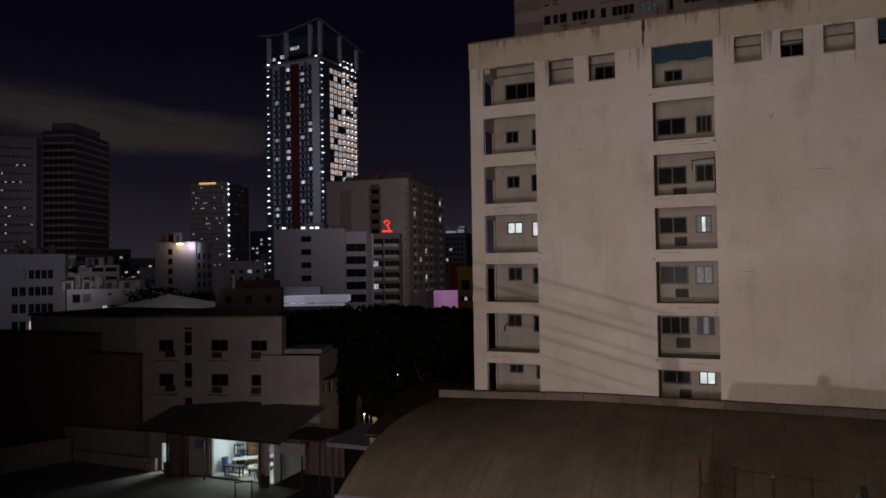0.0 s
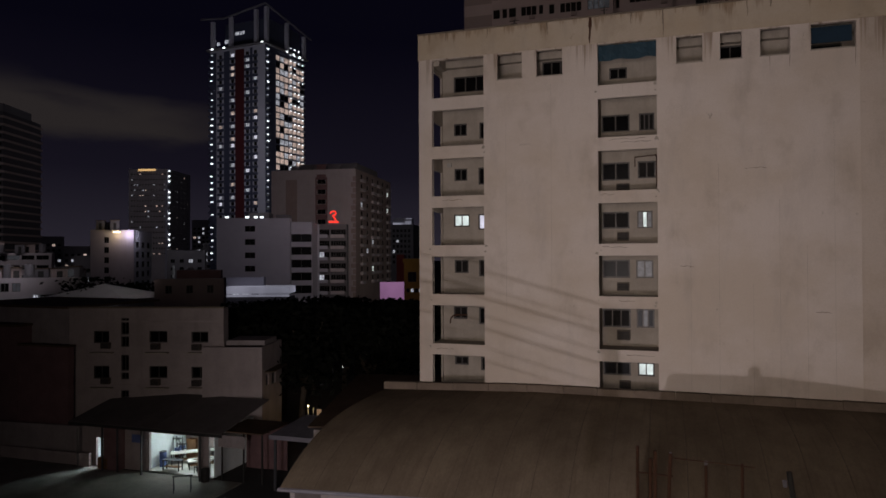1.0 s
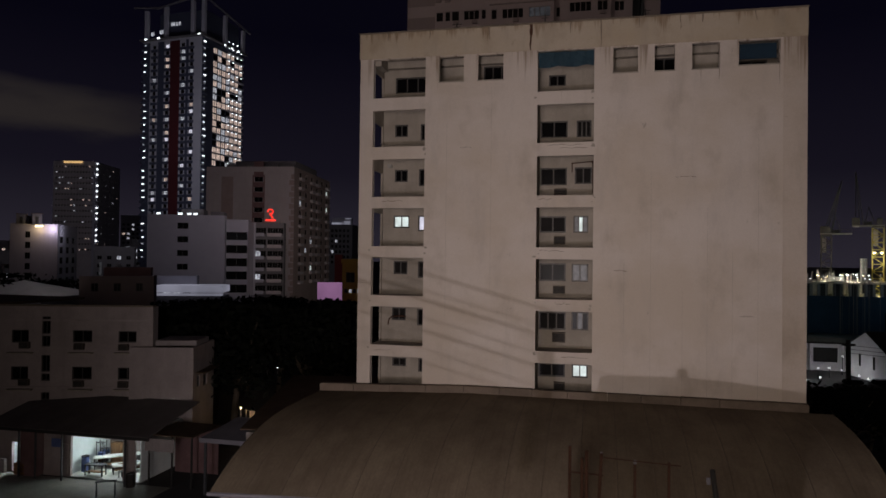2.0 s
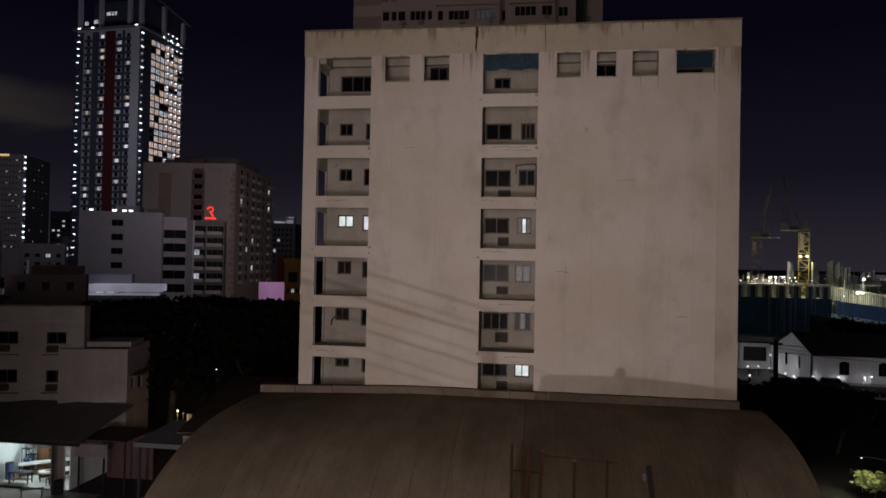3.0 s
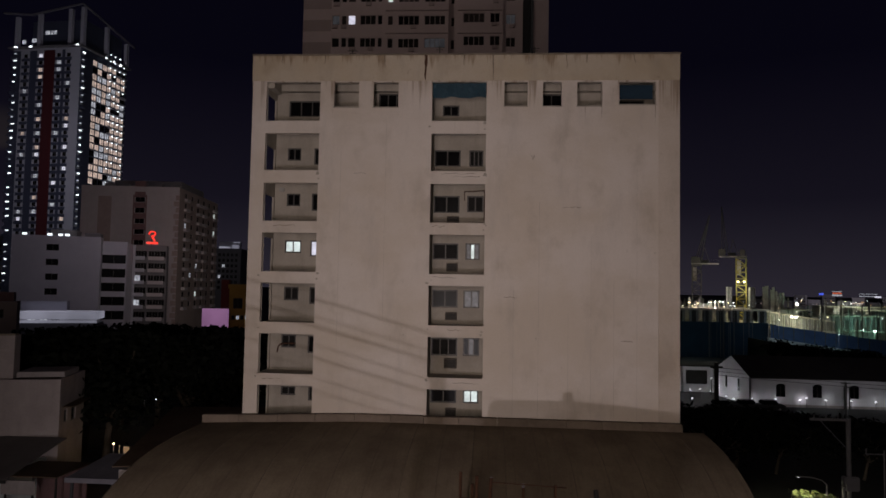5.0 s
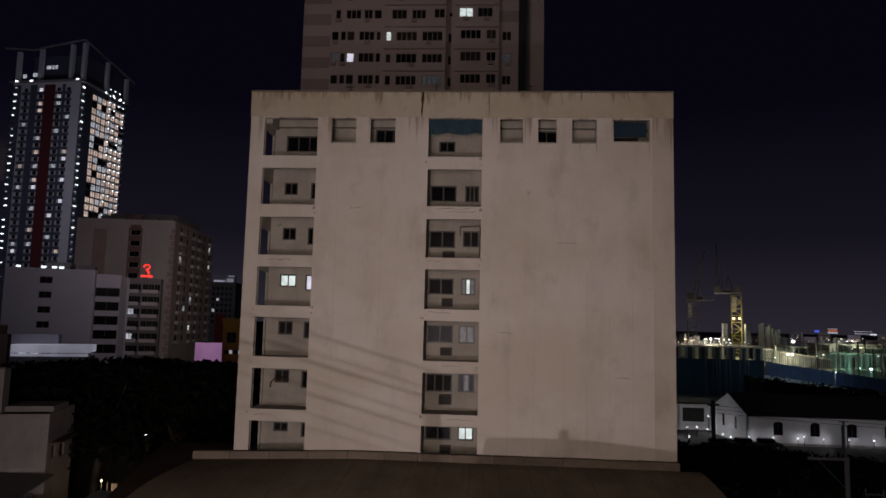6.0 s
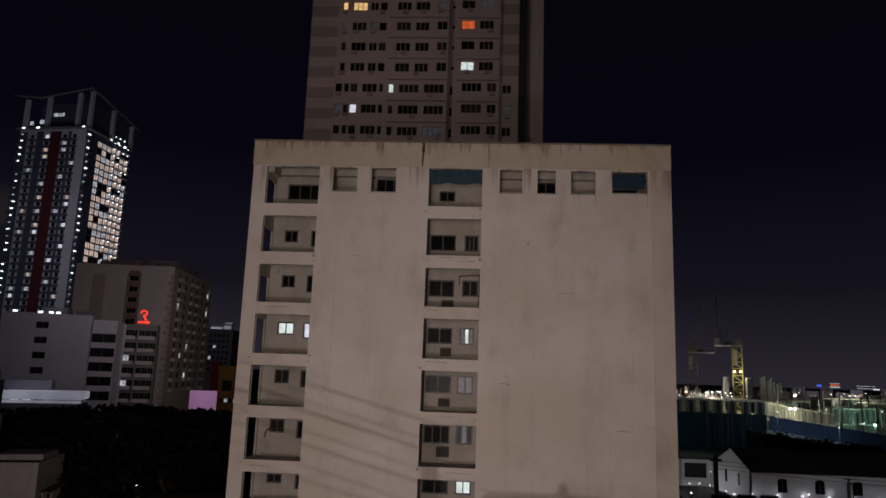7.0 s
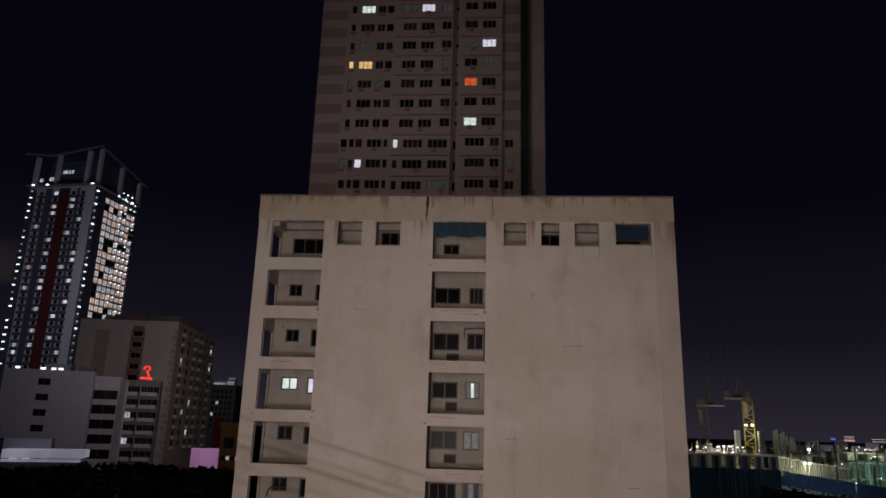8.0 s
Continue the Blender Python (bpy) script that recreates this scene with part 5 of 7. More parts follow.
    part("leg", boxes((-w + 0.4, -w + 0.8, 0.1, 0.5, 0, height(140, -3.75))), M_STEEL, t)
    part("leg", boxes((-0.8, -0.4, 0.1, 0.5, 0, height(140, -3.75))), M_STEEL, t)
    t, w, d = corner_block("yellow_house", "ochre yellow house with a dark arched window", -19.4, 150, 4, -21.1, -19.3, height(150, -0.15), M_YELLOW, fgrid=((0.15, 0.65, 1, 1.9, 10.5, 4, 1, 2.2), (0.1, 0.9, 4, 0.7, 8.2, 4, 1, 0.9)), lit=0.2, seed=2)
    part("cornice", boxes((-w - 0.2, 0.2, -0.4, -0.01, height(150, -0.15) - 0.9, height(150, -0.15))), M_YELLOW, t)
    part("side_pier", boxes((-w - 1.6, -w - 0.05, -0.2, 3, 0, height(150, 0.2))), M_REDWALL, t)
    t, w, d = corner_block("slim_tower", "slim far tower with a lit crown", -20.3, 420, 12, -22.3, -19.6, height(420, 2.7), M_BLK_D, fgrid=((0.1, 0.9, 5, 1.5, 12, 3.2, 7, 1.8),), lit=0.12, lit_mats=[M_LIT_FAR, M_LIT_PEACH], seed=12)
    part("crown", boxes((-w * 0.85, -w * 0.05, 0.4, 4, height(420, 2.7), height(420, 3.25))), M_BLK_B, t)
    # glowing boxes stand in for the lit parts of the crown
    for a, b, z0, z1 in ((0.85, 0.42, 2.72, 2.86), (0.36, 0.10, 2.72, 3.0), (0.3, 0.06, 3.16, 3.24)):
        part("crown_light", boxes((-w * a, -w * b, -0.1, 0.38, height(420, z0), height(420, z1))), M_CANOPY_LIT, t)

    # towers to the west
    t, w, d = corner_block("dark_tower", "unlit banded high-rise tower", -50.6, 330, 30, -52.6, -48.3, height(330, 10.3), M_BLK_E, fgrid=((0.02, 0.98, 6, 1.6, 14, 3.2, 18, 1.5),), lit=0.0, seed=21)
    for k in range(22):
        z = 12.6 + 3.2 * k
        if z < height(330, 10.0):
            part("floor_band", boxes((-w - 0.3, 0.8, -0.8, -0.01, z, z + 0.8)), M_BLK_A2, t)
            part("floor_band", boxes((0.01, 0.8, -0.005, d, z, z + 0.8)), M_BLK_A2, t)
    part("crown", boxes((-w * 0.8, -1, 2, d * 0.8, height(330, 10.3), height(330, 10.9))), M_BLK_D, t)
    corner_block("lit_tower", "high-rise tower with scattered lit windows", -53.0, 300, 12, -56.5, -52.7, height(300, 9.6), M_BLK_D, fgrid=((0.05, 0.95, 14, 0.7, 14, 3.2, 16, 0.8),), lit=0.11, lit_mats=[M_LIT_FAR, M_LIT_PEACH], seed=22)
    # front takes a paler tone in place of light, side a darker one
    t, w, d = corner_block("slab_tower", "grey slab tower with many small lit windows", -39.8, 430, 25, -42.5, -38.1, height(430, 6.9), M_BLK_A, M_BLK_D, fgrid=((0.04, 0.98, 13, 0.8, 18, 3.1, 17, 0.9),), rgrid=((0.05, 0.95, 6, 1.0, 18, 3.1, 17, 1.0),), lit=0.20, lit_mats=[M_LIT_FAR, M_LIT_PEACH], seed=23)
    part("crown_lamps", boxes((-w * 0.75, -w * 0.3, -0.3, -0.01, height(430, 6.75), height(430, 6.9))), M_LIT_WARM, t)
    part("stair_core", boxes((-1.0, 0.3, -0.5, 3, 0, height(430, 6.3))), M_BLK_B, t)
    for k in range(16):
        part("balcony_lamp", boxes((0.35, 1.0, 1.0, 1.9, 20 + 3.1 * k, 20.8 + 3.1 * k)), M_LAMP_SMALL if k % 4 else M_BLK_D, t)
    # mid-height block lit by a wall lamp
    tP = height(240, 2.15)
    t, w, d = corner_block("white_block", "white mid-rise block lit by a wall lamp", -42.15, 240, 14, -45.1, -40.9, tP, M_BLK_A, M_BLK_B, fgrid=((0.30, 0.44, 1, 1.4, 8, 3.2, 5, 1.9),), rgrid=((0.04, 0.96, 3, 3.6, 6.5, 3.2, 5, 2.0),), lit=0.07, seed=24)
    part("wall_lamp", boxes((-w * 0.45, -w * 0.30, -1.3, -0.9, tP - 0.9, tP - 0.5)), M_LAMP_WARM, t)
    c, X, Y = corner_frame(-42.15, 240, 14)
    # first light belongs to the lamp; second is added to brighten the corner
    for f, col, e in ((0.36, (1.0, 0.75, 0.35), 260), (0.1, (0.75, 0.7, 1.0), 620)):
        q = c - X * (w * f) - Y * 2.0
        point_lamp("wall_light", (q.x, q.y, tP - 1.4), e, col, 0.3)
    # added fill for the side face, no lamp there
    q = c + X * 3.0 + Y * 4.0
    point_lamp("wall_light", (q.x, q.y, tP - 2.0), 240, (0.85, 0.82, 1.0), 0.3)
    corner_block("left_block", "grey mid-rise block with warm lit rooms", -51.2, 150, 6, -56, -51.0, height(150, 1.25), M_BLK_B, fgrid=((0.3, 0.5, 2, 1.0, 5, 3.2, 4, 1.7), (0.52, 0.85, 4, 0.9, 5, 3.2, 4, 1.7)), lit=0.10, lit_mats=[M_LIT_PEACH, M_LIT_DIM], seed=25)
    corner_block("podium", "long low podium with dim ribbon windows", -47.6, 260, 10, -51.4, -47.4, height(260, 0.4), M_BLK_A, fgrid=((0.03, 0.97, 4, 3.6, 6, 3.2, 4, 1.4),), lit=0.1, lit_mats=[M_LIT_DIM], seed=26)
    corner_block("town_house", "pale town house with a curved window row", -45.5, 120, 6, -51.1, -45.3, height(120, -1.4), M_BLK_A, fgrid=((0.05, 0.3, 2, 1.1, 8, 3.0, 2, 1.3), (0.42, 0.72, 5, 0.8, 9.4, 3.0, 1, 1.1)), lit=0.4, lit_mats=[M_LIT_DIM, M_LIT_DIM, M_LIT_FAR], seed=27)
    # roofs just behind the white house
    t = thing("pyramid_roof", "pale pyramid roof seen over a dark roof edge", "roof", pose(-76, 76, 0))
    bm = bmesh.new()
    v = [bm.verts.new(p) for p in ((-7.6, -2, 10.4), (6.5, -1, 10.4), (8, 8, 10.4), (-7, 8, 10.4), (-1.2, 3.5, 12.3))]
    for q in ((0, 1, 4), (1, 2, 4), (2, 3, 4), (3, 0, 4), (3, 2, 1, 0)):
        bm.faces.new([v[i] for i in q])
    part("roof", bm, M_CHURCH, t)
    part("wall", boxes((-6.5, 5.5, -0.8, 7, 0, 10.38)), M_BLK_D, t)
    t, w, d = corner_block("brown_house", "brown flat-roofed house with a dark roof shed", -35.6, 92, 4, -40.7, -35.4, height(92, -1.65), M_BLK_A2, fgrid=((0.05, 0.95, 3, 0.8, 11.5, 3, 1, 1.0),), lit=0.0, seed=28)
    part("shed", boxes((-w * 0.7, -w * 0.05, 1, 4, height(92, -1.65), height(92, -1.0))), M_DARKWALL, t)
    # post glows faintly by itself to show pale, it is no lamp
    part("white_post", boxes((-w * 0.75, -w * 0.72, 0.2, 0.5, height(92, -1.6), height(92, -0.6))), M_LIT_DIM, t)
    # roof clutter: tanks, stair heads and lean-tos on the low roofs
    rnd = random.Random(63)
    for az, r, el, n in ((-49.6, 118, -1.4, 5), (-46.6, 118, -1.4, 5), (-49.5, 255, 0.4, 5), (-43.4, 236, 2.15, 3), (-53.0, 148, 1.25, 4), (-38.4, 91, -1.65, 2)):
        for i in range(n):
            a = az + rnd.uniform(-1.6, 1.6)
            rr = r + rnd.uniform(5, 9)
            z = height(r, el) - 0.15
            c = Vector((math.sin(radians(a)), math.cos(radians(a)))) * rr
            if rnd.random() < 0.4:
                k = thing("water_tank", "small dull water tank on a flat roof", "tank", pose(c.x, c.y, z), "roof tanks")
                h = rr * rnd.uniform(0.008, 0.013)
                part("body", rods([((0, 0, 0.5), (0, 0, 0.5 + h))], 0.45 * h, 12), M_BLK_D, k)
                part("lid", rods([((0, 0, 0.5 + h), (0, 0, 0.62 + h))], 0.2 * h, 10), M_BLK_D, k)
                part("stand", boxes((-0.4 * h, 0.4 * h, -0.4 * h, 0.4 * h, 0, 0.5)), M_BLK_D, k)
            else:
                k = thing("roof_shed", "small grey stair head on a flat roof", "shed", pose(c.x, c.y, z, 0, 0, -a + rnd.uniform(-12, 12)), "roof sheds")
                w2, h = rr * rnd.uniform(0.010, 0.022), rr * rnd.uniform(0.008, 0.014)
                part("wall", boxes((-w2 / 2, w2 / 2, 0, w2, 0, h)), rnd.choice((M_BLK_A2, M_BLK_D, M_BLK_D)), k)
                part("roof", boxes((-w2 / 2 - 0.2, w2 / 2 + 0.2, -0.3, w2 + 0.2, h, h + 0.15)), M_ROOF2, k)
                part("door", boxes((-0.4, 0.4, -0.05, -0.004, 0.05, h * 0.75)), M_LIT_DIM if rnd.random() < 0.3 else M_DARK, k)
    # low far skyline to the west, with scattered lights
    rnd = random.Random(40)
    for i, (a, b, e, r) in enumerate(((-48.4, -46.9, 1.6, 520), (-46.9, -45.2, 0.9, 480), (-38.0, -36.6, 3.0, 560), (-37.2, -36.4, 1.2, 400), (-39.8, -37.0, 0.6, 320), (-46.2, -44.8, 0.2, 300))):
        corner_block("city_block", "distant dark city block with a few lights", b, r, 8, a, b + 0.1, height(r, e), M_BLK_D, fgrid=((0.03, 0.97, 4, 1.8, 7, 3.4, max(2, int((height(r, e) - 8) / 3.4)), 1.6),), lit=0.35, lit_mats=[M_LIT_FAR, M_LIT_PEACH, M_LIT_FAR], seed=50 + i)


far_blocks()


# ---- the condominium tower behind the main block ----
def condo():
    t = thing("condo_tower", "beige condominium tower with bay windows, few lit", "tower")
    Y, TOP, P = 87.0, 112.0, 3.02
    up = [(-20.62, -19.9), (-19.2, -17.15), (-16.75, -15.6), (-15.4, -14.35), (-12.85, -10.85), (-10.22, -8.3), (-7.24, -5.82), (-3.92, -2.1), (-1.47, 0.5)]
    lo = [(-21.1, -20.1), (-18.98, -17.96), (-17.38, -15.27), (-13.58, -12.85), (-12.2, -9.44), (-8.77, -6.04), (-3.72, -0.99), (-0.3, 0.99), (1.76, 3.0), (-19.86, -19.15), (-15.05, -14.4), (-5.4, -4.9)]
    bays = [(-25.15, -21.2, 1.0), (-21.2, -13.85, 0.4), (-13.85, -5.62, -0.5), (-5.62, -4.5, 0.5), (-4.5, 1.35, -0.4), (1.35, 3.95, 0.2)]
    lit = {(13, 0): M_LIT_WARM, (13, 1): M_LIT_WARM, (12, 7): M_LIT_RED, (12, 0): M_LIT_DIM, (12, 2): M_LIT_DIM, (10, 7): M_LIT, (8, 1): M_LIT_V, (8, 8): M_LIT_DIM, (7, 5): M_LIT_DIM, (9, 3): M_LIT,
           (14, 8): M_LIT_V, (14, 1): M_LIT_DIM, (14, 7): M_LIT_DIM, (16, 1): M_LIT, (16, 4): M_LIT_DIM, (16, 5): M_LIT_V, (13, 6): M_LIT_DIM, (16, 6): M_LIT_DIM, (8, 0): M_LIT_DIM, (13, 8): M_LIT_DIM}
    # row k has its window heads at this height
    heads = [63.12 + P * (k - 12) for k in range(28)]
    holes = []
    for k, z in enumerate(heads):
        for i, (a, b) in enumerate(lo if k < 10 else up):
            up_by = 0.45 if b < -14 else 0.3 if a > -4 else 0.12 if -7.5 < a < -4.8 else 0.0
            holes.append((a, b, z - 1.3 + up_by, z + up_by, k, i))
    holes += [(-5.3, -4.8, z - 0.55, z + 0.02, k, 20) for k, z in enumerate(heads) if k >= 10]
    for x0, x1, off in bays:
        hs = [h for h in holes if h[0] >= x0 and h[1] <= x1]
        part("bay_wall", panel(bmesh.new(), x0, x1, 0, TOP, [h[:4] for h in hs], 0.3, pose(0, Y + off, 0)), M_CONDO_A, t)
        for a, b, c, d, k, i in hs:
            pm = lit.get((k, i), (M_GLASS, M_GLASS2, M_ROOM_DIM)[(k * 7 + i * 5 + k * i) % 3])
            far_window(t, pose(a, Y + off + 0.1, c), b - a, d - c, max(1, round((b - a) / 0.75)), pm, M_CONDO_A if (k + i) % 2 else M_CONDO_B, 0.07)
        # bay cheeks
        part("bay_cheek", boxes((x0 + 0.002, x0 + 0.25, Y + off + 0.302, Y + 2.5, 0, TOP), (x1 - 0.25, x1 - 0.002, Y + off + 0.302, Y + 2.5, 0, TOP)), M_CONDO_A, t)
    rnd = random.Random(17)
    unit = bpy.data.meshes.new("air_conditioner")
    ub = boxes((0, 0.7, -0.35, 0, 0, 0.45))
    ub.to_mesh(unit)
    ub.free()
    unit.materials.append(M_CONDO_B)
    for a, b, c, d, k, i in holes:
        if i < 10 and 5 < k < 19 and rnd.random() < 0.45:
            off = [q[2] for q in bays if q[0] <= a and b <= q[1]][0]
            piece("air_conditioner", unit, t, pose(a + rnd.uniform(0, max(0.0, b - a - 0.7)), Y + off - 0.003, c - 0.55))
    # taupe bands at window height, slightly proud
    for k, z in enumerate(heads):
        for j, (x0, x1, off) in enumerate(bays):
            if j == 0 or j == 5 and k >= 10:
                part("wall_band", boxes((x0 + 0.01, x1 - 0.01, Y + off - 0.03, Y + off - 0.002, z - 1.5, z + 0.05)), M_CONDO_B, t)
            elif j in (2, 4):
                part("ledge", boxes((x0 + 0.05, x1 - 0.05, Y + off - 0.25, Y + off - 0.002, z + 0.5, z + 0.62)), M_CONDO_B, t)
    # darkness between the wings is put into this wall's colour
    part("recess", boxes((3.96, 5.0, Y + 2.2, Y + 2.5, 0, TOP)), M_CONDO_D, t, "set-back strip between the wings, darkness put into its colour")
    part("wing_wall", boxes((5.1, 7.35, Y + 1.4, Y + 14, 0, TOP)), M_CONDO_A, t)
    part("wing_edge", boxes((5.0, 5.35, Y + 1.0, Y + 1.39, 0, TOP)), M_CONDO_D, t)
    part("core", boxes((-25.1, 5.0, Y + 2.51, Y + 16, 0, TOP - 0.2)), M_CONDO_B, t)
    for k in (11, 14):
        part("wing_lamp", boxes((6.4, 6.7, Y + 1.3, Y + 1.39, heads[k] - 1.2, heads[k] + 0.3)), M_LIT_DIM, t)


condo()


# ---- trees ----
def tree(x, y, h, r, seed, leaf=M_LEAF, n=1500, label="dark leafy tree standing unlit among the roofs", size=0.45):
    rnd = random.Random(seed)
    t = thing("tree", label, "tree", pose(x, y, 0), "trees")
    bm = bmesh.new()
    rod(bm, (0, 0, 0), (0.1 * r, 0, h * 0.45), 0.05 * h * 0.6, 8, 0.03 * h * 0.6)
    tips = []
    for i in range(9):
        a = 2 * math.pi * i / 9 + rnd.uniform(-0.3, 0.3)
        rr = r * rnd.uniform(0.4, 0.85)
        tip = (rr * math.cos(a), rr * math.sin(a), h * rnd.uniform(0.55, 0.9))
        rod(bm, (0.1 * r, 0, h * rnd.uniform(0.3, 0.45)), tip, 0.018 * h, 6, 0.006 * h)
        tips.append(Vector(tip))
    tips.append(Vector((0, 0, h * 0.88)))
    part("trunk", bm, M_BARK, t)
    verts, faces = [], []
    for i in range(n):
        c = rnd.choice(tips) + Vector((rnd.gauss(0, 0.26 * r), rnd.gauss(0, 0.26 * r), rnd.gauss(0, 0.10 * h)))
        if c.z > h:
            c.z = h - rnd.random() * 0.4
        u = Vector((rnd.gauss(0, 1), rnd.gauss(0, 1), rnd.gauss(0, 0.6))).normalized()
        w = u.cross(Vector((rnd.gauss(0, 1), rnd.gauss(0, 1), rnd.gauss(0, 1)))).normalized()
        s = size * rnd.uniform(0.6, 1.4)
        k = len(verts)
        verts += [c - u * s, c + w * s * 0.45, c + u * s, c - w * s * 0.45]
        faces.append((k, k + 1, k + 2, k + 3))
    me = bpy.data.meshes.new("crown")
    me.from_pydata([tuple(v) for v in verts], [], faces)
    me.materials.append(leaf)
    piece("crown", me, t)


def trees():
    rnd = random.Random(3)
    # dark belt between the white house and the main block
    for i, (az, r, w) in enumerate(((-34.0, 67, 3.4), (-32.2, 68, 4), (-34.2, 78, 5), (-32.5, 92, 5.5), (-31, 72, 5), (-30, 105, 6), (-28.6, 84, 5.5), (-27.5, 98, 6), (-26.2, 78, 5), (-25.2, 112, 6), (-24.2, 90, 5.5), (-22.8, 104, 6), (-21.6, 84, 5), (-20.6, 96, 5.5), (-19.8, 74, 4.5), (-28.8, 118, 6), (-24.0, 66, 4), (-21.5, 66, 4), (-29.6, 64, 4))):
        h = 16 - (0.066 if az > -24.5 else 0.058) * r + rnd.uniform(-1.7, 0.4)
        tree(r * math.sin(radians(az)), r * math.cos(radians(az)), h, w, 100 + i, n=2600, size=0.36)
    for i, (az, r, h, w) in enumerate(((-44.2, 115, 14.6, 5), (-43.2, 120, 13.2, 5), (-41.6, 118, 13.6, 5))):
        tree(r * math.sin(radians(az)), r * math.cos(radians(az)), h - 1.5, w, 140 + i, n=1800, size=0.4)
    # dark garden on the church side
    for i, (az, r, w) in enumerate(((16.6, 78, 4.5), (18.6, 86, 5), (20.8, 80, 5), (22.8, 88, 5), (24.6, 82, 5), (26.6, 86, 5), (28.8, 84, 5), (19.2, 66, 4), (22.0, 68, 4.5), (27.6, 70, 4.5), (30, 74, 5), (17.4, 62, 4))):
        h = 16 - 0.158 * r + rnd.uniform(-0.5, 0.0)
        tree(r * math.sin(radians(az)), r * math.cos(radians(az)), h, w, 160 + i, n=1500, size=0.28)
    for i in range(7):
        az = 22.2 + 1.25 * i
        tree(150 * math.tan(radians(az)), 150, 5.6 - 0.42 * i + rnd.uniform(-0.6, 0.5), 2.6, 210 + i, n=700, size=0.3, label="dark bushy tree on an embankment")
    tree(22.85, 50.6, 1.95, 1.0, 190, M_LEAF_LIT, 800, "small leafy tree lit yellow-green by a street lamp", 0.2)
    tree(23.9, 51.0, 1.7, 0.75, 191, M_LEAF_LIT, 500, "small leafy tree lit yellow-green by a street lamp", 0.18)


trees()


# ---- the church side ----
def church():
    t = thing("church", "long whitewashed church nave with a dark pitched roof", "church", pose(36.7, 99.6, 0))
    EZ, RZ, L, Dp = 4.05, 6.45, 46.0, 10.2
    holes = [(3.66 + 4.96 * i, 4.98 + 4.96 * i, 1.35, 2.85) for i in range(8)]
    part("nave_wall", panel(bmesh.new(), 0, L, 0, EZ, holes, 0.35), M_CHURCH, t)
    for a, b, c, d in holes:
        w = part("window", boxes((a, b, 0.12, 0.16, c, d)), M_GLASS, t)
        bm = bmesh.new()
        n = 10
        cx, rr = (a + b) / 2, (b - a) / 2
        ring = [bm.verts.new((cx + rr * math.cos(math.pi * i / n), -0.006, d + 0.55 * rr * math.sin(math.pi * i / n))) for i in range(n + 1)]
        bm.faces.new(ring[::-1])
        part("arch_head", bm, M_GLASS, w)
        part("mullion", boxes((cx - 0.04, cx + 0.04, 0.05, 0.11, c, d)), M_CHURCH_ROOF, w)
    # gable end
    bm = bmesh.new()
    g = [(-0.0, 0.0, 0.0), (0, Dp, 0), (0, Dp, EZ), (0, Dp / 2, RZ), (0, 0, EZ)]
    f = [bm.verts.new(Vector(p) + Vector((-0.01 - 0.14 * p[1], 0, 0))) for p in g]
    b = [bm.verts.new(v.co + Vector((0.3, 0, 0))) for v in f]
    bm.faces.new(f[::-1])
    bm.faces.new(b)
    for i in range(5):
        bm.faces.new((f[i], f[(i + 1) % 5], b[(i + 1) % 5], b[i]))
    part("gable_wall", bm, M_CHURCH, t)
    for y in (2.6, 6.2):
        part("window", boxes((-0.09 - 0.14 * y, -0.02 - 0.14 * y, y, y + 1.0, 1.7, 3.4)), M_GLASS, t)
    bm = bmesh.new()
    for (y0, z0), (y1, z1) in (((-0.4, EZ - 0.15), (Dp / 2, RZ + 0.05)), ((Dp + 0.4, EZ - 0.15), (Dp / 2, RZ + 0.05))):
        v = [bm.verts.new(p) for p in ((0.0 - 0.14 * y0, y0, z0), (L, y0, z0), (L, y1, z1), (0.0 - 0.14 * y1, y1, z1))]
        v2 = [bm.verts.new(q.co + Vector((0, 0, 0.12))) for q in v]
        bm.faces.new(v)
        bm.faces.new(v2)
        for i in range(4):
            bm.faces.new((v[i], v[(i + 1) % 4], v2[(i + 1) % 4], v2[i]))
    part("roof", bm, M_CHURCH_ROOF, t)
    part("plinth", boxes((0.05, L, -0.08, -0.004, 0, 0.35)), M_GREYWALL, t)
    for i, x in enumerate((0.2, 3.45, 6.75, 7.6, 10.2, 13.6, 16.9, 20.2, 23.6)):
        l = thing("garden_lamp", "small white up-light at the foot of a church wall", "lamp", pose(36.7 + x, 99.2, 0), "church lamps")
        z = 1.05 + 0.25 * (i == 3)
        part("post", rods([((0, 0, 0), (0, 0, z))], 0.03), M_STEEL, l)
        part("head", soft_box(-0.09, 0.09, -0.06, 0.06, z, z + 0.11, 0.025), M_LAMP, l)
        if i != 3 and i < 8:
            point_lamp("garden_light", (36.7 + x + 0.15, 98.95, z - 0.05), 11, (0.92, 0.94, 1.0), 0.1)
    part("porch_frame", boxes((12.6, 12.72, -0.5, -0.38, 0, 2.9), (13.3, 13.42, -0.5, -0.38, 0, 2.9), (12.6, 13.42, -0.5, -0.38, 2.9, 3.02)), M_DARK, t)
    for k, y in enumerate((101.3, 103.6, 106, 108.3)):
        l = thing("garden_lamp", "small white up-light at the foot of a church wall", "lamp", pose(35.4 - 0.14 * (y - 99.6), y, 0), "church lamps")
        part("post", rods([((0, 0, 0), (0, 0, 0.6))], 0.04), M_STEEL, l)
        part("head", soft_box(-0.09, 0.09, -0.08, 0.08, 0.6, 0.76, 0.03), M_LAMP, l)
        if k % 2:
            point_lamp("garden_light", (34.6, y, 1.2), 32, (0.92, 0.94, 1.0), 0.1)


church()


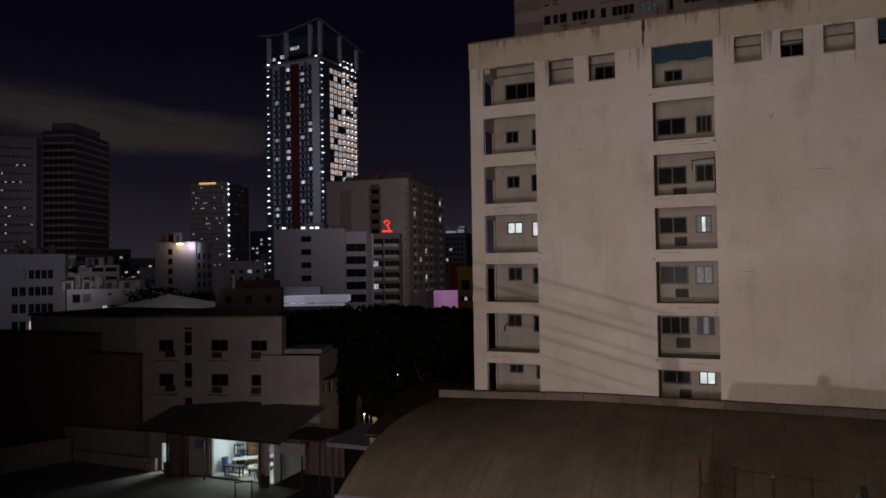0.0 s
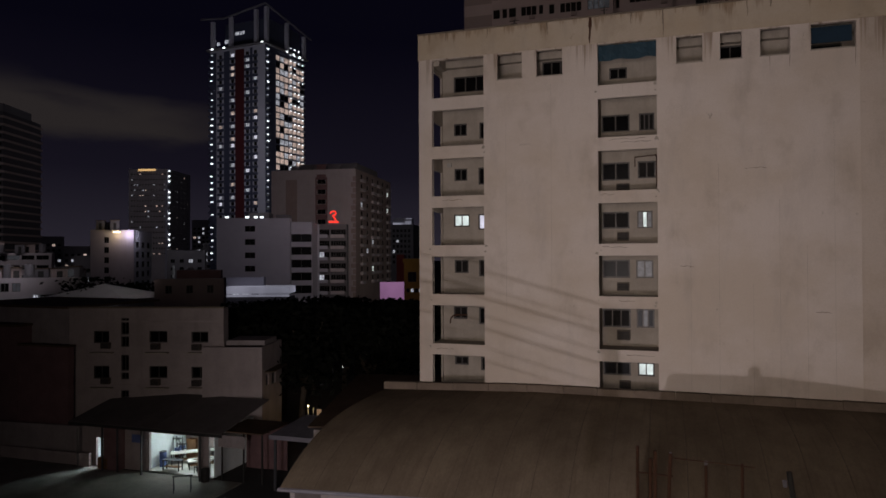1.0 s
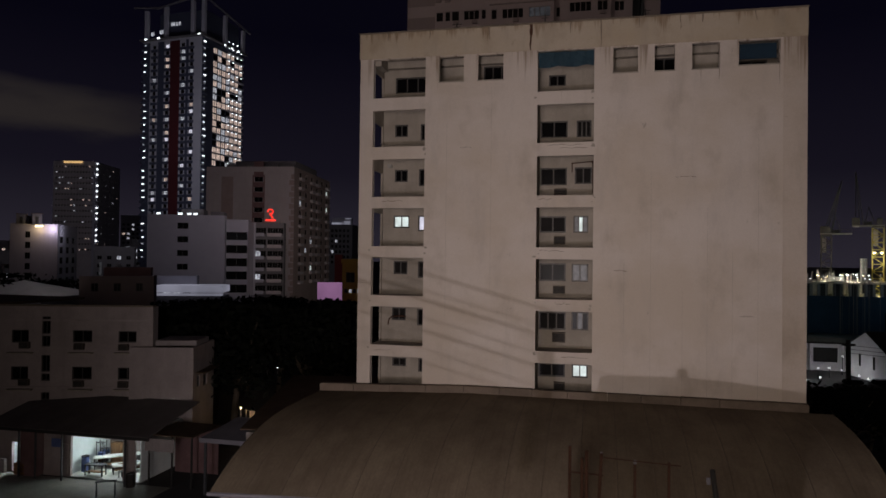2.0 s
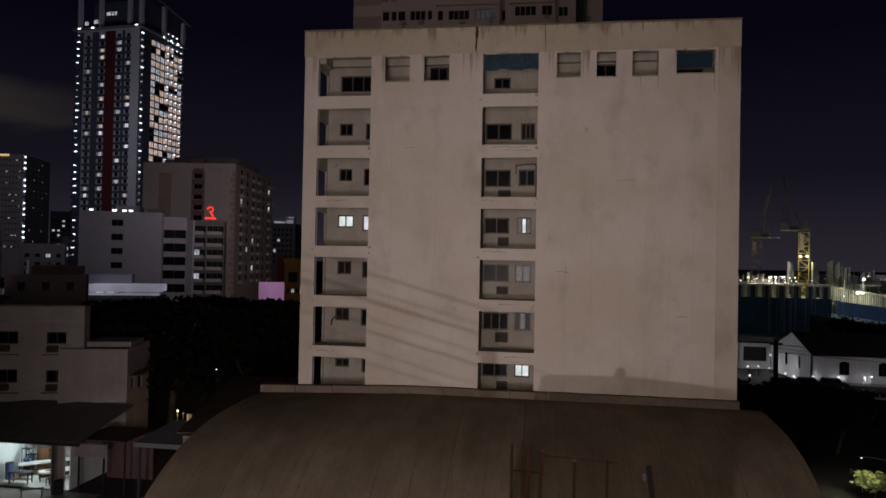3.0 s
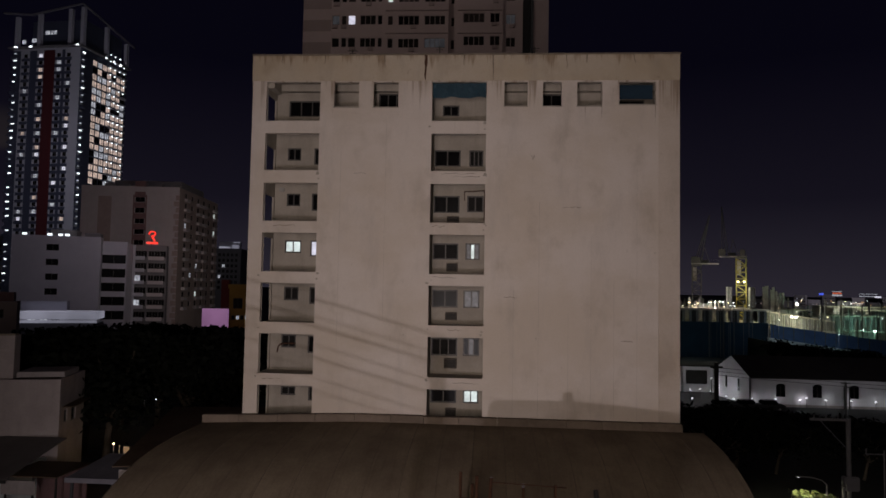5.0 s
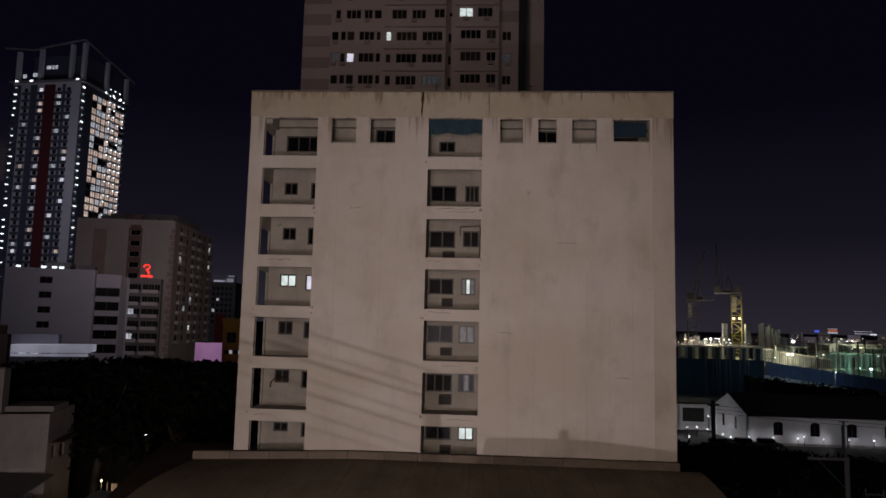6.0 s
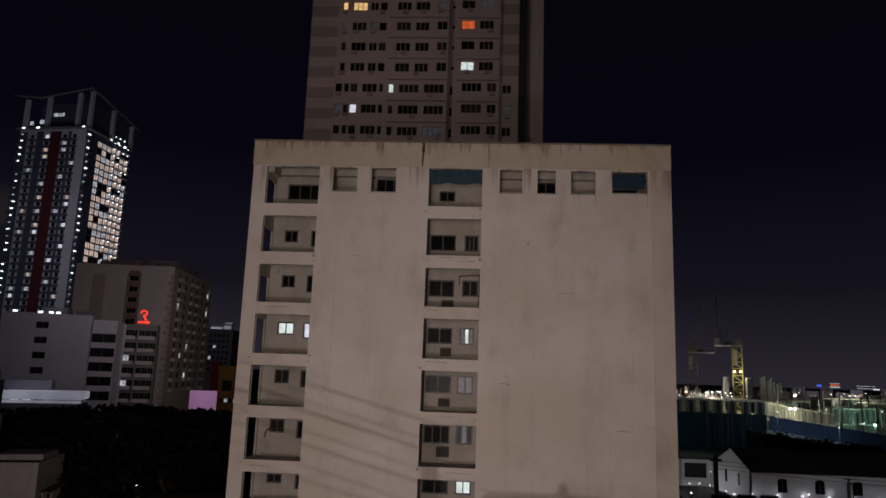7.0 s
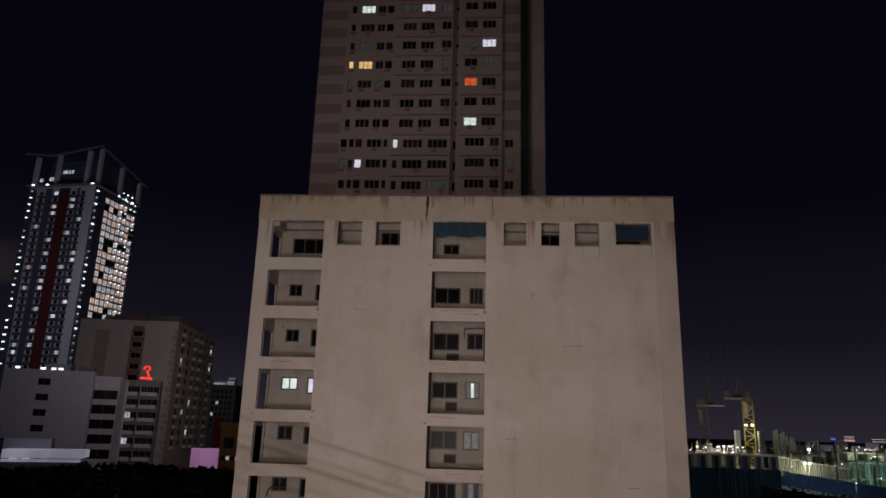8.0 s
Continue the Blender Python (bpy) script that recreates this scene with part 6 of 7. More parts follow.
def low_pavilion():
    t = thing("pavilion", "low pale pavilion with dark openings and lamps", "building", pose(28.5, 112, 0))
    part("wall", panel(bmesh.new(), 0, 9, 0, 4.0, [(3.0, 6.4, 1.2, 3.4)], 0.3), M_CHURCH, t)
    part("core", boxes((0.1, 8.9, 0.6, 6, 0, 3.8)), M_DARK, t)
    part("roof", soft_box(-0.4, 9.4, -0.5, 6.2, 4.0, 4.25, 0.04), M_CHURCH_ROOF, t)
    for x in (0.6, 2.5, 7.0):
        part("pillar", boxes((x, x + 0.35, -0.4, -0.05, 0, 4.0)), M_CHURCH, t)
    for x, y, z in ((28.0, 104, 2.0), (29.6, 103, 1.5), (31.6, 105, 1.3), (34.2, 108, 2.6), (28.4, 98, 1.0), (35.3, 96, 0.9)):
        l = thing("garden_lamp", "small bright garden lamp on a thin post", "lamp", pose(x, y, 0), "garden lamps")
        part("post", rods([((0, 0, 0), (0, 0, z))], 0.05), M_STEEL, l)
        part("head", soft_box(-0.10, 0.10, -0.08, 0.08, z, z + 0.16, 0.03), M_LAMP, l)
    point_lamp("garden_light", (29, 103.4, 2.2), 160, (0.95, 0.95, 1.0), 0.2)
    # parked cars on the dark street: roof line, wheels and lamps
    for i, (x, y, yaw) in enumerate(((29.5, 94, 10), (33.0, 95, 5), (36.0, 95.5, 0))):
        c = thing("car", "dark parked car on an unlit street", "car", turned(x, y, 0, yaw), "parked cars")
        bm = soft_box(0, 4.0, 0, 1.7, 0.3, 0.85, 0.12)
        part("body", bm, M_DARK, c)
        part("cabin", soft_box(0.9, 3.1, 0.15, 1.55, 0.8, 1.42, 0.18), M_GLASS, c)
        for wx in (0.7, 3.2):
            for wy in (0.02, 1.48):
                w = part("wheel", rods([((wx, wy, 0.31), (wx, wy + 0.2, 0.31))], 0.31, 14), M_WIRE, c)
                part("rim", rods([((wx, wy - 0.01, 0.31), (wx, wy + 0.21, 0.31))], 0.18, 10), M_AC, w)
        part("tail_lamp", boxes((-0.02, 0.03, 0.15, 0.45, 0.6, 0.75)), M_DARK, c)
        part("tail_lamp", boxes((-0.02, 0.03, 1.25, 1.55, 0.6, 0.75)), M_DARK, c)


low_pavilion()


def utility_poles():
    t = thing("utility_pole", "grey utility pole with a cross-arm and transformer", "pole", pose(25.13, 50, 0))
    part("shaft", rods([((0, 0, 0), (0, 0, 7.25))], 0.16, 12), M_POLE, t)
    part("cross_arm", boxes((-2.6, 0.15, -0.08, 0.08, 7.1, 7.26)), M_POLE, t)
    part("brace", rods([((-1.9, 0, 7.1), (-0.1, 0, 5.2))], 0.035), M_STEEL, t)
    part("transformer", soft_box(-0.4, 0.62, -0.3, 0.3, 2.35, 3.35, 0.08), M_POLE, t)
    for x in (-2.3, -1.5, -0.7):
        part("insulator", rods([((x, 0, 7.26), (x, 0, 7.5))], 0.05), M_POLE, t)
    t = thing("utility_pole", "far grey pole with a short cross-arm", "pole", pose(46.0, 92, 0))
    part("shaft", rods([((0, 0, 0), (0, 0, 4.6))], 0.14, 10), M_POLE, t)
    part("cross_arm", boxes((-0.6, 0.6, -0.06, 0.06, 4.4, 4.52)), M_POLE, t)
    t = thing("utility_pole", "dark wooden pole carrying cables past a church", "pole", pose(31.4, 97, 0))
    part("shaft", rods([((0, 0, 0), (0, 0, 6.2))], 0.3, 10), M_DARK, t)
    part("cross_arm", boxes((-0.8, 0.8, -0.1, 0.1, 5.4, 5.7)), M_DARK, t)
    for k in range(3):
        c = thing("cable", "thin black overhead cable sagging between poles", "cable", group="cables")
        bm = bmesh.new()
        pts = [Vector((31.4 + 30 * i / 10, 97 - 1.0 * i / 10, 5.5 - 0.5 * k - 1.6 * (i / 10) + 0.6 * ((i / 10 - 0.5) ** 2 - 0.25))) for i in range(11)]
        rings = [[bm.verts.new(p + Vector((0, 0.03 * math.cos(q * 1.2566), 0.03 * math.sin(q * 1.2566)))) for q in range(5)] for p in pts]
        for a, b in zip(rings, rings[1:]):
            for q in range(5):
                bm.faces.new((a[q], b[q], b[(q + 1) % 5], a[(q + 1) % 5]))
        part("wire", bm, M_WIRE, c)
    t = thing("street_lamp", "curved street lamp over a small lit tree", "street lamp", pose(23.63, 50, 0))
    part("pole", rods([((0, 0, 0), (0, 0, 2.7))], 0.06, 10), M_POLE, t)
    bm = bmesh.new()
    pts = [(0, 0, 2.7), (-0.3, 0, 3.0), (-0.9, 0, 3.15), (-1.8, 0, 3.22)]
    for a, b in zip(pts, pts[1:]):
        rod(bm, a, b, 0.04, 8)
    part("arm", bm, M_POLE, t)
    part("head", soft_box(-2.1, -1.75, -0.1, 0.1, 3.14, 3.24, 0.03), M_POLE, t)
    part("lens", boxes((-1.98, -1.86, -0.06, 0.06, 3.12, 3.139)), M_LAMP, t)
    d = bpy.data.lights.new("lamp_light", "SPOT")
    d.energy, d.color, d.spot_size, d.shadow_soft_size = 300, (1.0, 1.0, 0.66), radians(130), 0.1
    o = new("lamp_light", d)
    o.matrix_world = look((21.71, 49.95, 3.05), (22.9, 50.5, 0.4))
    tagged(o, "yellowish street lamp light on leaves", "lamp", kind="structure")
    t = thing("bollard", "pale concrete post beside a lit tree", "post", pose(24.5, 49.5, 0))
    part("post", soft_box(-0.09, 0.09, -0.09, 0.09, 0, 2.7, 0.02), M_POLE, t)
    part("cap", soft_box(-0.12, 0.12, -0.12, 0.12, 2.7, 2.76, 0.02), M_POLE, t)
    t = thing("road_sign", "pale sign frame on a pole", "sign", pose(26.6, 50, 0))
    part("post", rods([((0.9, 0, 0), (0.9, 0, 5.2))], 0.06), M_POLE, t)
    part("frame", rods([((-0.3, 0, 4.9), (0.9, 0, 4.9)), ((-0.3, 0, 4.9), (-0.3, 0, 5.3))], 0.05), M_POLE, t)


utility_poles()


def site_x(az, y):
    return y * math.tan(radians(az))


def site_z(az, el, y):
    return 16 + y / math.cos(radians(az)) * math.tan(radians(el))


def slope_wall(y, az0, az1, top0, top1, bot0, bot1, thick):
    """A wall strip along x whose top and foot fall from one end to the other."""
    bm = bmesh.new()
    q = [(site_x(az0, y), site_z(az0, bot0, y)), (site_x(az1, y), site_z(az1, bot1, y)), (site_x(az1, y), site_z(az1, top1, y)), (site_x(az0, y), site_z(az0, top0, y))]
    f = [bm.verts.new((x, y, z)) for x, z in q]
    k = [bm.verts.new((x, y + thick, z)) for x, z in q]
    bm.faces.new(f)
    bm.faces.new(k[::-1])
    for i in range(4):
        bm.faces.new((f[(i + 1) % 4], f[i], k[i], k[(i + 1) % 4]))
    return bm


def construction_site():
    t = thing("building_site", "unfinished concrete deck wrapped in dark blue netting", "building site", pose(0, 0, 0))
    Y = 170.0
    X, Z = site_x, site_z
    x0, x1 = X(13.5, Y), X(21.56, Y)
    zd, zn = Z(18, -1.36, Y), Z(18, -2.4, Y)
    rnd = random.Random(7)
    part("netting", boxes((x0, x1, Y, Y + 0.4, 0, zn)), M_TARP2, t, "dark blue safety netting")
    part("netting", boxes((x1 - 0.4, x1, Y + 0.4, Y + 24, 0, zn)), M_TARP2, t)
    part("deck", boxes((x0, x1 + 0.4, Y - 0.6, Y + 24, zd - 0.45, zd)), M_SLAB, t)
    part("lower_deck", boxes((x0, x1, Y + 0.5, Y + 24, zn - 0.4, zn - 0.05)), M_SLAB, t)
    part("back_wall", boxes((x0, x1 - 5, Y + 13, Y + 13.3, zn, zd - 0.46)), M_GREYWALL, t)
    part("balcony", boxes((x1 + 0.05, x1 + 1.9, Y, Y + 3, zn - 0.6, zn - 0.3)), M_TARP2, t)
    part("balcony_rail", rods([((x1 + 0.05, Y, zn + 0.5), (x1 + 1.9, Y, zn + 0.5)), ((x1 + 1.9, Y, zn - 0.3), (x1 + 1.9, Y, zn + 0.5)), ((x1 + 1.0, Y, zn - 0.3), (x1 + 1.0, Y, zn + 0.5))], 0.08, 5), M_CRANE_D, t)
    n = 17
    for i in range(n):
        x = x0 + (x1 - x0 - 0.6) * i / (n - 1)
        part("column", boxes((x, x + 0.55, Y + 0.6, Y + 1.15, zn - 0.05, zd - 0.46)), M_POST, t)
        if i % 2:
            part("panel", boxes((x + 0.6, x + rnd.uniform(1.4, 2.3), Y + 0.7, Y + 0.8, zn - 0.05, zd - 0.46)), M_DARK, t)
    for i in range(26):
        x = x0 + (X(18.6, Y) - x0) * (i + rnd.random() * 0.6) / 26
        y = Y + rnd.uniform(4, 14)
        part("starter_bars", boxes((x, x + rnd.uniform(0.10, 0.3), y, y + 0.3, zd, zd + rnd.uniform(0.4, 2.3))), M_POST, t)
    for a, b, e in ((18.74, 19.08, 0.34), (20.33, 20.71, 0.32)):
        p = part("pier", boxes((X(a, 175), X(b, 175), 175, 176, zd, Z(a, e, 175))), M_POST, t, "pale concrete lift-shaft pier")
        for k in range(3):
            xx = X(a, 175) + (X(b, 175) - X(a, 175)) * (k + 0.7) / 3.4
            part("board_joint", boxes((xx, xx + 0.09, 174.94, 174.998, zd, Z(a, e - 0.05, 175))), M_DARK, p)
    part("machine", soft_box(X(16.9, Y), X(16.9, Y) + 3.6, Y + 3, Y + 5, zd, zd + 1.1, 0.2), M_DARK, t)
    # bare columns rising behind the deck
    for i in range(7):
        az = 21.25 + 0.23 * i + rnd.uniform(-0.06, 0.06)
        c = thing("column_shaft", "tall bare concrete column rising unlit behind a deck", "column", group="bare columns")
        part("shaft", boxes((X(az, 208), X(az, 208) + rnd.uniform(0.4, 0.8), 208, 208.7, 0, Z(az, rnd.uniform(-0.1, 0.6), 208))), M_GREYWALL, c)
        part("cap", boxes((X(az, 208) - 0.1, X(az, 208) + 0.7, 207.9, 208.8, Z(az, -0.62, 208), Z(az, -0.5, 208))), M_GREYWALL, c)
    # long pale shuttering fence falling away beside the deck
    f = thing("shuttering_fence", "long pale shuttering fence of close upright boards", "fence")
    part("backing", slope_wall(186.4, 21.5, 26.0, -1.5, -2.15, -2.6, -2.95, 0.3), M_DIRT, f)
    part("capping", slope_wall(185.6, 21.5, 26.0, -1.42, -2.06, -1.53, -2.16, 0.7), M_SLAB, f)
    for i in range(34):
        az = 21.55 + 4.4 * i / 34
        e = -1.53 - 0.63 * i / 34
        part("board", boxes((X(az, 186), X(az, 186) + 0.16 + 0.12 * (i % 3 == 0), 186, 186.25, Z(az, -2.75, 186), Z(az, e, 186))), M_POST if i % 4 else M_CRANE_D, f)
    # half-built frames
    for i, (a, b, e0, e1, y, step) in enumerate(((23.26, 24.62, -2.0, -1.25, 196, 2.4), (25.9, 29.4, -2.72, -1.62, 202, 1.5), (25.3, 32.0, -1.7, -0.98, 240, 3.2), (29.0, 33.0, -2.6, -1.2, 222, 2.2))):
        s = thing("concrete_frame", "half-built concrete frame under site lights", "building site", group="concrete frames")
        xa, xb, za, zb = X(a, y), X(b, y), Z(a, e0, y), Z(a, e1, y)
        part("slab", boxes((xa, xb, y, y + 16, zb - 0.3, zb)), M_SLAB, s)
        part("slab", boxes((xa, xb, y, y + 16, za - 0.3, za)), M_SLAB, s)
        k, x = 0, xa
        while x < xb - 0.3:
            part("column", boxes((x, x + 0.28, y + 0.4, y + 0.7, za, zb - 0.31)), M_POST, s)
            if rnd.random() < 0.7:
                hh = rnd.uniform(0.3, 2.0)
                part("starter_bars", boxes((x, x + 0.2, y + 2, y + 2.2, zb, zb + hh)), M_POST, s)
            if rnd.random() < 0.35:
                part("panel", boxes((x + 0.3, x + step * 0.8, y + 1.0, y + 1.1, za, zb - 0.31)), rnd.choice((M_GREYWALL, M_DARK, M_SLAB)), s)
            x += step * rnd.uniform(0.7, 1.3)
        part("back_wall", boxes((xa, xb, y + 9, y + 9.3, 0, zb - 0.31)), M_GREYWALL, s)
        part("rail", rods([((xa, y, zb + 0.9), (xb, y, zb + 0.9)), ((xa, y, zb + 0.45), (xb, y, zb + 0.45))], 0.04, 5), M_STEEL, s)
    # embankment with a haul track, hoarding above it
    t = thing("haul_track", "pale sandy haul track along a dark embankment", "track", kind="structure")
    part("bank", slope_wall(152, 21.6, 33, -3.72, -5.2, -5.6, -5.9, 12), M_LEAF, t)
    part("surface", slope_wall(164.2, 21.6, 33, -3.42, -4.75, -4.5, -5.5, 0.8), M_DIRT, t)
    b = thing("blue_hoarding", "dark blue site hoarding along a haul track", "hoarding", pose(0, 0, 0))
    part("sheet", slope_wall(168, 21.75, 33, -2.46, -3.7, -3.5, -4.9, 0.25), M_HOARD, b)
    for i in range(16):
        az = 21.9 + 0.68 * i
        e = -2.46 - 1.24 * (az - 21.75) / 11.25
        part("stake", boxes((X(az, 168), X(az, 168) + 0.12, 167.85, 167.995, Z(az, e - 0.95, 168), Z(az, e + 0.05, 168))), M_CRANE_D, b)
    # site flood lamps on poles; 22.3 and 26.2 are added to brighten hoarding
    for az, el, y, e, col in ((23.52, -0.86, 180, 2400, (0.95, 1.0, 0.8)), (23.16, -1.83, 179, 2300, (0.98, 1.0, 0.62)), (23.46, -1.83, 179, 0, (0.9, 1.0, 0.85)), (20.9, -1.75, 174, 900, (1.0, 1.0, 0.55)), (17.85, -0.85, 172, 2000, (1.0, 0.93, 0.8)), (16.4, -1.05, 172, 420, (1.0, 0.85, 0.6)), (27.64, -2.59, 196, 1200, (0.4, 1.0, 0.75)), (28.38, -2.64, 196, 1200, (0.4, 1.0, 0.75)), (27.3, -0.7, 236, 2600, (0.85, 1.0, 0.75)), (22.3, -2.1, 160, 380, (0.6, 0.8, 1.0)), (14.9, -3.0, 160, 260, (0.6, 0.9, 1.0)), (26.2, -3.0, 160, 300, (0.5, 0.75, 1.0))):
        x, z = X(az, y), Z(az, el, y)
        l = thing("site_lamp", "bright site flood lamp on a pole", "lamp", pose(x, y, 0), "site lamps")
        part("pole", rods([((0, 0.2, 0), (0, 0.2, z))], 0.06), M_CRANE_D, l)
        w = 0.3 if e in (2400, 2300, 1200, 0) else 0.2 if e == 2000 else 0.1
        part("head", soft_box(-w, w, -0.12, 0.12, z - 0.6 * w, z + 0.6 * w, 0.05), M_LAMP, l)
        if e:
            point_lamp("site_light", (x, y - 0.8, z), 1.45 * e, col, 0.4)


construction_site()


def site_strings():
    rnd = random.Random(31)
    for i in range(46):
        az = rnd.uniform(15.3, 30.5)
        el = rnd.uniform(-2.3, -0.5) if az > 22 else rnd.uniform(-1.25, -0.8)
        r = rnd.uniform(188, 260) if az > 22 else 178
        z = height(r, el)
        t = thing("work_lamp", "small bare work lamp on a site pole", "lamp", pose(r * math.sin(radians(az)), r * math.cos(radians(az)), 0), "work lamps")
        part("pole", rods([((0, 0, 0), (0, 0, z))], 0.05, 6), M_CRANE_D, t)
        s = rnd.uniform(0.06, 0.15)
        part("bulb", soft_box(-s, s, -0.1, 0.1, z, z + s * 1.4, 0.03), rnd.choice((M_LAMP, M_LAMP_WARM, M_LAMP_SMALL, M_LIT_FAR, M_LIT_FAR)), t)
    # rebar and formwork standing on the decks
    for i in range(60):
        az = rnd.uniform(15.2, 30.0)
        if 19.2 < az < 22:
            az = 15.2 + 3 * rnd.random()
        r = rnd.uniform(172, 180) / math.cos(radians(az)) if az < 21.6 else rnd.uniform(192, 250)
        base = height(r, -1.35) if az < 21.6 else 0.0
        top = height(r, rnd.uniform(-1.1, -0.5) if az < 21.6 else rnd.uniform(-2.0, -0.4))
        t = thing("formwork_post", "thin site post of formwork or rebar", "post", pose(r * math.sin(radians(az)), r * math.cos(radians(az)), base), "formwork posts")
        w = rnd.uniform(0.05, 0.18)
        part("post", boxes((-w, w, -0.1, 0.1, 0, top - base)), rnd.choice((M_POST, M_GREYWALL, M_CRANE_D, M_STEEL)), t)


site_strings()


def crane(az, r, base, top, mast_mat, jib, lamps, arm, weight):
    c = Vector((math.sin(radians(az)), math.cos(radians(az)))) * r
    zt = height(r, top)
    zb = height(r, base)
    t = thing("tower_crane", "yellow lattice tower crane on a building site" if lamps else "grey lattice tower crane standing unlit", "crane", pose(c.x, c.y, 0, 0, 0, -az), "tower cranes")
    h = 1.15
    bm = bmesh.new()
    for sx in (-1, 1):
        for sy in (-1, 1):
            rod(bm, (sx * h, sy * h, 0), (sx * h, sy * h, zt), 0.15, 5)
    n = int((zt - zb) / 1.7) + 3
    for k in range(n):
        z = zt - 1.7 * (k + 1)
        for s in (-1, 1):
            rod(bm, (-h, s * h, z), (h, s * h, z), 0.09, 4)
            rod(bm, (-h, s * h, z + (0 if k % 2 else 1.7)), (h, s * h, z + (1.7 if k % 2 else 0)), 0.10, 4)
            rod(bm, (s * h, -h, z), (s * h, h, z + 1.7), 0.10, 4)
    part("mast", bm, mast_mat, t)
    part("climbing_frame", boxes((-h + 0.2, 0.0, -0.9, 0.9, zt - 4.2, zt - 0.4)), M_GREYWALL, t)
    part("slewing_ring", soft_box(-1.3, 1.3, -1.3, 1.3, zt, zt + 0.4, 0.1), M_CRANE_D, t)
    part("counter_jib", boxes((arm[0], arm[1], -0.9, 0.9, zt + 0.4, zt + 0.7)), M_GREYWALL, t)
    part("handrail", rods([((arm[0], -0.9, zt + 1.6), (arm[1], -0.9, zt + 1.6)), ((arm[0], -0.9, zt + 0.7), (arm[0], -0.9, zt + 1.6)), ((arm[1], -0.9, zt + 0.7), (arm[1], -0.9, zt + 1.6))], 0.04, 4), M_CRANE_D, t)
    part("counterweight", soft_box(weight - 0.8, weight + 0.8, -0.8, 0.8, zt + 0.7, zt + 2.5, 0.1), M_CRANE_D, t)
    part("cab", soft_box(-0.3, 0.9, -1.9, -0.95, zt + 0.7, zt + 2.3, 0.12), M_CRANE_D, t)
    part("winch", soft_box(0.5 * (arm[0] + arm[1]) - 1.0, 0.5 * (arm[0] + arm[1]) + 0.8, -0.6, 0.6, zt + 0.7, zt + 1.5, 0.1), M_DARK, t)
    part("jib", rods([((weight, -0.5, zt + 0.7), jib), ((weight + 1.6, 0.5, zt + 0.7), jib), ((weight + 0.8, 0, zt + 1.2), jib)], 0.11, 5), M_CRANE_D, t)
    part("a_frame", rods([((weight + 1.8, 0, zt + 0.7), (weight + 2.6, 0, zt + 5)), ((weight + 4.0, 0, zt + 0.7), (weight + 2.6, 0, zt + 5))], 0.09, 5), M_CRANE_D, t)
    if lamps:
        zl = height(r, 0.72)
        for s in (-1, 1):
            part("flood_lamp", soft_box(s * 0.72 - 0.27, s * 0.72 + 0.27, -1.75, -1.5, zl - 0.2, zl + 0.25, 0.06), M_LAMP_WARM, t, "bright flood lamp")
        point_lamp("crane_light", (c.x - 0.4, c.y - 3.2, zl - 1.2), 480, (1.0, 0.98, 0.62), 0.4)


crane(19.72, 190, -1.2, 2.5, M_CRANE, (-4.6, 2, 38), True, (-5.2, 1.3), -4.5)
crane(16.52, 200, -1.2, 1.95, M_CRANE_D, (3.4, 2, 37), False, (-1.4, 5.6), -0.6)


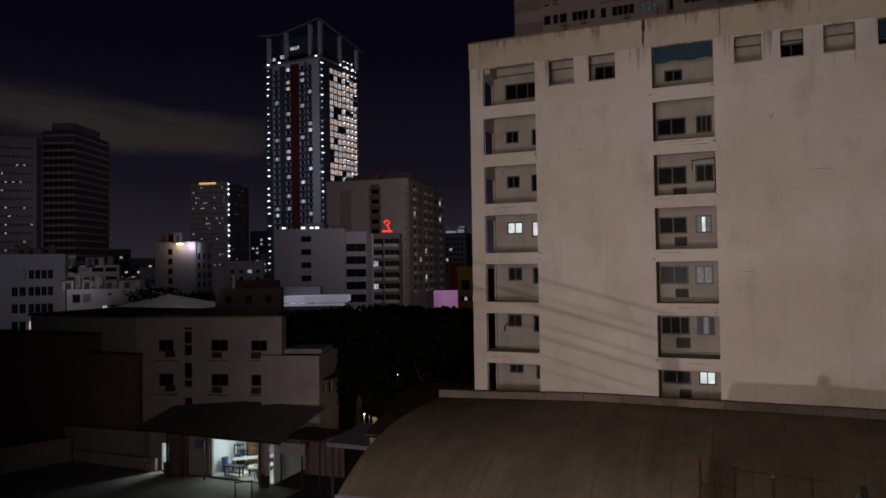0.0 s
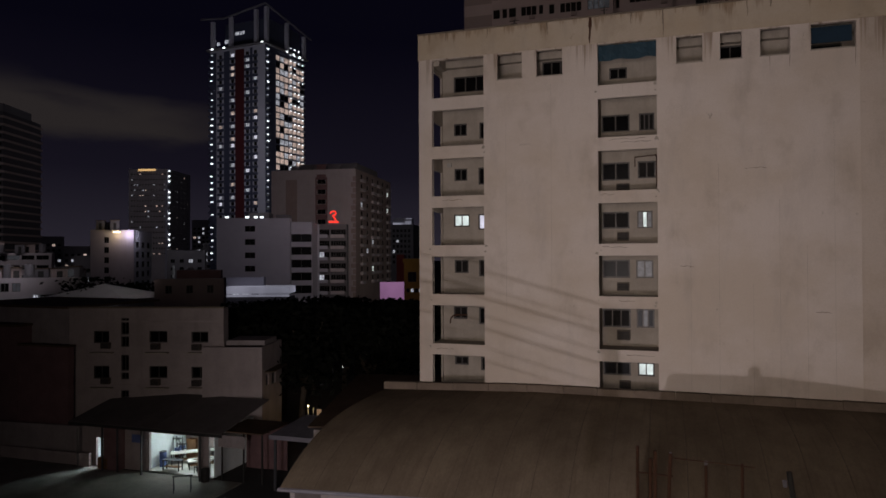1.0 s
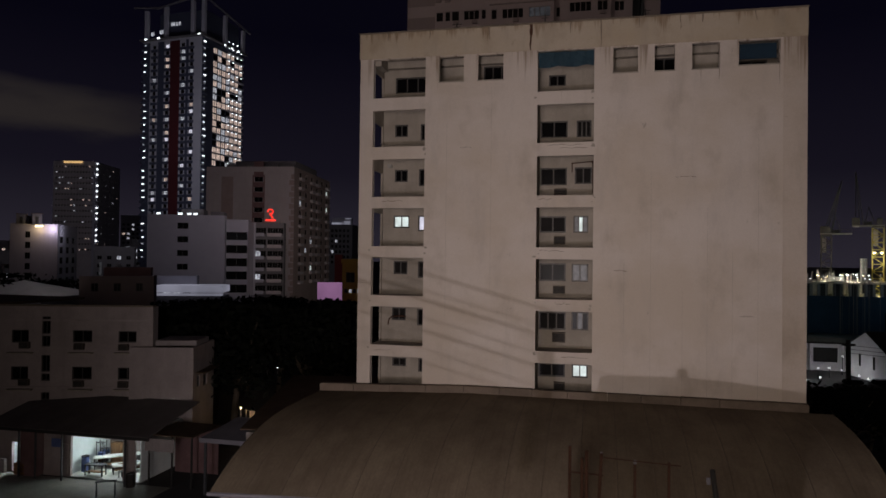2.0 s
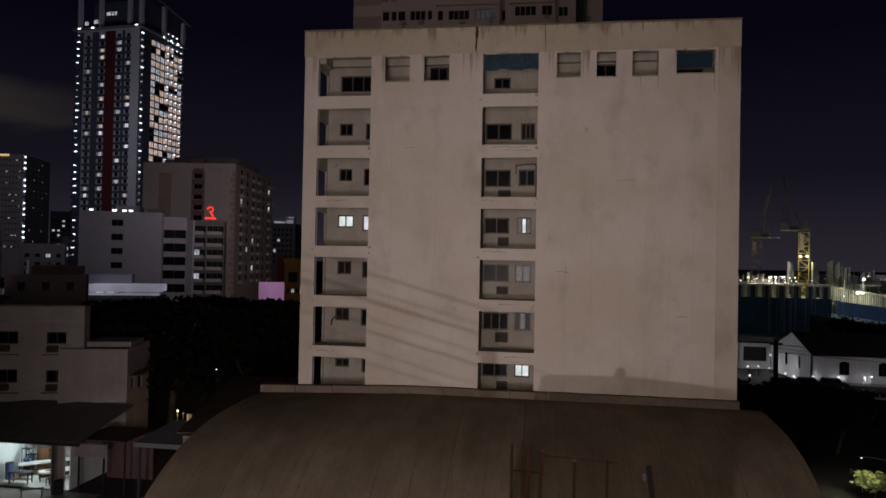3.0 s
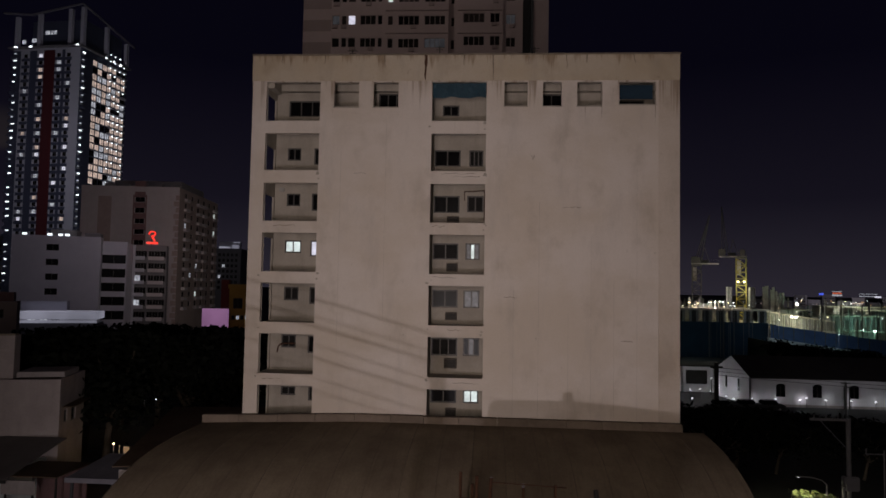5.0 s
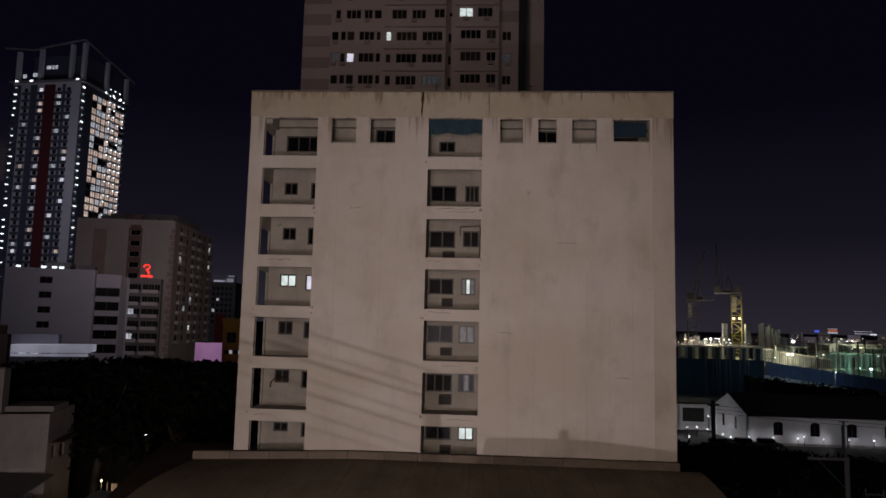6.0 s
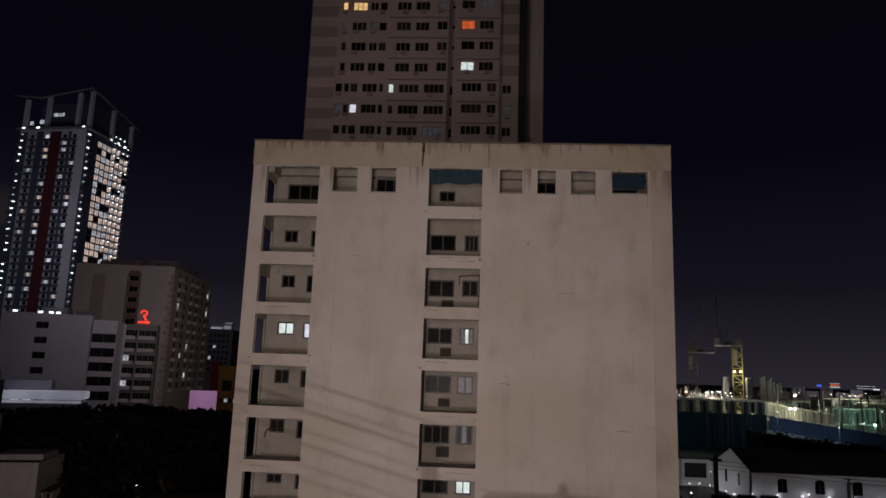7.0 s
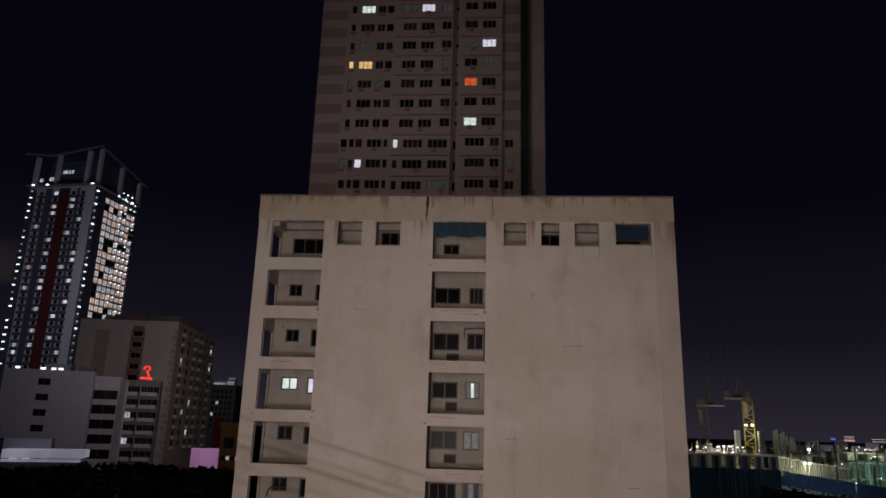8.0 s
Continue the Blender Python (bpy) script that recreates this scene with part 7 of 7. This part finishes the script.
def far_shore():
    rnd = random.Random(9)
    # low waterfront blocks on the horizon
    for i in range(14):
        az = 20.5 + 0.93 * i
        r = 620 + 40 * (i % 3)
        el = (-0.55, -0.3, -0.62, -0.2, -0.5, -0.12)[i % 6]
        lm = [M_LIT_FAR, M_LIT_PEACH, M_LIT_WARM, M_LIT_FAR]
        corner_block("shore_block", "low distant waterfront block with coloured lights", az + 0.8, r, 5, az, az + 0.88, height(r, el), M_BLK_D, fgrid=((0.05, 0.95, 6, 1.1, 6, 2.4, max(1, int((height(r, el) - 6.5) / 2.4)), 0.8),), lit=0.3, lit_mats=lm, seed=70 + i)
    for az, el, r, w, h, mt, lab in ((25.1, -0.16, 600, 3.2, 1.5, M_LIT_BLUE, "blue"), (26.1, -0.22, 600, 6.5, 1.3, M_LIT_FAR, "white"), (26.1, -0.06, 600, 6.0, 1.0, M_LIT_RED, "red"), (26.1, 0.08, 600, 6.5, 0.5, M_LIT_FAR, "white"), (28.6, -0.28, 600, 4, 1.1, M_LIT_V, "violet"), (28.0, -0.22, 600, 11, 0.5, M_LIT_FAR, "white"), (28.0, -0.05, 600, 12, 0.35, M_LIT_FAR, "white"), (27.3, -0.76, 600, 8, 0.8, M_LIT_PEACH, "orange"), (30.2, -0.2, 600, 8, 1.0, M_LIT_V, "violet")):
        c = Vector((math.sin(radians(az)), math.cos(radians(az)))) * r
        t = thing("lit_sign", "distant glowing %s rooftop sign" % lab, "sign", pose(c.x, c.y, 0, 0, 0, -az))
        z = height(r, el)
        part("face", boxes((-w / 2, w / 2, 0, 0.5, z, z + h)), mt, t)
        part("post", boxes((-0.3, 0.3, 0.5, 1.0, 0, z + h)), M_STEEL, t)
    # unseen fill added so the shore blocks do not render black
    area_lamp("harbour_light", (270, 540, 40), (300, 620, 8), 14000, 10, (0.95, 0.9, 1.0), 150)


far_shore()


def lane_lights():
    for az, el, r, s in ((-28.35, -8.75, 88, 0.2), (-26.2, -9.0, 86, 0.07), (-27.0, -9.1, 86, 0.07), (-25.9, -8.75, 92, 0.07)):
        c = Vector((math.sin(radians(az)), math.cos(radians(az)))) * r
        z = height(r, el)
        t = thing("lane_lamp", "small white lamp in a dark lane", "lamp", pose(c.x, c.y, 0), "lane lamps")
        part("pole", rods([((0, 0, 0), (0, 0, z))], 0.05), M_POST, t)
        part("head", soft_box(-s, s, -0.1, 0.1, z, z + s, 0.03), M_LAMP, t)
    for az, r, z in ((-29.0, 58, 3.6), (-28.6, 82, 4.2)):
        c = Vector((math.sin(radians(az)), math.cos(radians(az)))) * r
        t = thing("wall_lamp", "dim warm lamp on a post beside a lane", "lamp", pose(c.x, c.y, 0), "lane wall lamps")
        part("pole", rods([((0, 0, 0), (0, 0, z))], 0.04), M_POST, t)
        part("head", soft_box(-0.06, 0.06, -0.06, 0.06, z, z + 0.12, 0.02), M_LAMP_WARM, t)
        point_lamp("lane_light", (c.x + 0.3, c.y - 0.3, z - 0.1), 22, (1.0, 0.66, 0.36), 0.1)


lane_lights()


# ---- what stands behind the viewpoint ----
def behind():
    t = thing("near_building", "plain rendered building behind the viewpoint", "building", kind="structure")
    part("wall", boxes((-40, 40, -24.4, -24, 0, 26)), M_GREYWALL, t)
    part("wall", boxes((-40.4, -40, -24, -12, 0, 20)), M_GREYWALL, t)
    part("wall", boxes((40, 40.4, -24, -12, 0, 20)), M_GREYWALL, t)


behind()
